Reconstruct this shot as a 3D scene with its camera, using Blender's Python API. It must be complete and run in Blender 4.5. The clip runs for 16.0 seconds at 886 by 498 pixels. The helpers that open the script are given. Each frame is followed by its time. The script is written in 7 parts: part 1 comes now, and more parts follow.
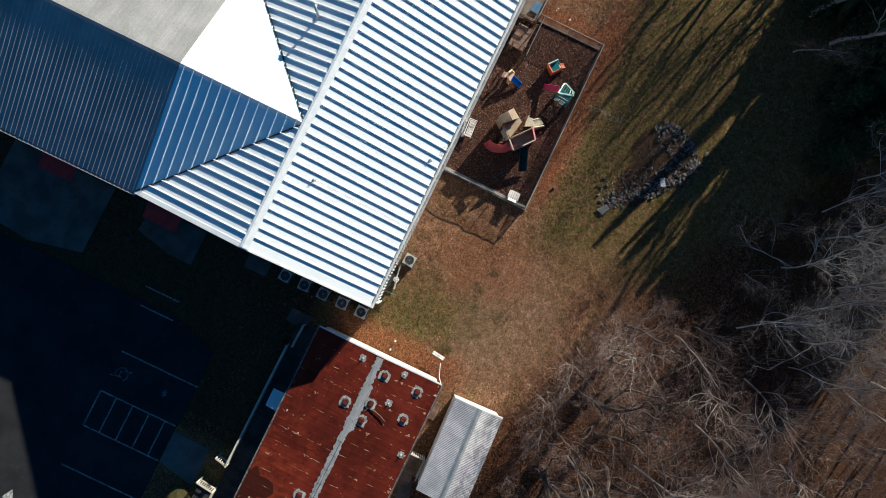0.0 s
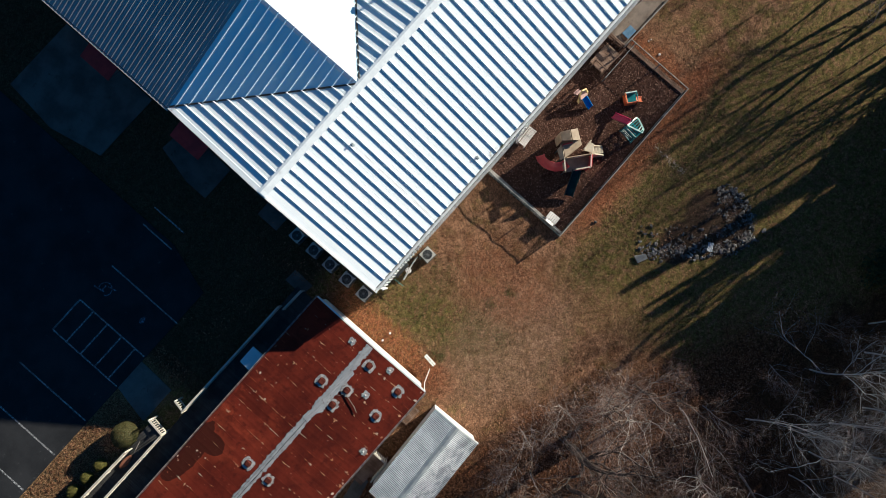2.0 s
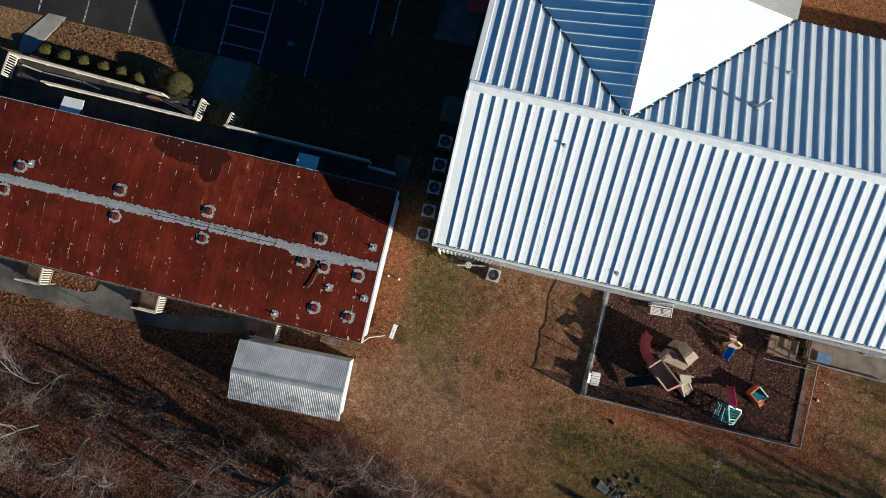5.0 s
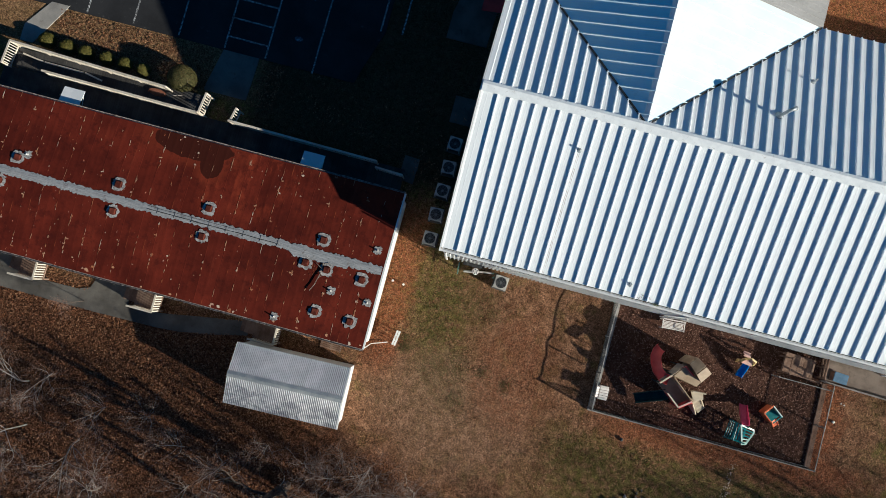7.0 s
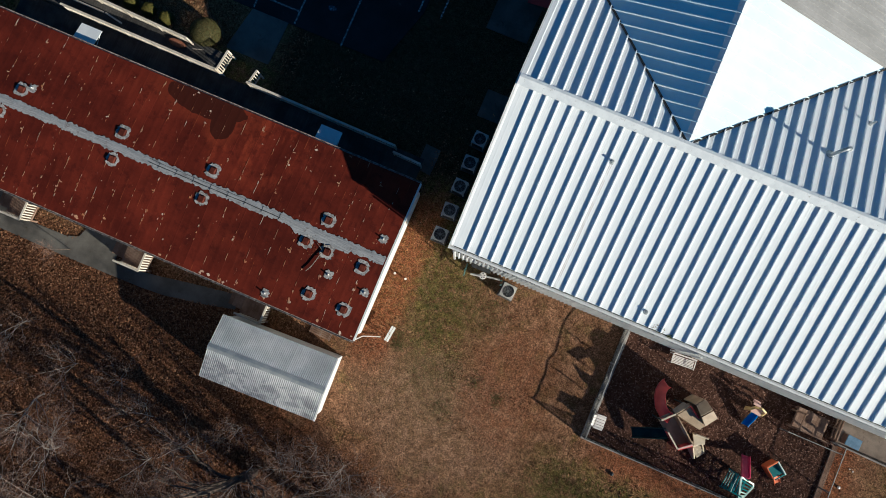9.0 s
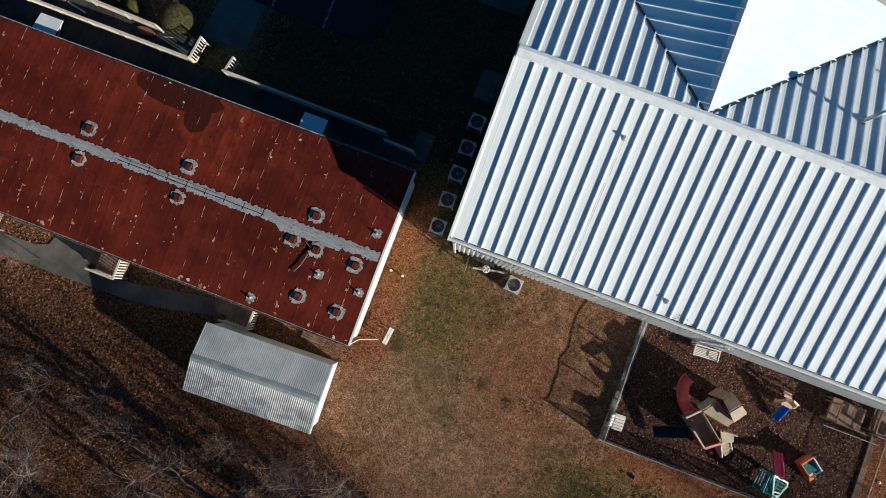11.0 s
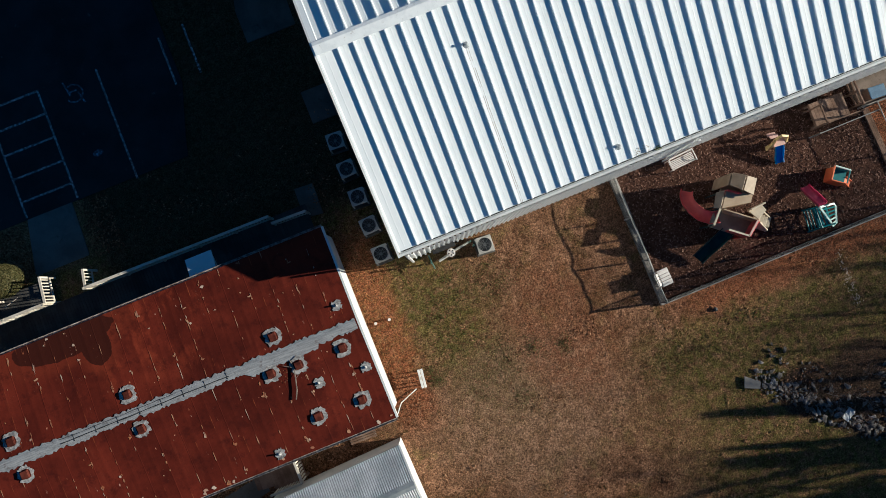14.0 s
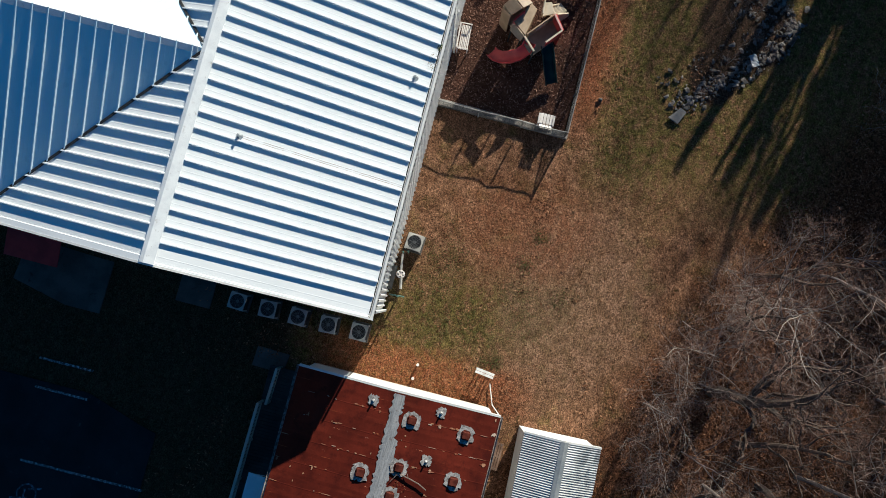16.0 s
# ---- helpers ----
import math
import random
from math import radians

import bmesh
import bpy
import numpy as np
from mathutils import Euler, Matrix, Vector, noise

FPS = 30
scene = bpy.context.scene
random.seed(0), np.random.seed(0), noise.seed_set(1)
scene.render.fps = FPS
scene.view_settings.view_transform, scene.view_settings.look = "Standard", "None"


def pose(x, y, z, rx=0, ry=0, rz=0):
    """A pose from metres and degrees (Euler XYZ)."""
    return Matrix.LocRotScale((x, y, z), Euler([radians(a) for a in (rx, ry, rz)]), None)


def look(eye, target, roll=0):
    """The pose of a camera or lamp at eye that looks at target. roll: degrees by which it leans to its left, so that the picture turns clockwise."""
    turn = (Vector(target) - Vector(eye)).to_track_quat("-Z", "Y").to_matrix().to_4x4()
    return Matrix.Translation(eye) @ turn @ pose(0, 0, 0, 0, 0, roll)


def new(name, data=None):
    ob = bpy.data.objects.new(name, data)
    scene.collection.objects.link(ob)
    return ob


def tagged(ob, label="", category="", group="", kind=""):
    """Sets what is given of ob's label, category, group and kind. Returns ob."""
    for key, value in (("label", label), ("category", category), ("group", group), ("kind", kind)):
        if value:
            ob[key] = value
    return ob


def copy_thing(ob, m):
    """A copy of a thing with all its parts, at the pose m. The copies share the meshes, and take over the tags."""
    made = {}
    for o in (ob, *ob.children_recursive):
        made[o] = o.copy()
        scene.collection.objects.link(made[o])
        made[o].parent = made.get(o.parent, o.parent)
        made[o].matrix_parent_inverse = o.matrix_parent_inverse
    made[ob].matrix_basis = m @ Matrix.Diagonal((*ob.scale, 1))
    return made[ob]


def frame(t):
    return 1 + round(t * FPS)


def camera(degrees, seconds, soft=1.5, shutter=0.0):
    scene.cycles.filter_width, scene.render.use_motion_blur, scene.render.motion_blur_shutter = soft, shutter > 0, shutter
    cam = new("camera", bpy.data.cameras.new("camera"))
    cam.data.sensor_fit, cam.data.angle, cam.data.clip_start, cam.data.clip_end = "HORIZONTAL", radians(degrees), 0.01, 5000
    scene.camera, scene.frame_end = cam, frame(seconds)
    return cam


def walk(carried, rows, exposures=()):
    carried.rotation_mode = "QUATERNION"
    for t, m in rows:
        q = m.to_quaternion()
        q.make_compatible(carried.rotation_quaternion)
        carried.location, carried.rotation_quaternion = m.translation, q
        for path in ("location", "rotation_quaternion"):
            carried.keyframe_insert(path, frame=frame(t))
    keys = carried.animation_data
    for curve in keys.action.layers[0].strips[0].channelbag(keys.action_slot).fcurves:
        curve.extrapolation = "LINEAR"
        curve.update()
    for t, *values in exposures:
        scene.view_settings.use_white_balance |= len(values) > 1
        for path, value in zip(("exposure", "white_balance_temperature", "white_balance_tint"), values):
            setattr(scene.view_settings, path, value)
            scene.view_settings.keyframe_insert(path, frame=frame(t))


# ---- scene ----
EXPOSURE = ((0, 1.50), (2.5, 1.48), (4, 1.38), (5, 1.26), (8.5, 1.20), (12, 1.15), (14.5, 1.24), (16, 1.36))
KELVIN = 4350.0
SUN_POWER = 4.2
SKY = 0.0158


def nadir(x, y, z, turn, tip, lean):
    """A camera that looks straight down, turned about the plumb line, and tipped a little."""
    return pose(x, y, z, 0, 0, turn) @ pose(0, 0, 0, tip, 0, 0) @ pose(0, 0, 0, 0, lean, 0)


cam = camera(66.07, 16.0, 0.9)
PATH = [
    (0, nadir(2.732, -1.612, 46.486, -64.078, 2.358, -2.243)),
    (0.5, nadir(2.791, -1.651, 45.821, -60.930, 2.260, -1.988)),
    (1, nadir(2.741, -1.645, 45.156, -57.237, 2.236, -1.765)),
    (1.5, nadir(2.587, -1.600, 44.561, -53.716, 2.347, -1.606)),
    (2, nadir(2.494, -1.640, 43.856, -48.545, 2.345, -1.305)),
    (2.5, nadir(2.356, -1.691, 43.253, -43.121, 2.480, -0.988)),
    (3, nadir(2.174, -1.731, 42.635, -27.795, 2.440, -0.304)),
    (3.5, nadir(1.944, -1.731, 42.001, -10.756, 2.560, 0.293)),
    (4, nadir(1.839, -1.707, 41.485, -5.444, 2.634, 0.468)),
    (4.5, nadir(1.736, -1.692, 40.913, 4.829, 2.725, 0.860)),
    (5, nadir(1.606, -1.697, 40.359, 13.396, 2.941, 1.169)),
    (5.2, nadir(1.569, -1.715, 40.147, 14.569, 2.913, 1.205)),
    (7.5, nadir(1.268, -1.865, 38.735, 15.267, 3.803, 1.179)),
    (8, nadir(1.241, -1.929, 38.156, 16.593, 3.954, 1.143)),
    (8.5, nadir(1.213, -1.971, 37.595, 20.677, 4.029, 1.118)),
    (8.7, nadir(1.198, -1.995, 37.365, 22.251, 4.042, 1.159)),
    (10.8, nadir(1.134, -2.084, 34.589, 24.070, 3.837, 1.284)),
    (11, nadir(1.126, -2.081, 34.277, 20.650, 3.758, 1.253)),
    (11.5, nadir(1.148, -2.041, 33.620, 12.316, 3.549, 1.196)),
    (12, nadir(1.125, -1.941, 33.021, 1.817, 3.251, 0.957)),
    (12.5, nadir(1.164, -1.872, 32.480, -8.434, 3.138, 0.697)),
    (13, nadir(1.167, -1.852, 31.964, -18.621, 3.123, 0.293)),
    (13.5, nadir(1.066, -1.799, 31.669, -19.390, 3.131, 0.148)),
    (14, nadir(1.003, -1.751, 31.587, -22.042, 3.207, -0.139)),
    (14.5, nadir(1.026, -1.724, 31.541, -35.905, 3.468, -0.774)),
    (15, nadir(1.054, -1.741, 31.431, -50.228, 3.893, -1.035)),
    (15.5, nadir(1.028, -1.829, 31.375, -60.625, 4.211, -1.230)),
    (16, nadir(1.102, -1.913, 31.422, -75.384, 4.412, -1.360)),
]
walk(cam, PATH, exposures=[(t, e, KELVIN, -3) for t, e in EXPOSURE])

# ---- world and sun ----
SUN = Vector((0.9221, -0.2211, 0.3173))
world = bpy.data.worlds.new("sky")
scene.world = world
world.use_nodes = True
wn = world.node_tree.nodes
sky = wn.new("ShaderNodeTexSky")
sky.sky_type = "NISHITA"
sky.sun_disc = False
sky.sun_elevation = radians(18.5)
sky.sun_rotation = radians(103.5)
sky.air_density, sky.dust_density, sky.ozone_density = 1.0, 0.12, 1.6
wn["Background"].inputs["Strength"].default_value = SKY
deep = wn.new("ShaderNodeMix")
deep.data_type, deep.blend_type = "RGBA", "MULTIPLY"
deep.inputs[0].default_value = 1.0
deep.inputs[7].default_value = (0.66, 1.02, 1.16, 1.0)
world.node_tree.links.new(sky.outputs[0], deep.inputs[6])
world.node_tree.links.new(deep.outputs[2], wn["Background"].inputs[0])
sun = new("sun", bpy.data.lights.new("sun", "SUN"))
sun.data.energy = SUN_POWER
sun.data.angle = radians(0.55)
sun.data.color = (1.0, 0.675, 0.385)
sun.matrix_world = look(SUN * 60, (0, 0, 0))


# ---- material helpers ----
class Nodes:
    """Short hand for a node tree."""

    def __init__(self, name):
        self.mat = bpy.data.materials.new(name)
        self.mat.use_nodes = True
        self.tree = self.mat.node_tree
        self.bsdf = self.tree.nodes["Principled BSDF"]
        self.pos = self.add("ShaderNodeNewGeometry").outputs["Position"]
        self.local = self.add("ShaderNodeTexCoord").outputs["Object"]
        self.rnd = self.add("ShaderNodeObjectInfo").outputs["Random"]

    def add(self, kind):
        return self.tree.nodes.new(kind)

    def put(self, socket, value):
        if isinstance(value, bpy.types.NodeSocket):
            self.tree.links.new(value, socket)
        elif isinstance(value, tuple) and len(value) == 3 and socket.type == "RGBA":
            socket.default_value = (*value, 1)
        else:
            socket.default_value = value

    def math(self, op, a, b=0.0):
        n = self.add("ShaderNodeMath")
        n.operation = op
        self.put(n.inputs[0], a)
        self.put(n.inputs[1], b)
        return n.outputs[0]

    def ramp(self, v, lo, hi):
        n = self.add("ShaderNodeMapRange")
        n.interpolation_type = "SMOOTHSTEP"
        self.put(n.inputs[0], v)
        n.inputs[1].default_value, n.inputs[2].default_value = lo, hi
        return n.outputs[0]

    def noise(self, scale, detail=3.0, rough=0.55, at=None, distort=0.0):
        n = self.add("ShaderNodeTexNoise")
        self.put(n.inputs["Vector"], at or self.pos)
        n.inputs["Scale"].default_value, n.inputs["Detail"].default_value = scale, detail
        n.inputs["Roughness"].default_value, n.inputs["Distortion"].default_value = rough, distort
        return n.outputs[0]

    def cells(self, scale, at=None, out="Color"):
        n = self.add("ShaderNodeTexVoronoi")
        self.put(n.inputs["Vector"], at or self.pos)
        n.inputs["Scale"].default_value = scale
        return n.outputs[out]

    def mix(self, f, a, b, blend="MIX"):
        n = self.add("ShaderNodeMix")
        n.data_type, n.blend_type = "RGBA", blend
        self.put(n.inputs[0], f)
        self.put(n.inputs[6], a)
        self.put(n.inputs[7], b)
        return n.outputs[2]

    def xyz(self, v=None):
        n = self.add("ShaderNodeSeparateXYZ")
        self.put(n.inputs[0], v or self.pos)
        return n.outputs

    def stretch(self, x, y, z, v=None):
        n = self.add("ShaderNodeVectorMath")
        n.operation = "MULTIPLY"
        self.put(n.inputs[0], v or self.pos)
        n.inputs[1].default_value = (x, y, z)
        return n.outputs[0]

    def bump(self, h, strength=0.3, depth=0.01):
        n = self.add("ShaderNodeBump")
        n.inputs["Strength"].default_value, n.inputs["Distance"].default_value = strength, depth
        self.put(n.inputs["Height"], h)
        self.put(self.bsdf.inputs["Normal"], n.outputs[0])

    def done(self, colour, rough=0.7, metal=0.0, spec=0.5):
        self.put(self.bsdf.inputs["Base Color"], colour)
        self.put(self.bsdf.inputs["Roughness"], rough)
        self.put(self.bsdf.inputs["Metallic"], metal)
        self.put(self.bsdf.inputs["Specular IOR Level"], spec)
        return self.mat


def surface(name, a, b, coarse=0.8, fine=14.0, rough=0.7, metal=0.0, grain=0.35, relief=0.3, depth=0.006, vary=0.12, stain=None, spec=0.5):
    """A surface whose colour drifts between a and b, with fine grain, wear and relief."""
    n = Nodes(name)
    c = n.mix(n.ramp(n.noise(coarse, 4), 0.35, 0.65), a, b)
    f = n.noise(fine, 5, 0.65)
    c = n.mix(grain, c, n.mix(f, (0.12, 0.12, 0.12), (0.95, 0.95, 0.95)), "OVERLAY")
    if stain:
        c = n.mix(n.ramp(n.noise(coarse * 2.3, 6, 0.7), 0.58, 0.74), c, stain)
    c = n.mix(vary, c, n.mix(n.rnd, (0.0, 0.0, 0.0), (1.0, 1.0, 1.0)), "SOFT_LIGHT")
    n.bump(f, relief, depth)
    r = n.math("ADD", rough - 0.08, n.math("MULTIPLY", f, 0.16))
    return n.done(c, r, metal, spec)


# ---- materials ----
def ground_material():
    n = Nodes("ground")
    x, y, _ = n.xyz()
    wob = n.noise(0.35, 4, 0.6)
    wob2 = n.noise(1.4, 4, 0.6)
    w = n.math("MULTIPLY", n.math("SUBTRACT", wob, 0.5), 9.0)
    w2 = n.math("MULTIPLY", n.math("SUBTRACT", wob2, 0.5), 3.0)
    speck = n.cells(13.0)
    blade = n.noise(21.0, 4, 0.75)
    dry = n.mix(n.ramp(wob2, 0.32, 0.68), (0.132, 0.072, 0.038), (0.258, 0.150, 0.088))
    dry = n.mix(n.ramp(n.noise(5.0, 4, 0.7), 0.50, 0.72), dry, (0.105, 0.060, 0.029))
    green = n.mix(n.ramp(n.noise(3.2, 4), 0.3, 0.7), (0.078, 0.075, 0.017), (0.148, 0.122, 0.038))
    # greener lawn to the south-east and by the corner of the hall
    east = n.math("MULTIPLY", n.ramp(n.math("ADD", x, n.math("MULTIPLY", w, 0.8)), 6.0, 11.0), n.ramp(n.math("ADD", y, w2), -6.6, -8.4))
    corner = n.math("MULTIPLY", n.ramp(n.math("ADD", x, n.math("MULTIPLY", w, 0.5)), 4.5, 0.5), n.ramp(n.math("ADD", y, w), -7.5, -3.5))
    swath = n.math("ABSOLUTE", n.math("SUBTRACT", x, n.math("SUBTRACT", 0.5, n.math("MULTIPLY", n.math("ADD", y, 3.0), 0.3))))
    swath = n.math("MULTIPLY", n.ramp(n.math("ADD", swath, n.math("MULTIPLY", w2, 0.8)), 2.4, 1.0), n.math("MULTIPLY", n.ramp(y, -10.5, -7.5), n.ramp(y, 0.5, -0.5)))
    corner = n.math("MAXIMUM", corner, n.math("MULTIPLY", swath, 1.0))
    tufts = n.ramp(n.noise(0.75, 5, 0.65), 0.50, 0.64)
    g = n.math("MAXIMUM", n.math("MAXIMUM", n.math("MULTIPLY", east, 1.0), n.math("MULTIPLY", corner, 0.95)), n.math("MULTIPLY", tufts, 0.6))
    g = n.math("MAXIMUM", g, n.math("MULTIPLY", n.ramp(n.math("ADD", x, w2), 24.0, 27.0), n.ramp(n.noise(0.6, 4), 0.4, 0.6)))
    g = n.math("MAXIMUM", g, n.math("MULTIPLY", n.ramp(y, 12.0, 14.0), n.ramp(x, 14.0, 16.0)))
    g = n.math("MULTIPLY", g, n.ramp(n.noise(2.6, 5, 0.7), 0.28, 0.62))
    c = n.mix(g, dry, green)
    # worn pale middle of the lawn
    d = n.math("ADD", n.math("POWER", n.math("MULTIPLY", n.math("SUBTRACT", x, 2.5), 0.2), 2.0), n.math("POWER", n.math("MULTIPLY", n.math("ADD", y, 8.6), 0.26), 2.0))
    c = n.mix(n.math("MULTIPLY", n.ramp(n.math("ADD", d, n.math("MULTIPLY", w2, 0.4)), 1.3, 0.2), 0.7), c, n.mix(n.ramp(n.noise(1.7, 5, 0.7), 0.4, 0.62), (0.272, 0.176, 0.116), (0.160, 0.104, 0.060)))
    # bare reddish middle, dark weedy spots
    d = n.math("ADD", n.math("POWER", n.math("MULTIPLY", n.math("SUBTRACT", x, 5.6), 0.36), 2.0), n.math("POWER", n.math("MULTIPLY", n.math("ADD", y, 5.6), 0.26), 2.0))
    d = n.ramp(n.math("ADD", d, n.math("MULTIPLY", w2, 0.5)), 1.3, 0.1)
    c = n.mix(n.math("MULTIPLY", n.math("MULTIPLY", d, n.ramp(n.noise(3.0, 5, 0.75), 0.3, 0.6)), 0.75), c, (0.185, 0.083, 0.042))
    spot = n.ramp(n.noise(1.25, 6, 0.75, None, 0.4), 0.60, 0.70)
    c = n.mix(n.math("MULTIPLY", spot, 0.75), c, n.mix(n.ramp(wob, 0.45, 0.55), (0.052, 0.048, 0.014), (0.060, 0.028, 0.014)))
    # leaf-strewn strip along the lot
    strewn = n.math("MULTIPLY", n.ramp(y, 5.4, 6.2), n.ramp(n.math("ADD", x, w2), -11.0, -15.0))
    c = n.mix(n.math("MULTIPLY", strewn, 0.8), c, n.mix(n.xyz(speck)[2], (0.12, 0.072, 0.034), (0.26, 0.168, 0.092)))
    # bare red clay by the cabin's end wall and round the play yard
    clay = n.mix(n.ramp(n.noise(4.0, 5, 0.7), 0.3, 0.7), (0.165, 0.058, 0.024), (0.250, 0.098, 0.043))
    by_cabin = n.math("MULTIPLY", n.ramp(n.math("ADD", x, n.math("MULTIPLY", w2, 0.45)), -0.7, -1.7), n.ramp(y, 3.2, 1.6))
    by_cabin = n.math("MULTIPLY", by_cabin, n.ramp(x, -3.6, -2.9))
    by_cabin = n.math("MULTIPLY", by_cabin, n.ramp(n.math("ADD", y, w2), -8.0, -6.2))
    fence_s = n.math("MULTIPLY", n.ramp(n.math("ADD", y, n.math("MULTIPLY", w2, 0.7)), -8.2, -6.9), n.ramp(x, 9.5, 12.5))
    fence_s = n.math("MULTIPLY", fence_s, n.ramp(n.math("ADD", x, w2), 27.5, 24.0))
    fence_s = n.math("MULTIPLY", fence_s, n.math("MAXIMUM", n.ramp(y, -5.4, -6.3), n.ramp(n.math("ADD", x, n.math("MULTIPLY", w2, 0.6)), 24.6, 23.2)))
    clay_f = n.math("MULTIPLY", n.math("MAXIMUM", by_cabin, fence_s), n.ramp(n.noise(1.8, 5, 0.7), 0.25, 0.47))
    speckle = n.ramp(n.noise(7.0, 5, 0.8), 0.36, 0.62)
    c = n.mix(n.math("MULTIPLY", clay_f, n.math("ADD", 0.42, n.math("MULTIPLY", speckle, 0.55))), c, clay)
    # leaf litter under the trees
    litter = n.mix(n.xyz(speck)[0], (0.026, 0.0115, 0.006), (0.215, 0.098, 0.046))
    # litter turns near black deep in the wood: crown shade put into its colour
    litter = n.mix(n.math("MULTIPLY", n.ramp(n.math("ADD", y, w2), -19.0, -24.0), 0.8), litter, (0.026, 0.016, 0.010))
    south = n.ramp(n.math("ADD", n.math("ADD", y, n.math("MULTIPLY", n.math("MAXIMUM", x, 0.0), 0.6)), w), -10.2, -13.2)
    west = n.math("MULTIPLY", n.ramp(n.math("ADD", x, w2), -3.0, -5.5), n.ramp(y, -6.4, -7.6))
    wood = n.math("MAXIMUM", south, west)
    # bare soil inside the stone ring
    bed = n.math("MINIMUM", n.math("ADD", n.math("POWER", n.math("SUBTRACT", x, 17.6), 2.0), n.math("POWER", n.math("ADD", y, 13.5), 2.0)),
                 n.math("ADD", n.math("MULTIPLY", n.math("POWER", n.math("SUBTRACT", x, 15.0), 2.0), 2.2), n.math("MULTIPLY", n.math("POWER", n.math("ADD", y, 12.5), 2.0), 3.4)))
    c = n.mix(n.math("MULTIPLY", n.ramp(n.math("ADD", bed, w2), 6.6, 4.2), 0.9), c, n.mix(n.xyz(speck)[0], (0.030, 0.021, 0.016), (0.085, 0.054, 0.038)))
    # dark fill between hall and path paints the hall's shade into the ground
    hall_shade = n.math("MULTIPLY", n.math("MULTIPLY", n.ramp(y, 3.0, 4.2), n.ramp(x, -13.6, -12.6)), n.ramp(x, 0.6, 0.0))
    c = n.mix(n.math("MULTIPLY", hall_shade, 0.85), c, (0.042, 0.034, 0.021))
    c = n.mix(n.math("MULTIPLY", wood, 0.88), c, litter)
    # grass blades and single leaves
    c = n.mix(0.68, c, n.mix(n.ramp(blade, 0.33, 0.69), (0.06, 0.06, 0.06), (0.93, 0.93, 0.93)), "OVERLAY")
    c = n.mix(0.34, c, n.mix(n.ramp(n.xyz(n.cells(21.0))[0], 0.0, 1.0), (0.14, 0.14, 0.13), (0.84, 0.84, 0.84)), "OVERLAY")
    clump = n.math("ADD", n.math("MULTIPLY", n.noise(15.0, 6, 0.85), 0.6), n.math("MULTIPLY", n.noise(4.3, 6, 0.8, None, 0.6), 0.4))
    c = n.mix(0.95, c, n.mix(n.ramp(clump, 0.37, 0.63), (0.13, 0.12, 0.10), (0.87, 0.88, 0.9)), "OVERLAY")
    leaf = n.math("MULTIPLY", n.ramp(n.xyz(speck)[1], 0.80, 0.84), n.ramp(n.noise(0.7, 4), 0.38, 0.6))
    c = n.mix(n.math("MULTIPLY", leaf, 0.25), c, (0.0976, 0.0412, 0.0198))
    c = n.mix(1.0, c, (1.0, 0.965, 0.92), "MULTIPLY")
    n.bump(n.math("ADD", blade, n.math("MULTIPLY", n.noise(2.3, 6, 0.75), 1.6)), 0.9, 0.035)
    return n.done(c, 0.95, 0.0, 0.1)


def asphalt_material():
    n = Nodes("asphalt")
    c = n.mix(n.ramp(n.noise(0.5, 5, 0.6), 0.3, 0.7), (0.021, 0.0215, 0.024), (0.034, 0.0345, 0.0375))
    f = n.noise(60, 3, 0.7)
    c = n.mix(0.5, c, n.mix(f, (0.1, 0.1, 0.1), (0.9, 0.9, 0.9)), "OVERLAY")
    c = n.mix(n.ramp(n.noise(2.5, 6, 0.7), 0.62, 0.72), c, (0.0638, 0.0638, 0.0638))
    n.bump(f, 0.5, 0.004)
    return n.done(c, 0.9, 0.0, 0.08)


def worn_paint(name, colour, under, amount=0.45):
    n = Nodes(name)
    hole = n.ramp(n.math("ADD", n.noise(9, 5, 0.75), n.math("MULTIPLY", n.noise(60, 2), 0.3)), amount + 0.05, amount + 0.25)
    return n.done(n.mix(hole, colour, under), 0.8, 0.0, 0.15)


def white_roof_material(name, a, b, rough):
    n = Nodes(name)
    _, _, z = n.xyz()
    streak = n.noise(1.0, 5, 0.7, n.stretch(7.0, 0.35, 0.35))
    c = n.mix(n.ramp(n.noise(0.6, 4), 0.3, 0.7), a, b)
    c = n.mix(n.math("MULTIPLY", n.ramp(streak, 0.56, 0.78), 0.25), c, (0.42, 0.43, 0.43))
    c = n.mix(0.10, c, n.mix(n.rnd, (0.0, 0.0, 0.0), (1.0, 1.0, 1.0)), "SOFT_LIGHT")
    # rusty runs below the vent
    x, y, _ = n.xyz()
    run = n.math("ABSOLUTE", n.math("SUBTRACT", n.math("ADD", x, n.math("MULTIPLY", n.math("SUBTRACT", n.noise(3.0, 2), 0.5), 0.05)), 5.2))
    run = n.math("MULTIPLY", n.ramp(n.math("ABSOLUTE", n.math("SUBTRACT", run, 0.035)), 0.018, 0.006), n.math("MULTIPLY", n.ramp(y, 6.3, 6.1), n.ramp(n.noise(2.0, 4, 0.7), 0.35, 0.6)))
    c = n.mix(n.math("MULTIPLY", run, 0.7), c, (0.34, 0.25, 0.21))
    f = n.noise(2.2, 4, 0.6)
    n.bump(f, 0.2, 0.008)
    return n.done(c, n.math("ADD", rough, n.math("MULTIPLY", f, 0.15)), 0.0, 0.5)


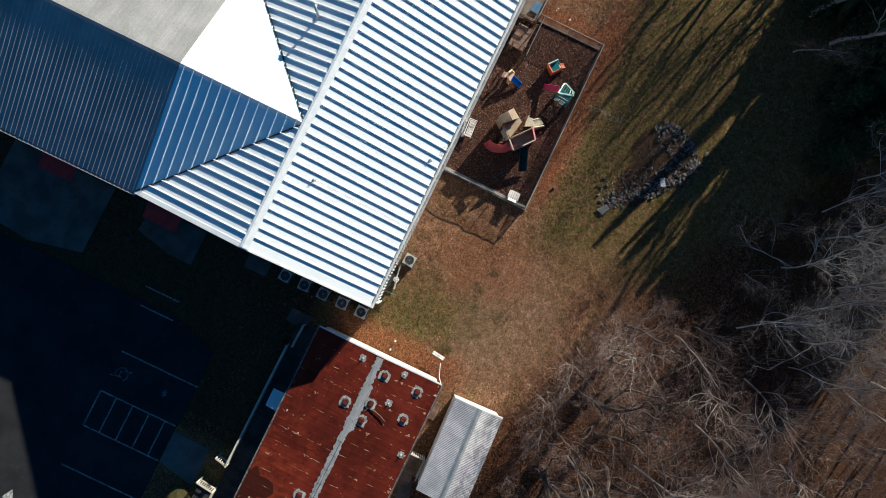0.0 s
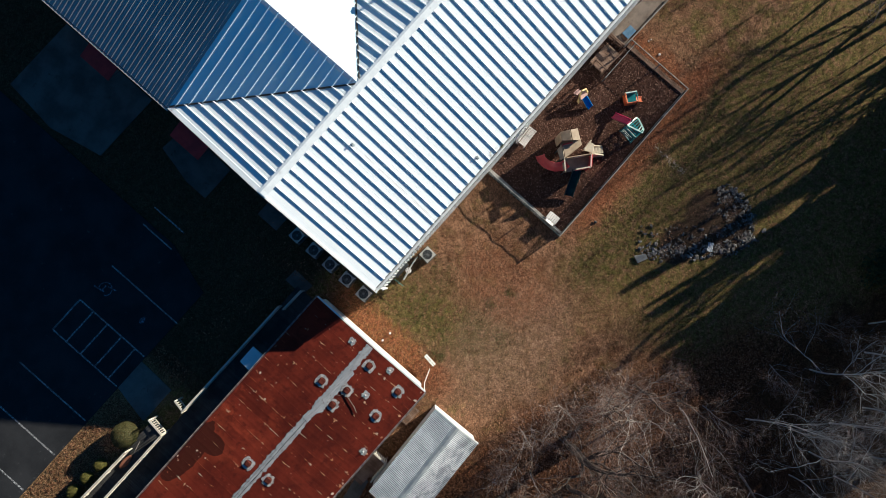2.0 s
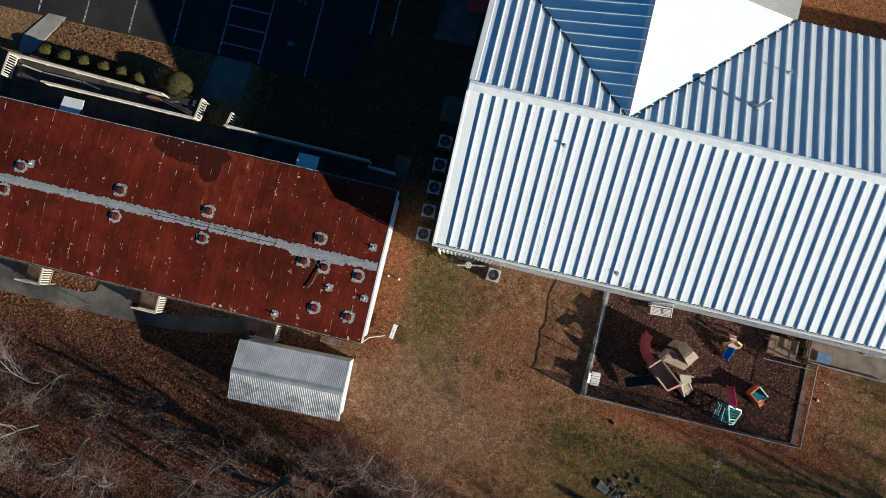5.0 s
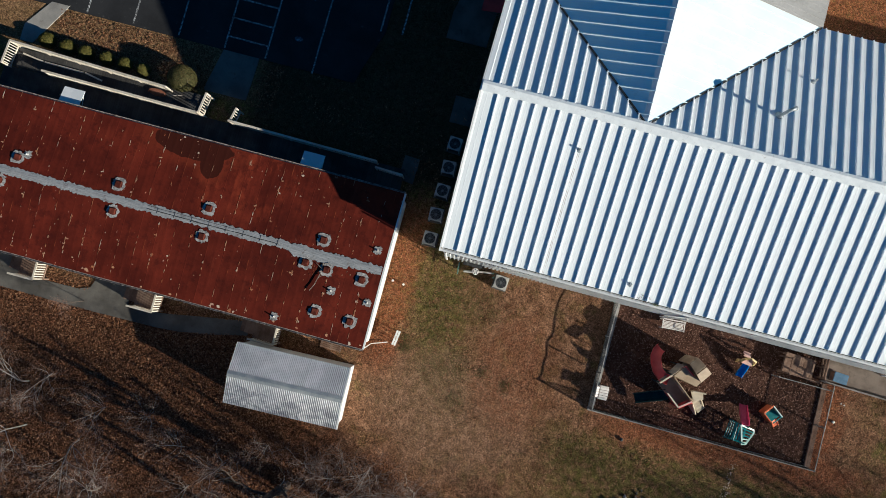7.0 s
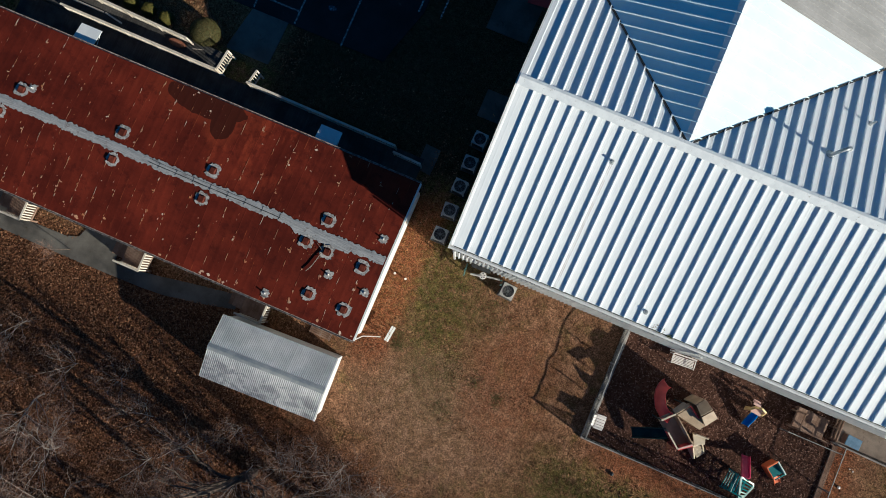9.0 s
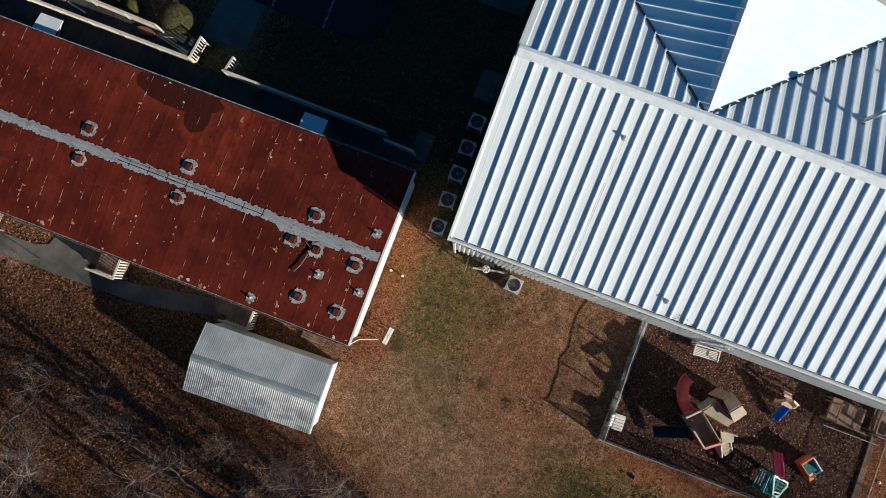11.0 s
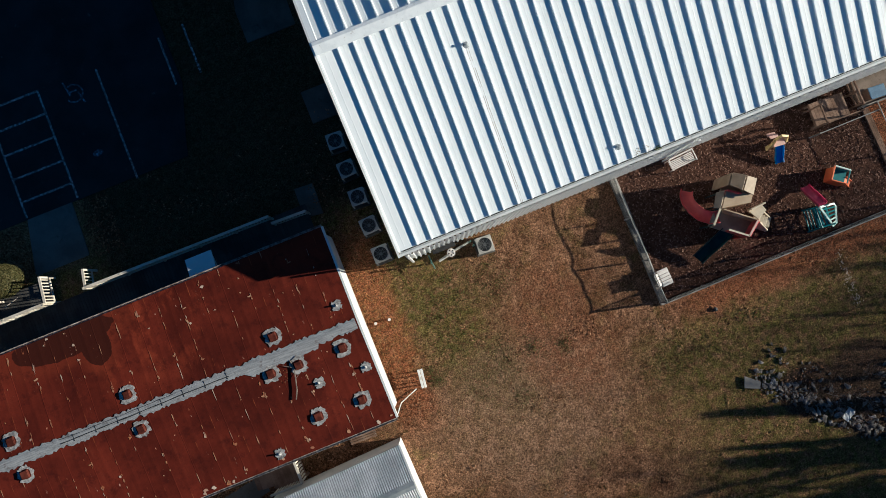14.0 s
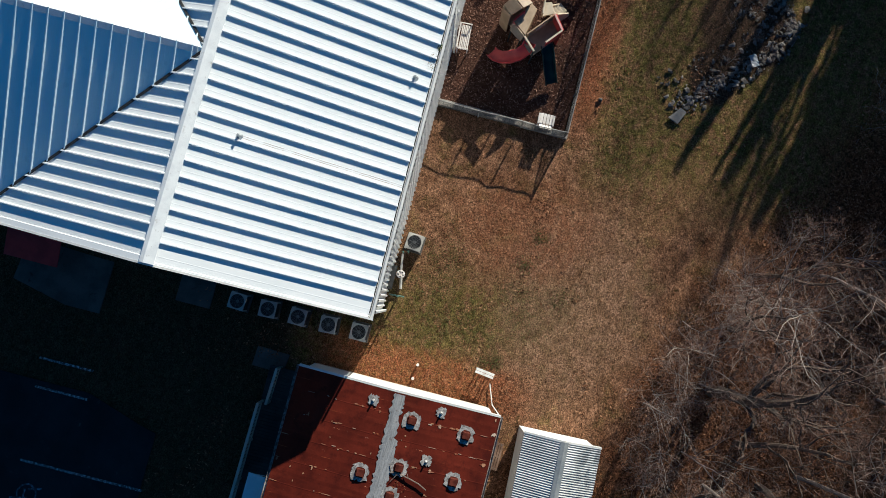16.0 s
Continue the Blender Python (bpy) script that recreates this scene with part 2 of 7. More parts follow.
def hip_material():
    """White sheets, their base tinted blue to deepen the blue of their shade."""
    n = Nodes("white_metal_hip")
    c = n.mix(n.ramp(n.noise(0.6, 4), 0.3, 0.7), (0.72, 0.88, 0.96), (0.79, 0.92, 0.97))
    f = n.noise(2.2, 4, 0.6)
    n.bump(f, 0.15, 0.006)
    return n.done(c, n.math("ADD", 0.22, n.math("MULTIPLY", f, 0.15)), 0.0, 0.5)


def rust_roof_material():
    n = Nodes("rust_red_roof")
    x, y, _ = n.xyz()
    c = n.mix(n.ramp(n.noise(0.45, 5, 0.65), 0.32, 0.68), (0.049, 0.0084, 0.0040), (0.097, 0.0172, 0.0074))
    streak = n.noise(1.0, 5, 0.7, n.stretch(3.0, 0.35, 1.0))
    c = n.mix(n.math("MULTIPLY", n.ramp(streak, 0.55, 0.75), 0.5), c, (0.125, 0.028, 0.012))
    fresh = n.math("MULTIPLY", n.ramp(x, -14.6, -13.2), n.ramp(x, -7.5, -10.0))
    fresh = n.math("MULTIPLY", fresh, n.ramp(n.noise(1.0, 5, 0.7, n.stretch(1.1, 0.55, 1.0)), 0.48, 0.66))
    c = n.mix(n.math("MULTIPLY", fresh, n.ramp(y, -2.0, 0.6)), c, (0.150, 0.030, 0.011))
    c = n.mix(0.16, c, n.mix(n.rnd, (0.0, 0.0, 0.0), (1.0, 1.0, 1.0)), "SOFT_LIGHT")
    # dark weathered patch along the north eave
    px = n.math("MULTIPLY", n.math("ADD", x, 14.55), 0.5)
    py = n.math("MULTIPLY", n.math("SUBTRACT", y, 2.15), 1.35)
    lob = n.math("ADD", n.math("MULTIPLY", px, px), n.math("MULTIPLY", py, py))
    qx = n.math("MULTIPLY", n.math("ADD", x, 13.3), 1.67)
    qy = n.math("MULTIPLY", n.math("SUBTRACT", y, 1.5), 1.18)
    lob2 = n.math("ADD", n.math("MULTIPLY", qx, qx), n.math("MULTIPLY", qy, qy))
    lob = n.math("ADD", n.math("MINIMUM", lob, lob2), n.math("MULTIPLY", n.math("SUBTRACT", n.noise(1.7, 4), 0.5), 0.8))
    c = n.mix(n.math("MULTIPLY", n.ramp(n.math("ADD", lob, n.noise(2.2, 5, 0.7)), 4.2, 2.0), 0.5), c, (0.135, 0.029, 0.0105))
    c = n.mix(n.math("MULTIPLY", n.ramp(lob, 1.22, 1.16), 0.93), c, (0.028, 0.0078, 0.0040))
    # flaked paint along the seams
    seam = n.math("ABSOLUTE", n.math("SUBTRACT", n.math("FRACT", n.math("MULTIPLY", n.math("ADD", x, 40.0), 1.0 / 0.95)), 0.5))
    near = n.ramp(n.math("ADD", seam, n.math("MULTIPLY", n.math("SUBTRACT", n.noise(6, 3), 0.5), 0.1)), 0.45, 0.49)
    flake = n.ramp(n.noise(1.0, 4, 0.7, n.stretch(4.5, 2.4, 1.0)), 0.60, 0.64)
    flake2 = n.ramp(n.noise(1.0, 5, 0.7, n.stretch(5.0, 3.2, 1.0)), 0.735, 0.75)
    f = n.math("MAXIMUM", n.math("MULTIPLY", n.math("MULTIPLY", near, flake), n.ramp(n.noise(9, 3), 0.5, 0.6)), flake2)
    tan = n.mix(n.ramp(n.noise(3.3, 3), 0.4, 0.6), (0.42, 0.17, 0.07), (0.56, 0.40, 0.30))
    c = n.mix(f, c, tan)
    line = n.math("ABSOLUTE", n.math("SUBTRACT", n.math("FRACT", n.math("MULTIPLY", n.math("SUBTRACT", 40.48, x), 1.0 / 0.95)), 0.5))
    line = n.math("MULTIPLY", n.ramp(line, 0.482, 0.494), n.ramp(n.noise(1.0, 4, 0.7, n.stretch(1.0, 0.7, 1.0)), 0.54, 0.64))
    c = n.mix(n.math("MULTIPLY", line, 0.75), c, (0.24, 0.075, 0.024))
    c = n.mix(n.math("MULTIPLY", n.ramp(n.noise(1.6, 6, 0.75), 0.50, 0.66), 0.55), c, (0.030, 0.0052, 0.0034))
    g = n.noise(18, 5, 0.7)
    c = n.mix(0.28, c, n.mix(g, (0.1, 0.1, 0.1), (0.9, 0.9, 0.9)), "OVERLAY")
    c = n.mix(1.0, c, (1.25, 1.02, 1.02), "MULTIPLY")
    n.bump(n.math("SUBTRACT", g, n.math("MULTIPLY", f, 0.6)), 0.35, 0.006)
    return n.done(c, 0.7, 0.0, 0.12)


def shed_roof_material():
    """Galvanised corrugated sheet, with twig shade painted in towards the south eave."""
    n = Nodes("dappled_galvanised_sheet")
    _, y, _ = n.xyz()
    c = n.mix(n.ramp(n.noise(0.8, 4), 0.35, 0.65), (0.36, 0.37, 0.38), (0.50, 0.505, 0.51))
    f = n.noise(10, 5, 0.65)
    c = n.mix(0.3, c, n.mix(f, (0.12, 0.12, 0.12), (0.95, 0.95, 0.95)), "OVERLAY")
    # soft dark blotches imitate twig shadows on the south slope
    twig_shade = n.noise(1.0, 6, 0.72, n.stretch(0.9, 2.0, 1.0), 1.2)
    south = n.ramp(n.math("ADD", y, n.math("MULTIPLY", n.noise(0.7, 3), 0.8)), -8.9, -9.5)
    c = n.mix(n.math("MULTIPLY", n.math("MULTIPLY", n.ramp(twig_shade, 0.42, 0.60), south), 0.72), c, (0.125, 0.135, 0.15))
    c = n.mix(n.math("MULTIPLY", n.ramp(n.noise(1.0, 5, 0.7, n.stretch(6.0, 0.4, 1.0)), 0.5, 0.7), 0.35), c, (0.24, 0.24, 0.24))
    c = n.mix(0.14, c, n.mix(n.rnd, (0.0, 0.0, 0.0), (1.0, 1.0, 1.0)), "SOFT_LIGHT")
    n.bump(f, 0.2, 0.006)
    return n.done(c, 0.55, 0.15, 0.5)


def bark_material(name, a, b):
    n = Nodes(name)
    f = n.noise(9, 4, 0.7)
    c = n.mix(n.ramp(f, 0.3, 0.7), a, b)
    c = n.mix(0.35, c, n.mix(n.rnd, (0.05, 0.05, 0.05), (0.95, 0.95, 0.95)), "SOFT_LIGHT")
    n.bump(n.noise(30, 3), 0.5, 0.01)
    return n.done(c, 0.9, 0.0, 0.15)


def island_material(name, stops, rough=0.9, spec=0.15):
    """Many small loose pieces in one mesh, each piece of its own shade."""
    n = Nodes(name)
    g = n.add("ShaderNodeNewGeometry")
    r = n.add("ShaderNodeValToRGB")
    r.color_ramp.interpolation = "LINEAR"
    for k, c in enumerate(stops):
        e = r.color_ramp.elements[k] if k < 2 else r.color_ramp.elements.new(1.0)
        e.position = k / (len(stops) - 1)
        e.color = (*c, 1)
    for k, c in enumerate(stops):
        r.color_ramp.elements[k].color = (*c, 1)
    n.put(r.inputs[0], g.outputs["Random Per Island"])
    c = n.mix(0.3, r.outputs[0], n.mix(n.noise(25, 3), (0.1, 0.1, 0.1), (0.9, 0.9, 0.9)), "OVERLAY")
    return n.done(c, rough, 0.0, spec)


def coating_material():
    """Silver paint brushed along the ridge."""
    n = Nodes("brushed_silver_coating")
    brush = n.noise(1.0, 5, 0.7, n.stretch(1.4, 16.0, 1.0))
    c = n.mix(n.ramp(brush, 0.3, 0.7), (0.20, 0.205, 0.215), (0.36, 0.365, 0.38))
    c = n.mix(n.math("MULTIPLY", n.ramp(n.noise(2.6, 6, 0.75), 0.54, 0.68), 0.75), c, (0.11, 0.085, 0.08))
    g = n.noise(22, 4, 0.7)
    c = n.mix(0.35, c, n.mix(g, (0.1, 0.1, 0.1), (0.9, 0.9, 0.9)), "OVERLAY")
    n.bump(n.math("ADD", brush, g), 0.6, 0.01)
    return n.done(c, 0.6, 0.0, 0.4)


M = {
    "ground": ground_material(),
    "asphalt": asphalt_material(),
    "line": worn_paint("parking_paint", (0.62, 0.63, 0.64), (0.07, 0.07, 0.075), 0.45),
    "arrow": worn_paint("arrow_paint", (0.68, 0.67, 0.64), (0.10, 0.10, 0.10), 0.5),
    "blue_paint": worn_paint("symbol_paint", (0.35, 0.45, 0.62), (0.06, 0.06, 0.07), 0.42),
    "path": surface("shaded_concrete", (0.095, 0.089, 0.081), (0.15, 0.14, 0.126), 0.7, 22, 0.9, stain=(0.085, 0.07, 0.058), spec=0.12),
    "concrete": surface("concrete", (0.21, 0.20, 0.188), (0.30, 0.285, 0.26), 0.7, 22, 0.85, stain=(0.15, 0.13, 0.11), spec=0.12),
    "white_roof": white_roof_material("white_metal_roof", (0.80, 0.835, 0.865), (0.85, 0.875, 0.90), 0.32),
    "shade_roof": hip_material(),
    "cap_roof": surface("weathered_white_flashing", (0.72, 0.75, 0.78), (0.82, 0.85, 0.87), 2.5, 26, 0.45, 0.0, 0.25, 0.3, 0.01, stain=(0.46, 0.45, 0.44)),
    "grey_roof": surface("weathered_galvanised_roof", (0.30, 0.295, 0.29), (0.37, 0.362, 0.358), 0.5, 8, 0.5, 0.2, 0.2, 0.15),
    "white_metal": surface("white_painted_metal", (0.66, 0.66, 0.65), (0.78, 0.78, 0.76), 1.2, 18, 0.45, 0.0, 0.18, 0.15, stain=(0.50, 0.47, 0.43)),
    "wall_metal": surface("white_ribbed_cladding", (0.74, 0.76, 0.77), (0.83, 0.84, 0.84), 0.7, 10, 0.5, 0.0, 0.15, 0.15, stain=(0.60, 0.57, 0.54)),
    "dark_gap": surface("dark_joint_and_shade", (0.012, 0.013, 0.015), (0.03, 0.03, 0.032), 3, 20, 0.8),
    "rust": rust_roof_material(),
    "rust_box": surface("rusty_vent_metal", (0.055, 0.013, 0.008), (0.115, 0.030, 0.018), 3, 20, 0.75, spec=0.12),
    "coating": coating_material(),
    "old_path": surface("dark_old_concrete", (0.074, 0.069, 0.062), (0.125, 0.117, 0.105), 0.7, 22, 0.9, stain=(0.045, 0.036, 0.028), spec=0.12),
    "ramp_concrete": surface("dirty_brown_concrete", (0.10, 0.08, 0.064), (0.175, 0.142, 0.118), 0.9, 22, 0.9, stain=(0.10, 0.075, 0.058), spec=0.12),
    "old_gutter": surface("rusty_leaf_filled_gutter", (0.11, 0.08, 0.065), (0.42, 0.38, 0.35), 7.0, 24, 0.7, 0.0, 0.5, stain=(0.06, 0.03, 0.02)),
    "mastic": surface("silver_roof_coating", (0.19, 0.185, 0.185), (0.42, 0.41, 0.405), 7.0, 16, 0.65, 0.0, 0.6, 0.8, 0.015, stain=(0.085, 0.05, 0.04), spec=0.12),
    "galv": surface("galvanised_sheet", (0.36, 0.375, 0.39), (0.50, 0.51, 0.52), 0.8, 10, 0.5, 0.2, 0.3, 0.2, stain=(0.28, 0.28, 0.28)),
    "shed_roof": shed_roof_material(),
    "galv_dark": surface("galvanised_cap", (0.30, 0.33, 0.35), (0.40, 0.42, 0.43), 1.5, 12, 0.5, 0.3, 0.25),
    "mesh_steel": surface("dull_fence_wire", (0.022, 0.022, 0.022), (0.045, 0.044, 0.043), 2, 25, 0.85, spec=0.08),
    "steel": surface("fence_steel", (0.17, 0.17, 0.17), (0.30, 0.30, 0.29), 2, 25, 0.6, 0.2, 0.2),
    "cream": surface("cream_painted_wood", (0.46, 0.41, 0.33), (0.58, 0.53, 0.45), 1.5, 18, 0.7, 0.0, 0.25, stain=(0.40, 0.32, 0.23)),
    "grey_wood": surface("weathered_grey_timber", (0.20, 0.185, 0.17), (0.32, 0.30, 0.275), 1.3, 16, 0.85, 0.0, 0.45, 0.5, 0.01, stain=(0.11, 0.09, 0.075), spec=0.12),
    "brown_wood": surface("brown_deck_timber", (0.135, 0.085, 0.06), (0.22, 0.15, 0.11), 1.4, 16, 0.85, 0.0, 0.45, 0.5, spec=0.12),
    "deck": surface("dark_ramp_boards", (0.036, 0.035, 0.035), (0.066, 0.063, 0.061), 1.0, 14, 0.85, 0.0, 0.35, 0.4, spec=0.12),
    "ac_shell": surface("beige_condenser_metal", (0.36, 0.35, 0.325), (0.45, 0.44, 0.41), 2.5, 20, 0.5, 0.0, 0.2),
    "ac_dark": surface("dark_condenser_fin", (0.025, 0.027, 0.03), (0.05, 0.05, 0.055), 6, 40, 0.6, 0.3),
    "ac_blade": surface("fan_blade_metal", (0.16, 0.165, 0.17), (0.24, 0.245, 0.25), 6, 30, 0.45, 0.5),
    "mulch": surface("wood_mulch", (0.047, 0.023, 0.015), (0.086, 0.044, 0.029), 1.2, 28, 0.95, 0.0, 0.6, 0.9, 0.03, spec=0.1),
    "chips": island_material("mulch_chips", [(0.022, 0.010, 0.007), (0.072, 0.036, 0.024), (0.135, 0.072, 0.049), (0.29, 0.185, 0.138)]),
    "leaves": island_material("fallen_leaves", [(0.030, 0.013, 0.006), (0.11, 0.050, 0.022), (0.20, 0.098, 0.045), (0.36, 0.205, 0.11)]),
    "tufts": island_material("dry_grass_tufts", [(0.11, 0.066, 0.034), (0.17, 0.105, 0.058), (0.085, 0.078, 0.028), (0.25, 0.165, 0.10)]),
    "weeds": island_material("green_weeds", [(0.070, 0.090, 0.022), (0.100, 0.115, 0.030), (0.085, 0.095, 0.026), (0.14, 0.14, 0.05)]),
    "gravel": surface("pale_gravel", (0.34, 0.27, 0.21), (0.52, 0.43, 0.35), 6, 22, 0.9),
    "rocks": surface("grey_field_stone", (0.10, 0.088, 0.08), (0.235, 0.215, 0.195), 5, 22, 0.85, 0.0, 0.4, 0.6, 0.02, 0.6),
    "bark": bark_material("grey_brown_bark", (0.20, 0.165, 0.14), (0.38, 0.33, 0.29)),
    "pale_bark": bark_material("pale_grey_bark", (0.29, 0.265, 0.245), (0.50, 0.465, 0.43)),
    "twig": bark_material("reddish_twigs", (0.145, 0.084, 0.062), (0.31, 0.205, 0.158)),
    "dark_bark": bark_material("dark_brown_bark", (0.055, 0.042, 0.034), (0.125, 0.098, 0.08)),
    "grey_twig": bark_material("grey_twigs", (0.19, 0.162, 0.148), (0.36, 0.32, 0.295)),
    "flake": island_material("flaked_paint", [(0.36, 0.14, 0.055), (0.50, 0.31, 0.19), (0.28, 0.085, 0.032), (0.58, 0.46, 0.36)]),
    "needle": island_material("dark_evergreen_leaves", [(0.012, 0.024, 0.010), (0.024, 0.042, 0.016), (0.036, 0.056, 0.022), (0.05, 0.06, 0.028)], 0.7),
    "shrub": island_material("clipped_shrub_leaves", [(0.045, 0.046, 0.010), (0.080, 0.075, 0.015), (0.115, 0.098, 0.020), (0.07, 0.070, 0.014)], 0.6),
    "bush": island_material("round_bush_leaves", [(0.028, 0.032, 0.010), (0.052, 0.052, 0.017), (0.082, 0.074, 0.026), (0.115, 0.098, 0.038)], 0.6),
    "p_red": surface("red_moulded_plastic", (0.42, 0.035, 0.040), (0.52, 0.055, 0.055), 2, 30, 0.42, 0.0, 0.1, 0.1),
    "p_pink": surface("magenta_moulded_plastic", (0.40, 0.025, 0.085), (0.50, 0.04, 0.12), 2, 30, 0.4, 0.0, 0.1, 0.1),
    "p_tan": surface("tan_moulded_plastic", (0.275, 0.200, 0.122), (0.365, 0.275, 0.178), 2, 30, 0.5, 0.0, 0.12, 0.1),
    "p_cream": surface("cream_moulded_plastic", (0.47, 0.40, 0.29), (0.57, 0.50, 0.38), 2, 30, 0.5, 0.0, 0.1, 0.1),
    "p_navy": surface("dark_teal_moulded_plastic", (0.007, 0.022, 0.026), (0.011, 0.032, 0.037), 2, 30, 0.5, 0.0, 0.1, 0.1, spec=0.15),
    "p_teal": surface("teal_moulded_plastic", (0.012, 0.13, 0.15), (0.025, 0.18, 0.20), 2, 30, 0.4, 0.0, 0.1, 0.1),
    "p_mint": surface("pale_mint_plastic", (0.50, 0.66, 0.60), (0.60, 0.74, 0.68), 2, 30, 0.45, 0.0, 0.1, 0.1),
    "p_orange": surface("orange_moulded_plastic", (0.62, 0.13, 0.035), (0.72, 0.19, 0.06), 2, 30, 0.4, 0.0, 0.1, 0.1),
    "p_blue": surface("blue_moulded_plastic", (0.010, 0.12, 0.42), (0.02, 0.17, 0.52), 2, 30, 0.4, 0.0, 0.1, 0.1),
    "p_yellow": surface("faded_yellow_plastic", (0.62, 0.44, 0.16), (0.70, 0.54, 0.24), 2, 30, 0.45, 0.0, 0.1, 0.1),
    "p_pale": surface("pale_pink_plastic", (0.58, 0.36, 0.32), (0.66, 0.46, 0.40), 2, 30, 0.45, 0.0, 0.1, 0.1),
    "white_plastic": surface("white_resin", (0.64, 0.60, 0.57), (0.74, 0.70, 0.67), 3, 25, 0.5, 0.0, 0.15, 0.1),
    "awning": surface("white_door_canopy", (0.68, 0.70, 0.72), (0.78, 0.79, 0.80), 2, 15, 0.4, 0.0, 0.12),
    "red_awning": surface("dark_red_canopy", (0.20, 0.012, 0.014), (0.28, 0.02, 0.022), 2, 30, 0.7),
    "green_pipe": surface("green_painted_pipe", (0.05, 0.11, 0.09), (0.09, 0.16, 0.13), 4, 30, 0.5),
    "cable": surface("black_rubber", (0.012, 0.012, 0.013), (0.03, 0.03, 0.03), 4, 30, 0.6),
    "blue_bin": surface("blue_box_lid", (0.05, 0.11, 0.20), (0.09, 0.17, 0.28), 3, 20, 0.5),
    "siding": surface("beige_cabin_siding", (0.36, 0.32, 0.26), (0.45, 0.41, 0.34), 1, 15, 0.7),
    "brick_red": surface("flower_bed_clay", (0.13, 0.055, 0.032), (0.19, 0.085, 0.052), 2, 20, 0.9, spec=0.12),
}


# ---- mesh helpers ----
def thing(name, x, y, z=0.0, turn=0.0, label="", category="", group="", kind=""):
    ob = new(name)
    ob.empty_display_size = 0.2
    ob.matrix_world = pose(x, y, z, 0, 0, turn)
    return tagged(ob, label, category, group, kind)


def link(name, me, material, parent=None, label=""):
    if not me.materials:
        me.materials.append(M[material])
    ob = new(name, me)
    if parent:
        ob.parent = parent
    return tagged(ob, label)


def part(name, bm, material, parent=None, label="", smooth=False):
    me = bpy.data.meshes.new(name)
    bmesh.ops.recalc_face_normals(bm, faces=bm.faces)
    bm.to_mesh(me)
    bm.free()
    if smooth:
        me.polygons.foreach_set("use_smooth", [True] * len(me.polygons))
    return link(name, me, material, parent, label)


def raw(name, verts, faces, material, parent=None, label="", smooth=False):
    me = bpy.data.meshes.new(name)
    me.from_pydata([tuple(v) for v in verts], [], [tuple(f) for f in faces])
    if smooth:
        me.polygons.foreach_set("use_smooth", [True] * len(me.polygons))
    return link(name, me, material, parent, label)


def box(bm, centre, size, turn=(0, 0, 0), bevel=0.0):
    m = pose(*centre, *turn) @ Matrix.Diagonal((*size, 1))
    made = bmesh.ops.create_cube(bm, size=1, matrix=m)
    if bevel:
        edges = list({e for v in made["verts"] for e in v.link_edges})
        bmesh.ops.bevel(bm, geom=edges, offset=bevel, segments=1, affect="EDGES", profile=0.5)
    return bm


def block(centre, size, turn=(0, 0, 0), bevel=0.0):
    return box(bmesh.new(), centre, size, turn, bevel)


def tube(bm, a, b, r, sides=8, r2=None):
    a, b = Vector(a), Vector(b)
    d = b - a
    m = Matrix.Translation((a + b) / 2) @ d.to_track_quat("Z", "Y").to_matrix().to_4x4()
    bmesh.ops.create_cone(bm, cap_ends=True, segments=sides, radius1=r, radius2=r if r2 is None else r2, depth=d.length, matrix=m)
    return bm


def pole(a, b, r, sides=8):
    return tube(bmesh.new(), a, b, r, sides)


def slab(points, z0, z1, bevel=0.0):
    """A flat plate over an outline."""
    bm = bmesh.new()
    f = bm.faces.new([bm.verts.new((x, y, z0)) for x, y in points])
    up = bmesh.ops.extrude_face_region(bm, geom=[f])
    bmesh.ops.translate(bm, verts=[v for v in up["geom"] if isinstance(v, bmesh.types.BMVert)], vec=(0, 0, z1 - z0))
    if bevel:
        bmesh.ops.bevel(bm, geom=[e for e in bm.edges if all(v.co.z > (z0 + z1) / 2 for v in e.verts)], offset=bevel, segments=1, affect="EDGES")
    return bm


def ragged(cx, cy, rx, ry, rng, count=22, rough=0.16):
    return [(cx + rx * (1 + rng.uniform(-rough, rough)) * math.cos(a), cy + ry * (1 + rng.uniform(-rough, rough)) * math.sin(a))
            for a in [2 * math.pi * k / count for k in range(count)]]


def sweep(points, section, closed=False):
    """A section (list of (side, up)) carried along points; its ends are capped."""
    bm = bmesh.new()
    rings = []
    for k, p in enumerate(points):
        p = Vector(p)
        d = (Vector(points[min(k + 1, len(points) - 1)]) - Vector(points[max(k - 1, 0)])).normalized()
        side = d.cross(Vector((0, 0, 1)))
        side = side.normalized() if side.length > 1e-4 else Vector((1, 0, 0))
        up = side.cross(d)
        rings.append([bm.verts.new(p + side * s + up * u) for s, u in section])
    n = len(section)
    for a, b in zip(rings, rings[1:]):
        for k in range(n):
            bm.faces.new((a[k], a[(k + 1) % n], b[(k + 1) % n], b[k]))
    bm.faces.new(rings[0][::-1])
    bm.faces.new(rings[-1])
    return bm


def profile_sheet(profile, start, end):
    """Verts and faces of a ribbed sheet: profile of (across, height); start and end say where each strip begins and stops up the slope."""
    verts, faces = [], []
    for u, h in profile:
        verts += [(u, start(u), h), (u, end(u), h)]
    for k in range(len(profile) - 1):
        faces.append((2 * k, 2 * k + 2, 2 * k + 3, 2 * k + 1))
    return verts, faces


def frame_of(origin, across, up):
    """The pose of a slope: x across it, y up it, z out of it."""
    x, y = Vector(across).normalized(), Vector(up).normalized()
    z = x.cross(y)
    m = Matrix((x, y, z)).transposed().to_4x4()
    m.translation = Vector(origin)
    return m


# ---- ground ----
LOW = -0.36


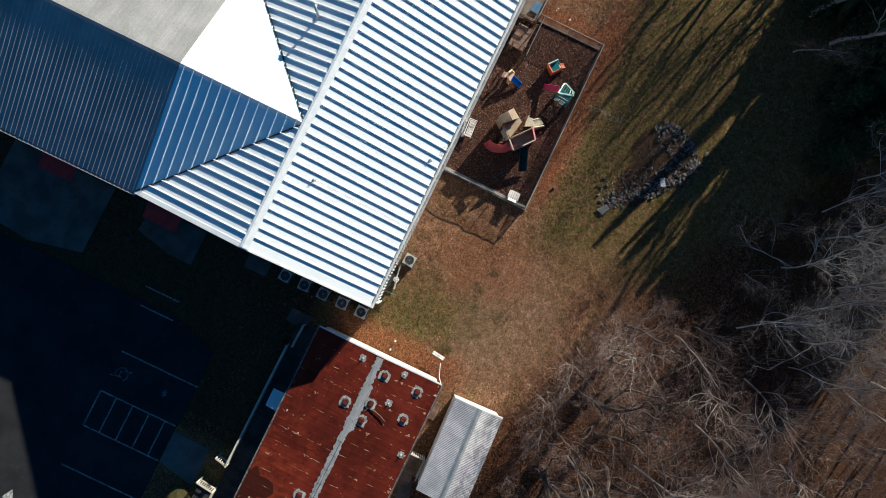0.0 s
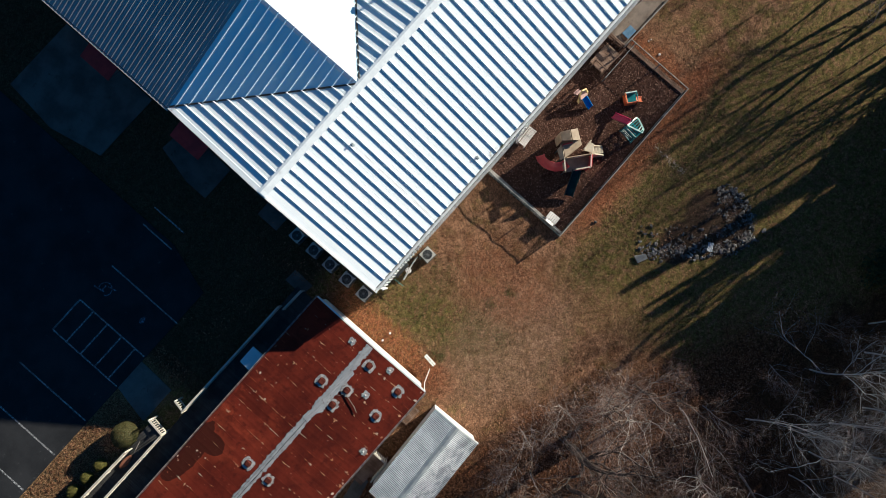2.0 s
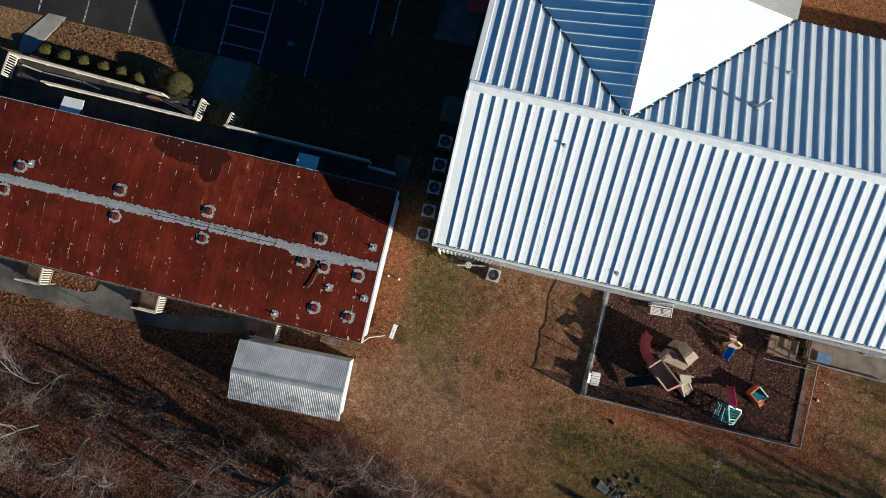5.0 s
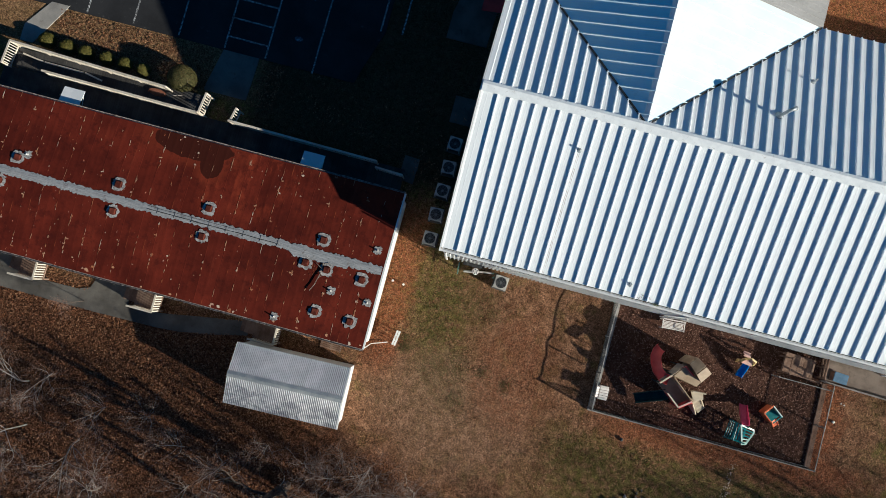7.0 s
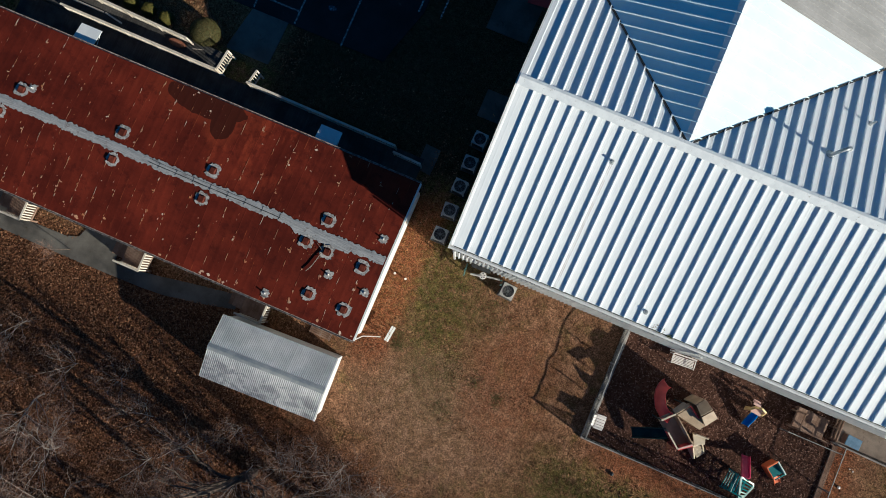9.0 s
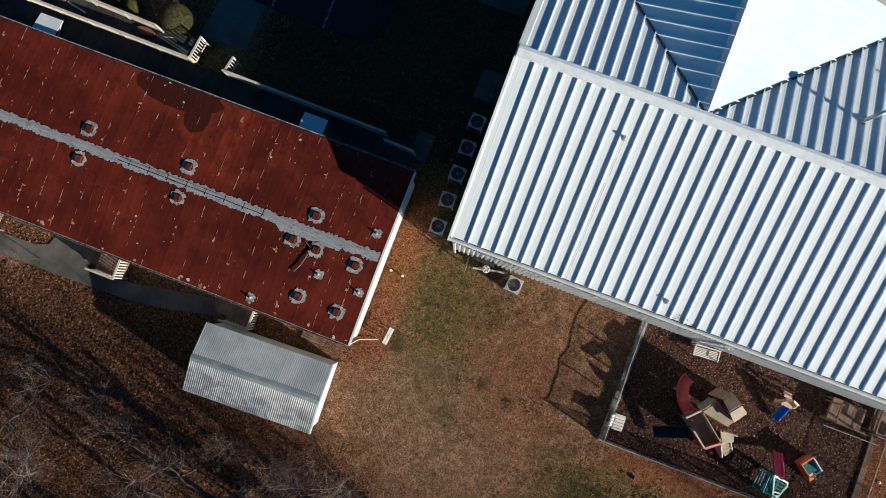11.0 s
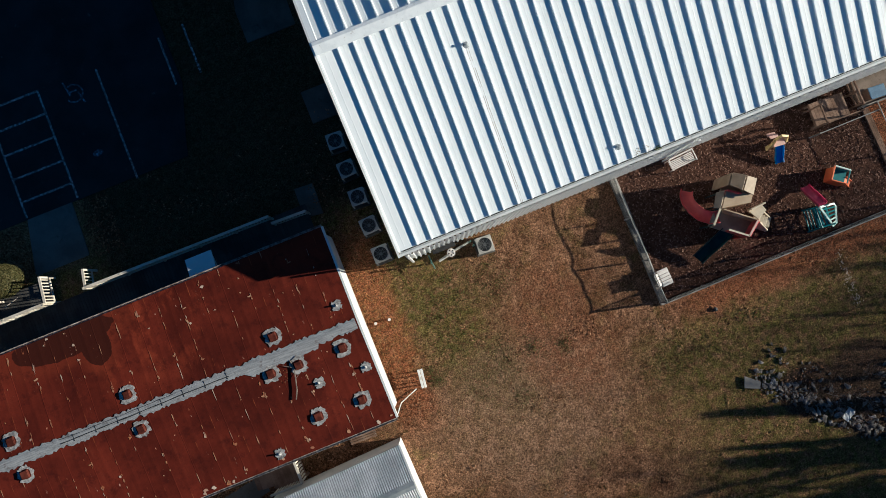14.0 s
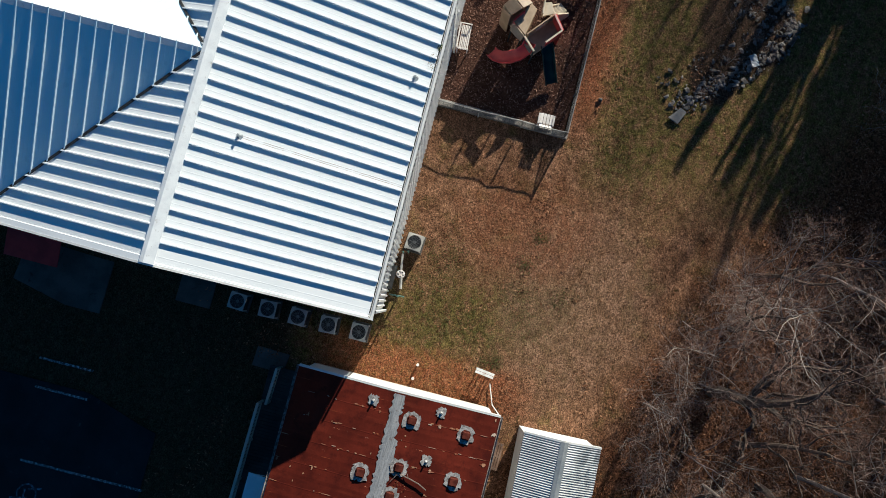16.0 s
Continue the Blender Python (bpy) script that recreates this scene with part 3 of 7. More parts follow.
def ground_z(x, y):
    """The land falls away north of the cabin, towards the lot."""
    fall = min(1.0, max(0.0, (y - 4.9) / 1.1))
    side = min(1.0, max(0.0, (-4.5 - x) / 3.0)) if y < 9 else min(1.0, max(0.0, (0.2 - x) / 0.6, (-4.5 - x) / 3.0))
    return LOW * fall * fall * (3 - 2 * fall) * side


def ground():
    """One sheet to the horizon, finer and slightly uneven near the buildings."""
    line = [-900, -300, -120, -70, *[v * 1.0 for v in range(-46, 53)], 70, 120, 300, 900]
    verts, faces = [], []
    n = len(line)
    for y in line:
        for x in line:
            z = 0.0
            if abs(x) < 60 and abs(y) < 60 and not (x < -2 and y > 2):
                z = 0.05 * (noise.noise((x * 0.22, y * 0.22, 3.0)) - 0.35)
            verts.append((x, y, min(z, 0.0) - (0.03 if x < 0 and y > 0 else 0.0) + ground_z(x, y)))
    for j in range(n - 1):
        for i in range(n - 1):
            a = j * n + i
            faces.append((a, a + 1, a + n + 1, a + n))
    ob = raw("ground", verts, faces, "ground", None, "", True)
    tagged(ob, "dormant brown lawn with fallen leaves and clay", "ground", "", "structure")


ground()

# ---- parking lot and paths ----
EDGE = 8.4
lot = part("road", slab([(-70, EDGE), (-7.7, EDGE), (-7.5, 9.2), (-6.7, 11.8), (-6.7, 60), (-70, 60)], -0.1, 0.012), "asphalt")
SPREAD = 1.009
lot.scale = (SPREAD, SPREAD, 1.0)
lot.location.z = LOW
tagged(lot, "dark worn asphalt of the parking lot", "road", "", "structure")


def stripe(x, y0, y1, width=0.1):
    ob = part("parking_line", slab([(x - width / 2, y0), (x + width / 2, y0), (x + width / 2, y1), (x - width / 2, y1)], 0.013, 0.017), "line", lot)
    return ob


for sx, sy0, sy1 in [(-27.15, 8.5, 14.1), (-24.25, 8.5, 14.1), (-21.38, 8.55, 14.15), (-18.55, 8.55, 14.1), (-10.26, 8.3, 13.9), (-7.0, 11.8, 14.2), (-5.72, 11.9, 14.4)]:
    stripe(sx, sy0, sy1)
for sx in (-15.69, -13.17):
    stripe(sx, 8.5, 14.0)
for sy in (13.95, 12.8, 11.6, 10.4, 9.25):
    part("parking_line", slab([(-15.64, sy - 0.05), (-13.22, sy - 0.05), (-13.22, sy + 0.05), (-15.64, sy + 0.05)], 0.013, 0.017), "line", lot)


def lane_arrow(x, y, way):
    s = way
    pts = [(-0.75, -0.16), (0.1, -0.16), (0.1, -0.42), (0.85, 0.0), (0.1, 0.42), (0.1, 0.16), (-0.75, 0.16)]
    part("lane_arrow", slab([(x + px * s, y + py * s) for px, py in pts], 0.013, 0.017), "arrow", lot, "worn white arrow")


lane_arrow(-22.2, 16.17, 1)
lane_arrow(-22.1, 20.3, -1)


def access_symbol(x, y):
    """A painted wheelchair sign: a wheel, a back and legs."""
    arc = [(0.42 * math.cos(a), 0.42 * math.sin(a), 0) for a in [radians(-150 + 15 * k) for k in range(19)]]
    bm = sweep([(x + px, y + py, 0.014) for px, py, _ in arc], [(-0.035, 0), (0.035, 0), (0.035, 0.003), (-0.035, 0.003)])
    box(bm, (x - 0.25, y + 0.3, 0.0155), (0.09, 0.75, 0.003), (0, 0, 12))
    box(bm, (x - 0.05, y + 0.12, 0.0156), (0.5, 0.08, 0.003))
    box(bm, (x + 0.28, y - 0.3, 0.0157), (0.08, 0.6, 0.003), (0, 0, 15))
    part("access_symbol", bm, "blue_paint", lot, "faded pale blue wheelchair sign")


access_symbol(-11.62, 13.2)
part("worn_mark", slab(ragged(-11.54, 10.13, 0.25, 0.14, random.Random(3)), 0.013, 0.016), "blue_paint", lot)

# outlines of the paths beside the lot
# walk_ob has darker concrete than walk_b: its shade is put into the colour
walk_ob = part("pavement", slab([(-15.7, EDGE), (-13.5, EDGE), (-13.6, 5.5), (-13.7, 4.6), (-15.5, 4.6), (-16.2, 5.9)], -0.1, 0.03, 0.01), "path")
walk_ob.location.z, walk_ob.scale = LOW, (SPREAD, SPREAD, 1.0)
tagged(walk_ob, "pale concrete path from the lot to the ramp", "path", "", "structure")
walk_b = part("pavement", slab([(-26.5, EDGE + 0.2), (-25.35, EDGE + 0.2), (-26.9, 5.9), (-27.7, 5.9), (-27.7, 6.9)], -0.1, 0.028, 0.01), "concrete")
walk_b.location.z, walk_b.scale = LOW, (SPREAD, SPREAD, 1.0)
tagged(walk_b, "short pale concrete path to the steps", "path", "", "structure")
for pts, lab in [([(-3.7, 3.6), (-2.8, 3.5), (-2.75, 5.0), (-3.65, 5.05)], "concrete pad at the foot of the ramp"),
                 ([(-3.2, 12.4), (-0.4, 12.4), (-0.4, 16.4), (-2.6, 16.6), (-3.2, 14.0)], "concrete apron before a side door"),
                 ([(-5.6, 19.2), (-0.4, 19.2), (-0.4, 26.6), (-6.0, 26.6), (-6.4, 22.8)], "broad concrete apron before a side door"),
                 ([(-1.7, 7.6), (-0.4, 7.6), (-0.4, 9.2), (-1.7, 9.2)], "small concrete pad by the wall")]:
    # dark concrete on these pads stands in for deeper shade
    ob = part("pavement", slab(pts, -0.1, 0.026, 0.008), "old_path")
    if pts[0][1] > 10:
        ob.location.z, ob.scale = LOW, (1.0, SPREAD, 1.0)
    else:
        ob.location.z = ground_z(*pts[0])
    tagged(ob, lab, "pavement", "", "structure")
back_path = part("pavement", slab([(-40, -7.0), (-27.2, -7.0), (-27, -6.25), (-22.8, -6.25), (-22.7, -7.2), (-22.1, -7.4), (-20, -7.35), (-19.3, -7.1), (-19, -6.25), (-17, -6.25), (-16.9, -7.45), (-16.3, -7.65),
                                     (-14.5, -7.4), (-12.6, -7.05), (-10.2, -6.65), (-9.6, -6.6), (-9.7, -7.4), (-11.7, -7.88), (-13.6, -8.22), (-15, -8.32), (-19.5, -8.42), (-24.7, -8.40), (-40, -8.25)], -0.1, 0.025, 0.008), "old_path")
tagged(back_path, "grey concrete path behind the cabin", "path", "", "structure")

# ---- the large hall ----
ZE, ZR = 4.92, 7.46
YR, YN = 8.0, 15.85
XR, XE = 7.85, 15.7
XEND, YEND = 44.0, 44.0
RISE = ZR - ZE
S_LEN = math.hypot(YR, RISE)
N_LEN = math.hypot(YN - YR, RISE)
W_LEN = math.hypot(XR, RISE)

hall = thing("metal_building", 20, 8, 0, 0, "long white metal hall with ribbed standing-seam roof", "building")


def under(parent):
    """Lets parts keep world coordinates under a thing."""
    return parent.matrix_world.inverted()


def hang(ob, parent, m=None):
    ob.parent = parent
    ob.matrix_parent_inverse = parent.matrix_world.inverted()
    if m is not None:
        ob.matrix_basis = m
    return ob


# walls: a solid core with ribbed sheets in front
core = bmesh.new()
box(core, (XEND / 2 + 0.1, YN / 2, 2.13), (XEND - 0.3, YN - 0.5, 5.25))
hang(part("wall", core, "wall_metal"), hall)
core = bmesh.new()
box(core, (XE / 2, (YN + YEND) / 2, 2.11), (XE - 0.4, YEND - YN, 5.2))
hang(part("wall", core, "wall_metal"), hall)
gable = bmesh.new()
gv = [gable.verts.new(p) for p in [(0.12, 0.2, 4.7), (0.12, YN - 0.2, 4.7), (0.12, YR, ZR - 0.12)]]
f = gable.faces.new(gv)
up = bmesh.ops.extrude_face_region(gable, geom=[f])
bmesh.ops.translate(gable, verts=[v for v in up["geom"] if isinstance(v, bmesh.types.BMVert)], vec=(0.1, 0, 0))
hang(part("gable_wall", gable, "wall_metal"), hall)


def ribbed(width, pitch, rib, h, base=0.0):
    """A cladding profile with raised ribs at an even pitch."""
    out, u = [(0.0, base)], pitch * 0.5
    while u < width - pitch * 0.3:
        out += [(u - rib, base), (u - rib * 0.45, base + h), (u + rib * 0.45, base + h), (u + rib, base)]
        u += pitch
    return out + [(width, base)]


def clad(parent, origin, across, count, width, height, pitch=0.2288):
    v, fc = profile_sheet(ribbed(width, pitch, 0.06, 0.07), lambda u: 0.0, lambda u: height)
    me = bpy.data.meshes.new("wall_panel")
    me.from_pydata(v, [], fc)
    for k in range(count):
        ob = link("wall_panel", me, "wall_metal")
        o = Vector(origin) + Vector(across).normalized() * width * k
        hang(ob, parent, frame_of(o, across, (0, 0, 1)))


walls = [o for o in hall.children if o.name.startswith("wall")]
clad(walls[0], (0.1, -0.03, 0.05), (1, 0, 0), 48, 0.915, 4.72)
clad(walls[0], (0.1, YN - 0.2, 0.05), (0, -1, 0), 17, 0.92, 4.7)
clad(walls[1], (0.12, YEND - 0.2, 0.05), (0, -1, 0), 30, 0.92, 4.7)

# roof decks under the sheets
deck = bmesh.new()
t = 0.16
for quad in ([(-0.02, 0.0, ZE), (XEND, 0.0, ZE), (XEND, YR, ZR), (-0.02, YR, ZR)],
             [(-0.02, YR, ZR), (XEND, YR, ZR), (XEND, YN, ZE), (-0.02, YN, ZE)],
             [(0.0, YN, ZE), (XR, YR, ZR), (XR, YEND, ZR), (0.0, YEND, ZE)],
             [(XR, YR, ZR), (XE, YN, ZE), (XE, YEND, ZE), (XR, YEND, ZR)]):
    f = deck.faces.new([deck.verts.new((x, y, z - 0.03)) for x, y, z in quad])
    up = bmesh.ops.extrude_face_region(deck, geom=[f])
    bmesh.ops.translate(deck, verts=[v for v in up["geom"] if isinstance(v, bmesh.types.BMVert)], vec=(0, 0, -t))
roof = hang(part("roof", deck, "white_metal"), hall)

PITCH = 0.6096
SEAM = [(0.0, 0.0), (0.016, 0.078), (0.062, 0.078), (0.098, 0.0), (0.245, 0.0), (0.252, 0.0022), (0.278, 0.0022), (0.285, 0.0),
        (0.410, 0.0), (0.417, 0.0022), (0.443, 0.0022), (0.450, 0.0), (PITCH, 0.0)]
SEAM_N = [(PITCH - u, h) for u, h in reversed(SEAM)]
SOUTH0, NORTH0 = 0.72, 0.66
EAVE = 0.19


def panel(m, profile, start, end, material, me=None):
    if me is None:
        v, fc = profile_sheet(profile, start, end)
        me = bpy.data.meshes.new("roof_panel")
        me.from_pydata(v, [], fc)
    ob = link("roof_panel", me, material)
    hang(ob, roof, m)
    return me


# south slope
me = None
k = 0
while SOUTH0 + PITCH * k < XEND - 0.6:
    me = panel(frame_of((SOUTH0 + PITCH * k, -0.04, ZE - 0.02), (1, 0, 0), (0, YR, RISE)), SEAM, lambda u: EAVE, lambda u: S_LEN, "white_roof", me)
    k += 1
panel(frame_of((-0.06, -0.04, ZE - 0.02), (1, 0, 0), (0, YR, RISE)), [(0, -0.03), (0.0, 0.03), (0.07, 0.03), (0.085, 0), (0.30, 0.0), (0.307, 0.0022), (0.333, 0.0022), (0.34, 0.0), (SOUTH0 + 0.06, 0)], lambda u: EAVE, lambda u: S_LEN, "white_roof")
# north slope, cut by the two valleys
me = None
k = 0
while NORTH0 + PITCH * k < XEND - 0.6:
    x0 = NORTH0 + PITCH * (k + 1)
    m = frame_of((x0, YN + 0.04, ZE - 0.02), (-1, 0, 0), (0, -(YN - YR), RISE))

    def lower(u, x0=x0):
        x = x0 - u
        d = max(0.0, XR - abs(x - XR)) if 0 < x < XE else 0.0
        return d / XR * N_LEN

    if x0 - PITCH < XE:
        panel(m, SEAM_N, lower, lambda u: N_LEN, "white_roof")
    else:
        me = panel(m, SEAM_N, lambda u: 0.0, lambda u: N_LEN, "white_roof", me)
    k += 1
panel(frame_of((NORTH0 + 0.002, YN + 0.04, ZE - 0.02), (-1, 0, 0), (0, -(YN - YR), RISE)), [(0, 0), (0.48, 0), (0.495, 0.03), (NORTH0 + 0.05, 0.03), (NORTH0 + 0.05, -0.03)], lambda u: max(0.0, NORTH0 - u) / XR * N_LEN, lambda u: N_LEN, "white_roof")
# west and east hips over the valleys
HIP = 0.59
for k in range(14):
    y1, y0 = 16.22 - HIP * k, max(YR, 16.22 - HIP * (k + 1))
    prof = [(u, h * 0.55) for u, h in SEAM if y0 - 1e-6 <= y1 - u <= YN]
    prof = ([(y1 - YN, 0.0)] if y1 > YN else []) + prof + [(y1 - y0, 0.0)] * (prof[-1][0] < y1 - y0 - 1e-4)
    m = frame_of((0, y1, ZE + 0.01), (0, -1, 0), (XR, 0, RISE))
    panel(m, prof, lambda u, y1=y1: (YN - (y1 - u)) / (YN - YR) * W_LEN, lambda u: W_LEN, "shade_roof")
    m = frame_of((XE, y1, ZE + 0.01), (0, 1, 0), (-XR, 0, RISE))
    panel(m, [(-u, h) for u, h in reversed(prof)], lambda u, y1=y1: (YN - (y1 + u)) / (YN - YR) * W_LEN, lambda u: W_LEN, "shade_roof")
# older wing with narrow ribs
FINE = [(0.0, 0.0), (0.10, 0.0), (0.12, 0.026), (0.145, 0.026), (0.165, 0.0), (0.40, 0.0), (0.42, 0.026), (0.445, 0.026), (0.465, 0.0), (0.6, 0.0)]
me_w = me_e = None
for k in range(46):
    m = frame_of((-0.1, YN + 0.04 + 0.6 * (k + 1), ZE - 0.04), (0, -1, 0), (XR, 0, RISE))
    me_w = panel(m, FINE, lambda u: 0.0, lambda u: W_LEN, "grey_roof", me_w)
    m = frame_of((XE + 0.1, YN + 0.04 + 0.6 * k, ZE - 0.04), (0, 1, 0), (-XR, 0, RISE))
    me_e = panel(m, FINE, lambda u: 0.0, lambda u: W_LEN, "grey_roof", me_e)


def strip(name, a, b, section, material, parent, label=""):
    return hang(part(name, sweep([a, b], section), material, None, label), parent)


def cap(half, drop, up=0.075, thick=0.02):
    return [(-half, up - drop), (0.0, up), (half, up - drop), (half, up - drop - thick), (0.0, up - thick), (-half, up - drop - thick)]


SL = RISE / YR
strip("ridge_cap", (-0.06, YR, ZR), (XEND, YR, ZR), [(-0.16, 0.075 - 0.16 * SL), (0.0, 0.075), (0.34, 0.075 - 0.34 * SL), (0.34, 0.055 - 0.34 * SL), (0.0, 0.055), (-0.16, 0.055 - 0.16 * SL)], "cap_roof", roof, "pale ridge cap with sealant")
strip("ridge_cap", (XR, YR + 0.3, ZR), (XR, YN, ZR), cap(0.22, 0.22 * RISE / XR, 0.035), "cap_roof", roof)
strip("ridge_cap", (XR, YN, ZR), (XR, YEND, ZR), cap(0.2, 0.2 * RISE / XR, 0.05), "grey_roof", roof)
strip("valley_flashing", (XR - 0.05, YR + 0.06, ZR - 0.0), (0.02, YN, ZE + 0.02), [(-0.05, 0.012), (0.05, 0.012), (0.05, 0.035), (-0.05, 0.035)], "dark_gap", roof, "dark valley joint")
strip("valley_flashing", (XR + 0.05, YR + 0.06, ZR - 0.0), (XE, YN, ZE + 0.02), [(-0.05, 0.012), (0.05, 0.012), (0.05, 0.035), (-0.05, 0.035)], "dark_gap", roof, "dark valley joint")
strip("rake_trim", (-0.09, -0.06, ZE - 0.03), (-0.09, YR, ZR - 0.03), [(-0.04, -0.16), (0.04, -0.16), (0.04, 0.06), (-0.04, 0.06)], "white_metal", roof)
strip("rake_trim", (-0.09, YR, ZR - 0.03), (-0.09, YN, ZE - 0.03), [(-0.04, -0.16), (0.04, -0.16), (0.04, 0.06), (-0.04, 0.06)], "white_metal", roof)
# a slim trim closes the south eave
strip("eave_trim", (-0.06, 0.0, ZE - 0.02), (XEND, 0.0, ZE - 0.02), [(-0.05, -0.10), (0.055, -0.10), (0.055, 0.06), (-0.035, 0.06), (-0.05, 0.05)], "white_metal", hall, "white eave trim")
# a dark strip draws the shadow line between roof sheets and trim
strip("eave_joint", (0.12, 0.125, ZE + 0.025), (XEND, 0.125, ZE + 0.025), [(-0.03, -0.02), (0.03, -0.02), (0.03, 0.012), (-0.03, 0.012)], "dark_gap", hall, "dark strip for the shaded gap along the eave")
strip("gutter", (-0.2, YN, ZE - 0.08), (-0.2, YEND, ZE - 0.08), [(-0.06, -0.1), (-0.06, 0.02), (0.06, 0.02), (0.06, -0.1)], "grey_roof", hall)
for px in (0.25, 12.8, 25.4):
    hang(part("downspout", block((px, -0.19, 2.35), (0.1, 0.08, 4.6), (0, 0, 0), 0.012), "white_metal"), hall)


# roof fittings
def slope_z(y):
    return ZE + RISE * y / YR if y < YR else ZR - RISE * (y - YR) / (YN - YR)


def vent_pipe(x, y, h, r=0.045, cowl=False):
    z = slope_z(y) - 0.01
    t = thing("vent_pipe", x, y, z, 0, "thin grey vent pipe on the white roof", "vent pipe", "vent pipes on the hall roof")
    part("pipe", pole((0, 0, 0), (0, 0, h), r, 10), "galv_dark", t)
    bm = bmesh.new()
    tube(bm, (0, 0, -0.03), (0, 0, 0.12), r * 3.0, 10, r * 1.15)
    part("boot", bm, "galv_dark", t)
    if cowl:
        bend = [(0.0, 0.0, h - 0.02), (0.02, 0.02, h + 0.1), (0.10, 0.08, h + 0.19), (0.21, 0.16, h + 0.2), (0.3, 0.22, h + 0.12)]
        ring = [(r * math.cos(k * math.pi / 4), r * math.sin(k * math.pi / 4)) for k in range(8)]
        part("elbow", sweep(bend, ring), "galv_dark", t, "bent pipe end", True)
        bm = bmesh.new()
        tube(bm, (0.29, 0.215, h + 0.16), (0.33, 0.24, h + 0.06), r * 1.25, 12, r * 1.6)
        part("mouth", bm, "white_metal", t, "pale flared mouth")
    return t


vent_pipe(5.2, 6.2, 0.22)
vent_pipe(9.5, 0.75, 0.2)
vent_pipe(14.0, 10.25, 0.78, 0.08, True)
vent_pipe(15.5, 12.6, 0.45, 0.05)

def plate(name, points, thick, material, parent, label="", bevel=0.0):
    """A flat panel over any outline in space, given thickness along its normal. Points are in the parent's frame."""
    bm = bmesh.new()
    f = bm.faces.new([bm.verts.new(p) for p in points])
    f.normal_update()
    n = f.normal.copy()
    if n.z < -0.01:
        n = -n
    up = bmesh.ops.extrude_face_region(bm, geom=[f])
    bmesh.ops.translate(bm, verts=[v for v in up["geom"] if isinstance(v, bmesh.types.BMVert)], vec=n * thick)
    if bevel:
        bmesh.ops.bevel(bm, geom=list(bm.edges), offset=bevel, segments=1, affect="EDGES")
    return part(name, bm, material, parent, label)


# ---- condensers ----
def condenser(x, y, turn):
    s, h = 0.74, 0.84
    t = thing("air_conditioner", x, y, 0.0, turn, "beige square air-conditioning condenser with a round fan guard", "air conditioner", "condensers round the hall")
    part("pad", block((0, 0, 0.03), (0.86, 0.86, 0.1), (0, 0, 0), 0.01), "old_path", t)
    for cx, cy in ((1, 1), (1, -1), (-1, 1), (-1, -1)):
        part("corner_post", block((cx * (s / 2 - 0.03), cy * (s / 2 - 0.03), 0.45), (0.06, 0.06, 0.74), (0, 0, 0), 0.008), "ac_shell", t)
    part("coil", block((0, 0, 0.44), (s - 0.05, s - 0.05, 0.66)), "ac_dark", t, "dark finned coil")
    bm = bmesh.new()
    outer = []
    for k in range(32):
        a = 2 * math.pi * (k + 0.5) / 32
        c, sn = math.cos(a), math.sin(a)
        q = min(s / 2 / max(abs(c), abs(sn)), 0.5)
        outer.append((q * c, q * sn))
    rings = []
    for r_z in (("o", h - 0.05), ("o", h), ("i", h + 0.015), ("i", h - 0.10)):
        rings.append([bm.verts.new((*(outer[k] if r_z[0] == "o" else (0.315 * math.cos(2 * math.pi * (k + 0.5) / 32), 0.315 * math.sin(2 * math.pi * (k + 0.5) / 32))), r_z[1])) for k in range(32)])
    for a, b in zip(rings, rings[1:]):
        for k in range(32):
            bm.faces.new((a[k], a[(k + 1) % 32], b[(k + 1) % 32], b[k]))
    part("top_cover", bm, "ac_shell", t)
    bm = bmesh.new()
    for k in range(4):
        a = radians(90 * k + 20)
        box(bm, (0.17 * math.cos(a), 0.17 * math.sin(a), h - 0.10), (0.26, 0.15, 0.008), (18, 0, math.degrees(a)))
    tube(bm, (0, 0, h - 0.16), (0, 0, h - 0.04), 0.07, 12)
    part("fan", bm, "ac_blade", t, "grey fan blades")
    bm = bmesh.new()
    for r in (0.09, 0.15, 0.205, 0.26, 0.305):
        for k in range(20):
            a, b = 2 * math.pi * k / 20, 2 * math.pi * (k + 1) / 20
            tube(bm, (r * math.cos(a), r * math.sin(a), h + 0.012), (r * math.cos(b), r * math.sin(b), h + 0.012), 0.0045, 3)
    for k in range(8):
        a = 2 * math.pi * k / 8
        tube(bm, (0.05 * math.cos(a), 0.05 * math.sin(a), h + 0.014), (0.32 * math.cos(a), 0.32 * math.sin(a), h + 0.014), 0.0055, 3)
    part("fan_guard", bm, "ac_blade", t, "round wire guard")
    return t


ac = condenser(-0.97, 0.68, 0)
for ay, at in ((2.08, 3), (3.48, -2), (4.86, 2), (6.26, -3)):
    copy_thing(ac, pose(-0.99, ay, 0, 0, 0, at))
copy_thing(ac, pose(3.55, -0.70, 0, 0, 0, -4))

# ---- meter and pipes on the south wall ----
meter = thing("gas_meter", 2.05, -0.42, 0, 0, "beige gas meter with white wheel cover and piping", "gas meter")
bm = bmesh.new()
tube(bm, (-0.05, -0.05, 0.78), (-0.05, -0.05, 0.84), 0.19, 20)
for k in range(5):
    a = 2 * math.pi * k / 5
    tube(bm, (-0.05 + 0.12 * math.cos(a), -0.05 + 0.12 * math.sin(a), 0.835), (-0.05 + 0.12 * math.cos(a), -0.05 + 0.12 * math.sin(a), 0.865), 0.05, 10, 0.04)
part("wheel_cover", bm, "white_plastic", meter, "white round cover")
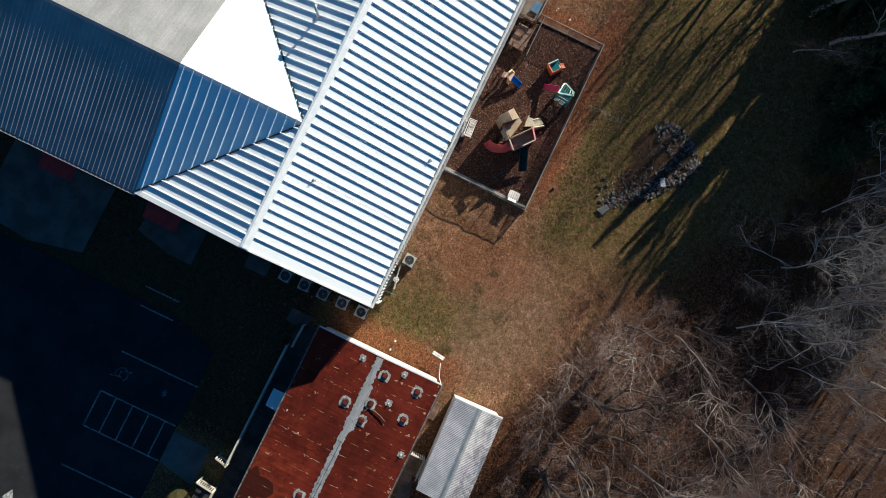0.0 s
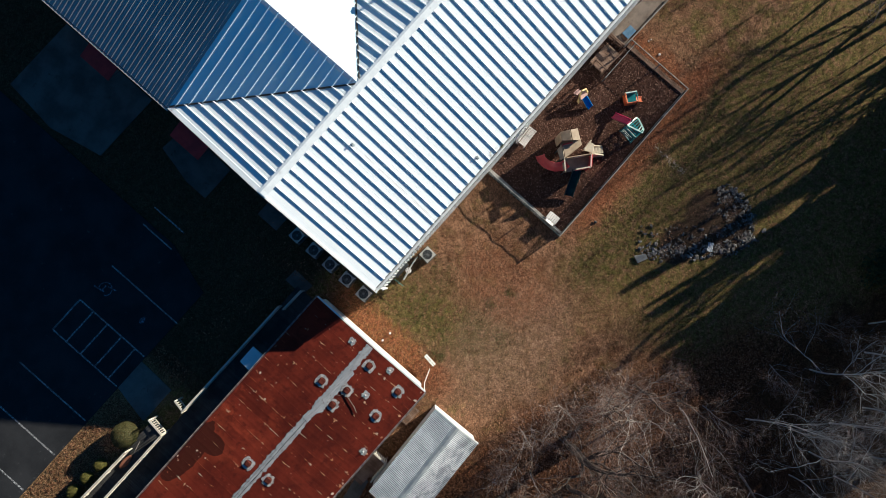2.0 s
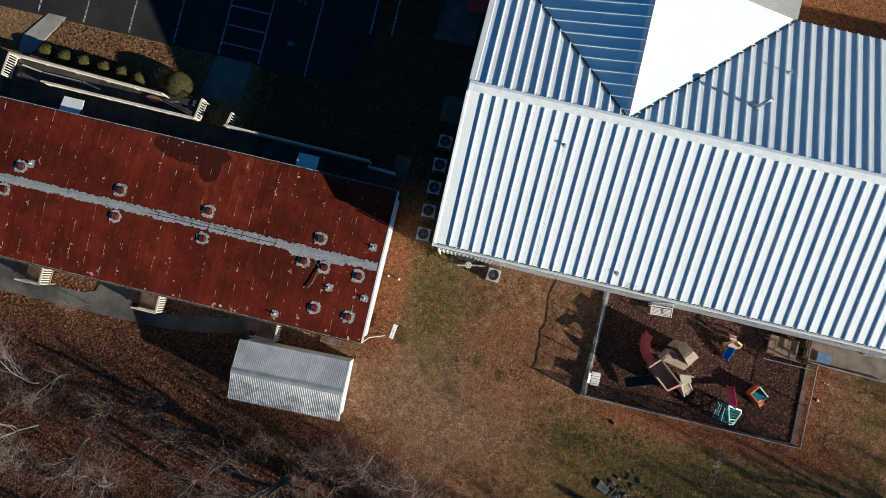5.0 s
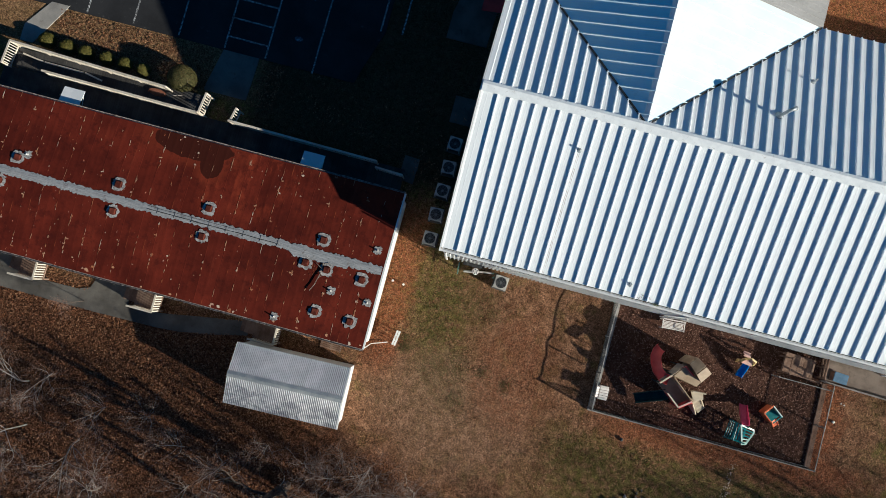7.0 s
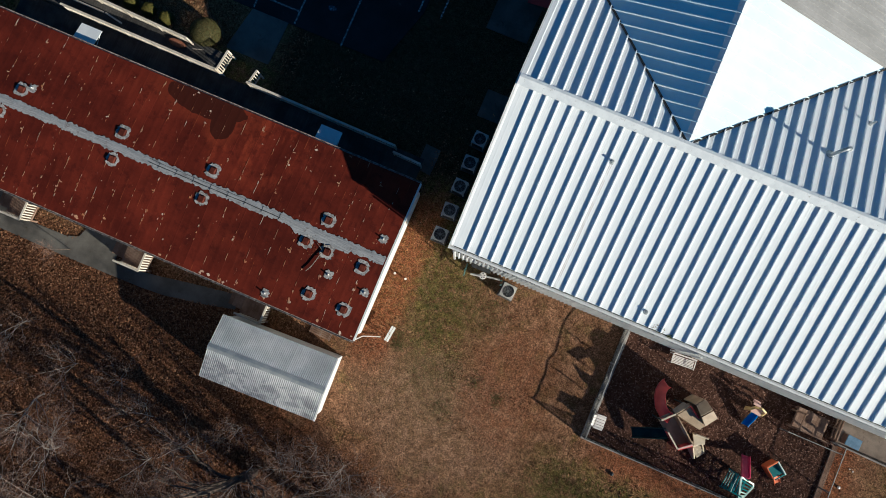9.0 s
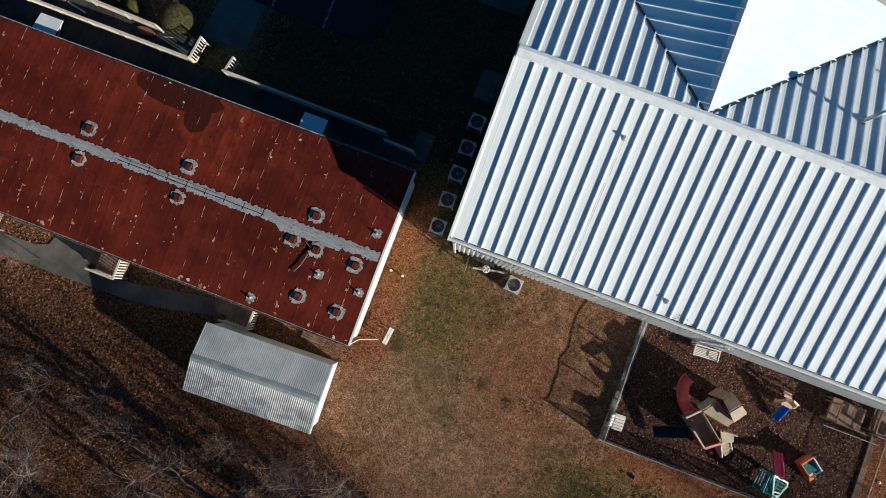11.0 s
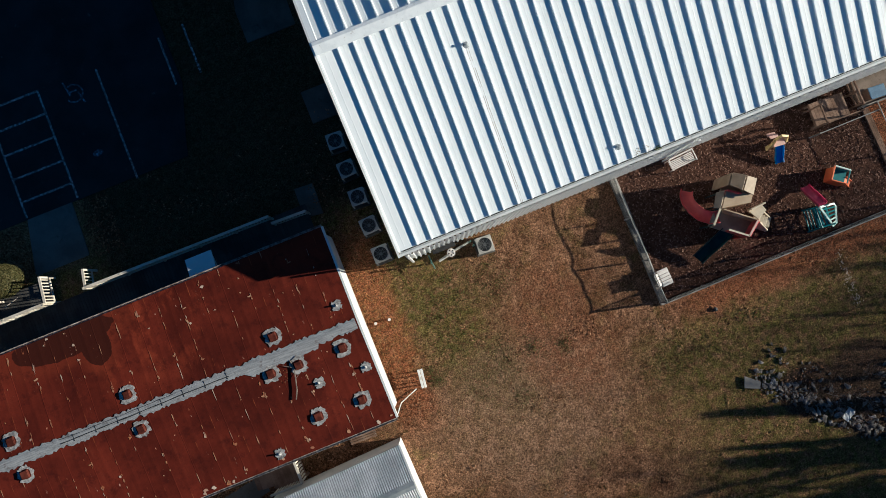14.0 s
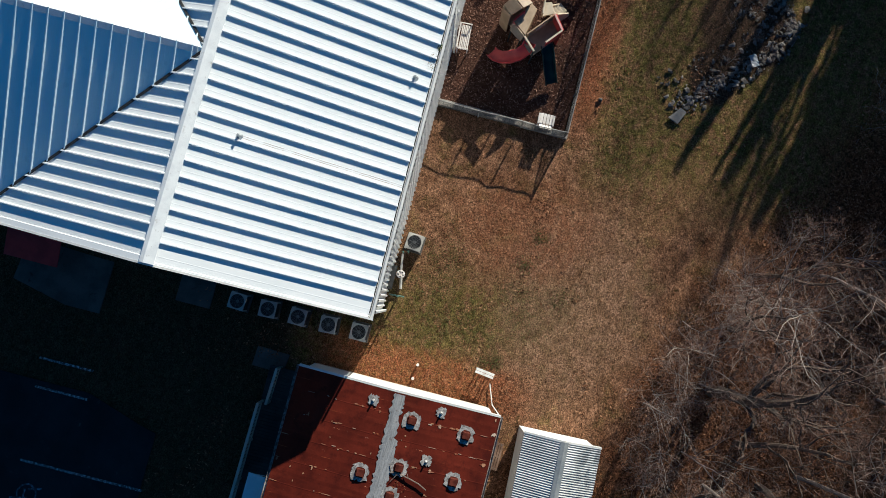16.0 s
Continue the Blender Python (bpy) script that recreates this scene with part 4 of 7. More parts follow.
for k in range(5):
    a = 2 * math.pi * (k + 0.5) / 5
    bm = bmesh.new()
    tube(bm, (-0.05 + 0.11 * math.cos(a), -0.05 + 0.11 * math.sin(a), 0.838), (-0.05 + 0.11 * math.cos(a), -0.05 + 0.11 * math.sin(a), 0.848), 0.034, 8)
    part("hole", bm, "cable", meter)
part("regulator", pole((-0.05, -0.05, 0.25), (-0.05, -0.05, 0.78), 0.11, 12), "ac_shell", meter)
bm = bmesh.new()
tube(bm, (0.1, -0.02, 0.7), (0.85, 0.1, 0.7), 0.05, 8)
tube(bm, (-0.2, -0.1, 0.6), (-0.7, -0.2, 0.6), 0.06, 8)
tube(bm, (0.85, 0.1, 0.0), (0.85, 0.1, 0.72), 0.045, 8)
part("pipe", bm, "ac_shell", meter, "beige painted pipe")
for px, py in ((-1.05, -0.15), (0.95, 0.1), (1.02, -0.12)):
    part("guard_post", pole((px, py, 0), (px, py, 0.95), 0.04), "green_pipe", meter, "green painted post")
part("guard_rail", pole((-1.05, 0.25, 0.5), (-1.0, -0.45, 0.5), 0.035), "green_pipe", meter, "green painted pipe")
boxm = thing("meter_box", 1.75, -0.16, 1.3, 0, "shallow white wall box with a dark rim", "meter box")
part("body", block((0, 0, 0), (1.0, 0.16, 0.5), (0, 0, 0), 0.01), "white_metal", boxm)
part("lid", block((0, -0.02, 0.27), (1.06, 0.22, 0.03), (0, 0, 0), 0.006), "cable", boxm, "dark rim")

# ---- the red-roofed cabin ----
CX0, CX1 = -38.0, -2.74
CY0, CY1, CYR = -6.05, 2.50, -1.78
CZE, CZR = 2.82, 3.14
cabin = thing("portable_building", -20, -1.8, 0, 0, "long low cabin with a rust-red metal roof", "building")
bm = bmesh.new()
box(bm, ((CX0 + CX1) / 2, (CY0 + CY1) / 2, 1.62), (CX1 - CX0 - 0.12, CY1 - CY0 - 0.5, 2.2))
hang(part("wall", bm, "white_metal", None, "white painted siding"), cabin)
bm = bmesh.new()
box(bm, ((CX0 + CX1) / 2, (CY0 + CY1) / 2, 0.26), (CX1 - CX0 - 0.2, CY1 - CY0 - 0.62, 0.52))
hang(part("skirting", bm, "siding", None, "beige skirting"), cabin)
bm = bmesh.new()
gv = [bm.verts.new((CX1 - 0.09, *p)) for p in ((CY0 + 0.2, 2.6), (CY1 - 0.2, 2.6), (CY1 - 0.1, CZE - 0.03), (CYR, CZR - 0.03), (CY0 + 0.1, CZE - 0.03))]
f = bm.faces.new(gv)
up = bmesh.ops.extrude_face_region(bm, geom=[f])
bmesh.ops.translate(bm, verts=[v for v in up["geom"] if isinstance(v, bmesh.types.BMVert)], vec=(0.05, 0, 0))
hang(part("gable_wall", bm, "white_metal"), cabin)
bm = bmesh.new()
for quad in ([(CX0, CY0, CZE), (CX1 - 0.03, CY0, CZE), (CX1 - 0.03, CYR, CZR), (CX0, CYR, CZR)], [(CX0, CYR, CZR), (CX1 - 0.03, CYR, CZR), (CX1 - 0.03, CY1, CZE), (CX0, CY1, CZE)]):
    f = bm.faces.new([bm.verts.new((x, y, z - 0.02)) for x, y, z in quad])
    up = bmesh.ops.extrude_face_region(bm, geom=[f])
    bmesh.ops.translate(bm, verts=[v for v in up["geom"] if isinstance(v, bmesh.types.BMVert)], vec=(0, 0, -0.1))
croof = hang(part("roof", bm, "white_metal"), cabin)
RIBS = [(0, 0), (0.014, 0.003), (0.032, 0.003), (0.05, 0.0), (0.33, 0.0), (0.48, 0.004), (0.62, 0.0), (0.95, 0.0)]
meshes = {}
k = 0
while CX0 + 0.95 * (k + 1) < CX1 + 0.5:
    xa = CX1 - 0.95 * (k + 1)
    for side, (o, ac_, upv, ln) in {"s": ((xa, CY0 - 0.03, CZE - 0.003), (1, 0, 0), (0, CYR - CY0, CZR - CZE), math.hypot(CYR - CY0, CZR - CZE) + 0.03),
                                    "n": ((xa + 0.95, CY1 + 0.03, CZE - 0.003), (-1, 0, 0), (0, CYR - CY1, CZR - CZE), math.hypot(CYR - CY1, CZR - CZE) + 0.03)}.items():
        if side not in meshes:
            v, fc = profile_sheet(RIBS, lambda u: 0.0, lambda u, ln=ln: ln)
            meshes[side] = bpy.data.meshes.new("roof_panel")
            meshes[side].from_pydata(v, [], fc)
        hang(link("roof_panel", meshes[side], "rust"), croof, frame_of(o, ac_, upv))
    k += 1


def cabin_z(y):
    return CZR - (CZR - CZE) * abs(y - CYR) / (CYR - CY0)


# silver coating brushed along the ridge, with uneven edges
rng = random.Random(11)
verts, faces = [], []
n = 420
for i in range(n + 1):
    x = CX1 - 0.1 - (CX1 - CX0 - 0.2) * i / n
    wn_, ws_ = 0.20 + rng.uniform(-0.045, 0.05) + 0.06 * noise.noise((x * 1.6, 0, 0)) + 0.05 * noise.noise((x * 5.5, 1, 0)), 0.26 + rng.uniform(-0.05, 0.06) + 0.08 * noise.noise((x * 1.3, 5, 0)) + 0.06 * noise.noise((x * 5.0, 8, 0))
    if -7.8 < x < -4.6:
        ws_ += 0.16
    for y, dz in ((CYR - ws_, 0.024), (CYR - 0.03, 0.032), (CYR + 0.03, 0.032), (CYR + wn_, 0.024)):
        verts.append((x, y, cabin_z(y) + dz))
for i in range(n):
    for j in range(3):
        a = 4 * i + j
        faces.append((a, a + 1, a + 5, a + 4))
hang(raw("ridge_coating", verts, faces, "coating", None, "silver sealant along the ridge"), croof)
bm = bmesh.new()
for k in range(46):
    x = -8.6 - 0.16 * k
    wide = 0.035 + 0.03 * noise.noise((x * 2.1, 0, 1.0))
    box(bm, (x, CYR - 0.07 + 0.03 * noise.noise((x * 0.9, 3, 0)), CZR + 0.03), (0.165, max(wide, 0.012), 0.02))
    if k % 6 == 0:
        box(bm, (x, CYR - 0.02, CZR + 0.028), (0.02, 0.30, 0.014))
    if k > 14:
        box(bm, (x, CYR + 0.10 + 0.02 * noise.noise((x * 1.1, 7, 0)), CZR + 0.022), (0.165, max(0.03 * noise.noise((x * 1.7, 2, 0)) + 0.016, 0.006), 0.014))
hang(part("ridge_joint", bm, "dark_gap", None, "open dark joint"), croof)

strip("rake_trim", (CX1 + 0.01, CY0 - 0.03, CZE - 0.03), (CX1 + 0.01, CYR, CZR - 0.03), [(-0.05, -0.13), (0.04, -0.13), (0.04, 0.035), (-0.05, 0.035)], "white_metal", cabin, "white gable trim")
strip("rake_trim", (CX1 + 0.01, CYR, CZR - 0.03), (CX1 + 0.01, CY1 + 0.03, CZE - 0.03), [(-0.05, -0.13), (0.04, -0.13), (0.04, 0.035), (-0.05, 0.035)], "white_metal", cabin, "white gable trim")
for gy in (CY0 - 0.09, CY1 + 0.09):
    strip("gutter", (CX0, gy, CZE - 0.05), (CX1, gy, CZE - 0.05), [(-0.05, -0.07), (-0.05, 0.02), (-0.04, 0.02), (-0.04, -0.06), (0.04, -0.06), (0.04, 0.02), (0.05, 0.02), (0.05, -0.07)], "old_gutter", cabin, "rusty eave gutter with leaves")
hang(part("downspout", tube(pole((CX1 + 0.05, CY0 + 0.06, 2.7), (CX1 + 0.07, CY0 + 0.1, 0.15), 0.025), (CX1 + 0.07, CY0 + 0.1, 0.15), (CX1 + 0.95, CY0 + 0.42, 0.06), 0.025), "white_metal"), cabin)


# flakes of old paint, mostly in rows along the seams
rng = random.Random(71)
verts, faces = [], []


def flake_at(x, y, lx, ly):
    if abs(y - CYR) < 0.36 or x < CX0 + 0.2 or x > CX1 - 0.12 or not CY0 + 0.04 < y < CY1 - 0.06:
        return
    ring = ragged(x, y, lx, ly, rng, 10, 0.55)
    base_ = len(verts)
    verts.extend((px, py, cabin_z(py) + 0.012) for px, py in ring)
    faces.append(tuple(range(base_, base_ + 10)))


for seam in range(1, 37):
    sx_ = CX1 - 0.95 * seam + 0.02
    for k in range(rng.randint(3, 8)):
        flake_at(sx_ + rng.gauss(0, 0.010), rng.uniform(CY0, CY1), rng.uniform(0.008, 0.018), rng.uniform(0.06, 0.24))
    for k in range(rng.randint(5, 9)):
        y = rng.uniform(CY0, CY1)
        for c in range(rng.randint(1, 3)):
            flake_at(sx_ + rng.gauss(0, 0.022), y + rng.gauss(0, 0.12), rng.uniform(0.010, 0.03), rng.uniform(0.02, 0.11))
        if rng.random() < 0.35:
            flake_at(sx_ + rng.choice((-1, 1)) * rng.uniform(0.03, 0.09), y, rng.uniform(0.035, 0.085), rng.uniform(0.025, 0.07))
for k in range(70):
    flake_at(rng.uniform(CX0, CX1), rng.uniform(CY0, CY1), rng.uniform(0.012, 0.05), rng.uniform(0.015, 0.05))
for k in range(26):
    flake_at(rng.uniform(CX0, CX1), CY0 + rng.uniform(0.06, 0.2), rng.uniform(0.05, 0.14), rng.uniform(0.03, 0.1))
flk = raw("flaked_paint", verts, faces, "flake", None, "tan flakes of old paint")
tagged(hang(flk, croof), "", "", "", "stuff")


def roof_vent(x, y, kind, seed):
    rng = random.Random(seed)
    t = thing("roof_vent" if kind == "box" else "vent_pipe", x, y, cabin_z(y), 0,
              "rusty square roof vent ringed with silver sealant" if kind == "box" else "short roof pipe ringed with silver sealant", "roof vent", "vents on the cabin roof")
    rx = 0.40 if kind == "box" else 0.25
    sl = lambda px, py: cabin_z(y + py) - cabin_z(y)

    def coat(name, r, lift, mat, lab, rough):
        out = []
        for px, py in ragged(0.03, 0.0, r * rng.uniform(0.94, 1.06), r * rng.uniform(0.94, 1.06), rng, 28, rough):
            far_ = max(abs(px - 0.03), abs(py), 0.01)
            k = min(1.0, r * 0.93 / far_)
            out.append((0.03 + (px - 0.03) * k, py * k))
        bm = bmesh.new()
        f = bm.faces.new([bm.verts.new((px, py, sl(px, py) + lift)) for px, py in out])
        up = bmesh.ops.extrude_face_region(bm, geom=[f])
        bmesh.ops.translate(bm, verts=[v for v in up["geom"] if isinstance(v, bmesh.types.BMVert)], vec=(0, 0, 0.006))
        part(name, bm, mat, t, lab)

    coat("sealant", rx, 0.022, "mastic", "ragged silver coating", 0.26 if kind == "box" else 0.4)
    if kind == "box":
        coat("worn_middle", rx * 0.55, 0.031, "rust_box", "rusty bare metal inside the coating", 0.1)
    if kind == "box":
        w, h = rng.uniform(0.26, 0.30), rng.uniform(0.03, 0.05)
        part("curb", block((0, 0, 0.05), (w + 0.06, w + 0.06, 0.06), (0, 0, 0), 0.01), "rust_box", t)
        bm = bmesh.new()
        for sx_ in (-1, 1):
            box(bm, (sx_ * w / 2, 0, 0.05 + h / 2), (0.02, w, h))
            box(bm, (0, sx_ * w / 2, 0.05 + h / 2), (w, 0.02, h))
        part("body", bm, "rust_box", t)
        part("cap", block((0.015, 0, 0.06 + h), (w * 0.98, w * 0.98, 0.03), (0, rng.uniform(-5, 5), rng.uniform(-4, 4)), 0.008), "rust_box", t, "rust-red vent cap")
    else:
        h = rng.uniform(0.15, 0.2)
        part("pipe", pole((0, 0, 0), (0, 0, h), 0.036, 12), "white_metal", t)
        part("mouth", pole((0, 0, h + 0.001), (0, 0, h + 0.006), 0.024, 12), "cable", t)
        part("boot", tube(bmesh.new(), (0, 0, 0.02), (0, 0, 0.09), 0.08, 12, 0.04), "mastic", t)
    return t


for i, (vx, vy) in enumerate([(-35.5, -0.98), (-35.4, -2.45), (-29.6, -0.98), (-29.7, -2.45), (-23.58, -0.98), (-24.21, -2.43), (-17.81, -0.98), (-17.71, -2.45), (-12.71, -0.98), (-12.66, -2.52),
                              (-6.28, -1.03), (-6.9, -2.42), (-5.72, -2.5), (-3.76, -2.54), (-5.76, -4.8), (-3.83, -4.84)]):
    roof_vent(vx, vy, "box", i)
for i, (vx, vy) in enumerate([(-3.35, -0.81), (-5.21, -3.52), (-3.17, -3.64), (-7.8, -5.64), (-23.1, -0.7)]):
    roof_vent(vx, vy, "pipe", 40 + i)

stick = thing("fallen_branch", -6.0, -2.75, cabin_z(-2.75) + 0.05, 0, "crooked fallen branch lying on the red roof", "branch")
bm = sweep([(0.05, 0.55, 0.03), (0.1, 0.2, 0.04), (0.0, -0.25, 0.03), (-0.12, -0.7, 0.0), (-0.3, -1.05, -0.03)], [(-0.018, -0.018), (0.018, -0.018), (0.018, 0.018), (-0.018, 0.018)])
tube(bm, (0.1, 0.2, 0.04), (-0.3, 0.45, 0.05), 0.012, 5)
tube(bm, (0.05, 0.5, 0.03), (0.35, 0.62, 0.05), 0.012, 5)
tube(bm, (0.0, -0.25, 0.03), (0.22, -0.1, 0.05), 0.01, 5)
part("branch", bm, "bark", stick)


# door canopies, doors and steps of the cabin
def door_canopy(x, y):
    t = thing("door_canopy", x, y, 2.16, 0, "small white metal canopy over a cabin door", "canopy", "door canopies")
    plate("sheet", [(-0.6, -0.85, 0.3), (0.6, -0.85, 0.3), (0.6, 0.5, 0.0), (-0.6, 0.5, 0.0)], 0.03, "awning", t)
    for sx_ in (-0.58, 0.58):
        part("bracket", tube(bmesh.new(), (sx_, -0.85, -0.2), (sx_, 0.3, 0.03), 0.015, 6), "white_metal", t)
    return t


door_canopy(-22.2, 3.05)
door_canopy(-8.22, 2.98)
door_canopy(-33.0, 3.0)


# ---- ramp with railings north of the cabin ----
DECK = 0.45
boards = thing("ramp_deck", -15, 3.4, 0, 0, "dark weathered boarded deck and ramp along the cabin", "deck", "", "structure")
rng = random.Random(5)
bm = bmesh.new()
box(bm, (-15.6, 3.38, DECK - 0.16), (24.4, 1.5, 0.16))
box(bm, (-21.5, 4.78, DECK - 0.5), (11.6, 1.1, 0.64))
hang(part("frame", bm, "deck"), boards)
bmb = block((0, 0, 0), (0.138, 1.64, 0.035), (0, 0, 0), 0.004)
board_me = bpy.data.meshes.new("board")
bmb.to_mesh(board_me)
bmb.free()
for i in range(168):
    hang(link("board", board_me, "deck"), boards, pose(-27.75 + 0.1455 * i, 3.33, DECK - 0.06 + rng.uniform(-0.003, 0.003)))
bmb = block((0, 0, 0), (0.138, 1.16, 0.035), (0, 0, 0), 0.004)
ramp_me = bpy.data.meshes.new("board")
bmb.to_mesh(ramp_me)
bmb.free()
for i in range(80):
    hang(link("board", ramp_me, "deck"), boards, pose(-27.3 + 0.1455 * i, 4.78, DECK - 0.15 + 0.002 * (40 - i) * 0.5))


def bar_mesh(name, size, bevel=0.004):
    b = block((0, 0, 0), size, (0, 0, 0), bevel)
    m_ = bpy.data.meshes.new(name)
    b.to_mesh(m_)
    b.free()
    return m_


BALUSTER = bar_mesh("baluster", (0.045, 0.045, 0.86), 0.0)


def railing(x0, y0, x1, y1, base, label="cream painted wooden railing with square balusters", group="ramp railings", gap=0.15, width=0.12, mat="cream"):
    a, b = Vector((x0, y0, 0)), Vector((x1, y1, 0))
    ln = (b - a).length
    turn = math.degrees(math.atan2(y1 - y0, x1 - x0))
    t = thing("railing", x0, y0, base, turn, label, "railing", group)
    part("top_rail", block((ln / 2, 0, 0.92), (ln + 0.06, width, 0.04), (0, 0, 0), 0.006), mat, t)
    part("bottom_rail", block((ln / 2, 0, 0.12), (ln, 0.05, 0.08), (0, 0, 0), 0.004), mat, t)
    posts = max(2, round(ln / 1.9) + 1)
    for i in range(posts):
        part("post", block((ln * i / (posts - 1), 0, 0.3), (0.09, 0.09, 1.3), (0, 0, 0), 0.006), mat, t)
    i = 1
    while i * gap < ln - 0.05:
        ob = link("baluster", BALUSTER, mat, t)
        ob.matrix_basis = pose(i * gap, 0, 0.5)
        i += 1
    return t


railing(-24.9, 4.21, -15.6, 4.15, DECK)
railing(-15.55, 4.2, -15.4, 5.35, DECK - 0.1)
railing(-27.3, 5.45, -17.8, 5.13, DECK - 0.1)
railing(-27.3, 5.4, -27.4, 4.1, DECK - 0.1)
railing(-13.7, 4.15, -5.0, 4.06, DECK)
railing(-13.65, 4.2, -13.5, 4.95, DECK - 0.1)
railing(-4.95, 3.75, -3.4, 3.7, DECK - 0.2)
for lx0, ly0, lx1, ly1 in ((-26.9, 5.05, -25.6, 4.88), (-25.5, 4.87, -23.1, 4.85), (-23.0, 4.86, -21.9, 4.66)):
    t = thing("timber_plank", (lx0 + lx1) / 2, (ly0 + ly1) / 2, DECK + 0.0, math.degrees(math.atan2(ly1 - ly0, lx1 - lx0)), "loose cream plank leaning by the ramp railing", "plank", "planks on the ramp")
    part("plank", block((0, 0, 0.02), (math.hypot(lx1 - lx0, ly1 - ly0), 0.09, 0.04), (0, 0, 0), 0.005), "cream", t)
bed = part("flower_bed", slab(ragged(-18.6, 4.85, 0.55, 0.2, random.Random(8), 16, 0.1), -0.05, DECK + 0.02, 0.02), "brick_red")
tagged(bed, "low oval clay-red planter beside the ramp", "planter")


# ---- landings behind the cabin ----
def landing(x):
    t = thing("entry_landing", x, -6.75, 0, 0, "wooden entry landing with white slatted railing and steps", "landing", "landings behind the cabin")
    part("frame", block((0, 0.05, 0.5), (1.5, 1.25, 0.08), (0, 0, 0), 0.01), "brown_wood", t)
    for i in range(10):
        ob = part("board", block((-0.68 + 0.151 * i, 0.05, 0.555), (0.14, 1.28, 0.03), (0, 0, 0), 0.003), "brown_wood", t)
    for px in (-0.72, 0.72):
        for py in (-0.55, 0.6):
            part("leg", block((px, py, 0.24), (0.09, 0.09, 0.5)), "brown_wood", t)
    for i in range(3):
        part("step", block((-0.95 - 0.28 * i, 0.1, 0.40 - 0.16 * i), (0.3, 1.1, 0.05), (0, 0, 0), 0.006), "brown_wood", t)
    part("top_rail", block((0.72, 0.0, 1.5), (0.11, 1.25, 0.045), (0, 0, 0), 0.005), "cream", t)
    for i in range(9):
        ob = link("baluster", BALUSTER, "cream", t)
        ob.matrix_basis = pose(0.72, -0.55 + 0.14 * i, 1.06) @ Matrix.Diagonal((1.3, 1.3, 1, 1))
    part("top_rail", block((0.0, -0.6, 1.5), (1.5, 0.1, 0.045), (0, 0, 0), 0.005), "cream", t)
    for i in range(9):
        ob = link("baluster", BALUSTER, "cream", t)
        ob.matrix_basis = pose(-0.6 + 0.15 * i, -0.6, 1.06)
    return t


land = landing(-22.55)
copy_thing(land, pose(-15.55, -6.75, 0))
copy_thing(land, pose(-8.5, -6.75, 0))
pal = thing("wooden_pallet", -4.85, -6.62, 0.0, -2, "pinkish weathered wooden pallet beside the cabin", "pallet")
for i in range(5):
    part("slat", block((0, -0.22 + 0.11 * i, 0.12), (1.25, 0.09, 0.02), (0, 0, 0), 0.003), "brown_wood", pal)
for px in (-0.55, 0, 0.55):
    part("bearer", block((px, 0, 0.055), (0.08, 0.55, 0.11)), "grey_wood", pal)

# ---- corrugated shed ----
SX0, SX1, SY0, SY1 = -9.5, -3.2, -10.68, -7.34
SYR, SZE, SZR = -9.02, 2.2, 2.62
shed = thing("shed", -6.35, -9.0, 0, 0, "small shed with weathered corrugated steel roof", "shed")
bm = bmesh.new()
box(bm, ((SX0 + SX1) / 2 + 0.0, (SY0 + SY1) / 2, 1.08), (SX1 - SX0 - 0.16, SY1 - SY0 - 0.2, 2.16))
gv = [bm.verts.new((SX1 - 0.10, *p)) for p in ((SY0 + 0.1, 2.1), (SY1 - 0.1, 2.1), (SYR, SZR - 0.05))]
hang(part("wall", bm, "white_metal", None, "white painted wall"), shed)
bm = bmesh.new()
for xg in (SX0 + 0.08, SX1 - 0.13):
    f = bm.faces.new([bm.verts.new((xg, *p)) for p in ((SY0 + 0.1, 2.1), (SY1 - 0.1, 2.1), (SYR, SZR - 0.06))])
    up = bmesh.ops.extrude_face_region(bm, geom=[f])
    bmesh.ops.translate(bm, verts=[v for v in up["geom"] if isinstance(v, bmesh.types.BMVert)], vec=(0.05, 0, 0))
hang(part("gable_wall", bm, "white_metal"), shed)
CORR = [(0.025 * i, (0.014 if i % 4 == 0 else -0.014 if i % 4 == 2 else 0.0)) for i in range(29)]
meshes = {}
for i in range(9):
    xa = SX0 + 0.70 * i
    for side, (o, ac_, upv, ln) in {"s": ((xa, SY0, SZE), (1, 0, 0), (0, SYR - SY0, SZR - SZE), math.hypot(SYR - SY0, SZR - SZE)),
                                    "n": ((xa + 0.70, SY1, SZE), (-1, 0, 0), (0, SYR - SY1, SZR - SZE), math.hypot(SYR - SY1, SZR - SZE))}.items():
        if side not in meshes:
            v, fc = profile_sheet(CORR, lambda u: 0.0, lambda u, ln=ln: ln)
            meshes[side] = bpy.data.meshes.new("roof_panel")
            meshes[side].from_pydata(v, [], fc)
        hang(link("roof_panel", meshes[side], "shed_roof"), shed, frame_of(o, ac_, upv) @ pose(0, 0, rng.uniform(-0.003, 0.003)))
strip("ridge_cap", (SX0 - 0.02, SYR, SZR), (SX1 + 0.02, SYR, SZR), cap(0.17, 0.045, 0.03, 0.012), "galv_dark", shed, "darker grey ridge cap")
for ya, za, yb, zb in ((SY0, SZE, SYR, SZR), (SYR, SZR, SY1, SZE)):
    strip("rake_trim", (SX1 + 0.03, ya, za - 0.02), (SX1 + 0.03, yb, zb - 0.02), [(-0.05, -0.12), (0.04, -0.12), (0.04, 0.04), (-0.05, 0.04)], "white_metal", shed, "white gable trim")
for fy in (SY0 + 0.02, SY1 - 0.02):
    hang(part("fascia", block((SX0 + 3.15, fy, SZE - 0.06), (6.2, 0.04, 0.1)), "galv_dark"), shed)

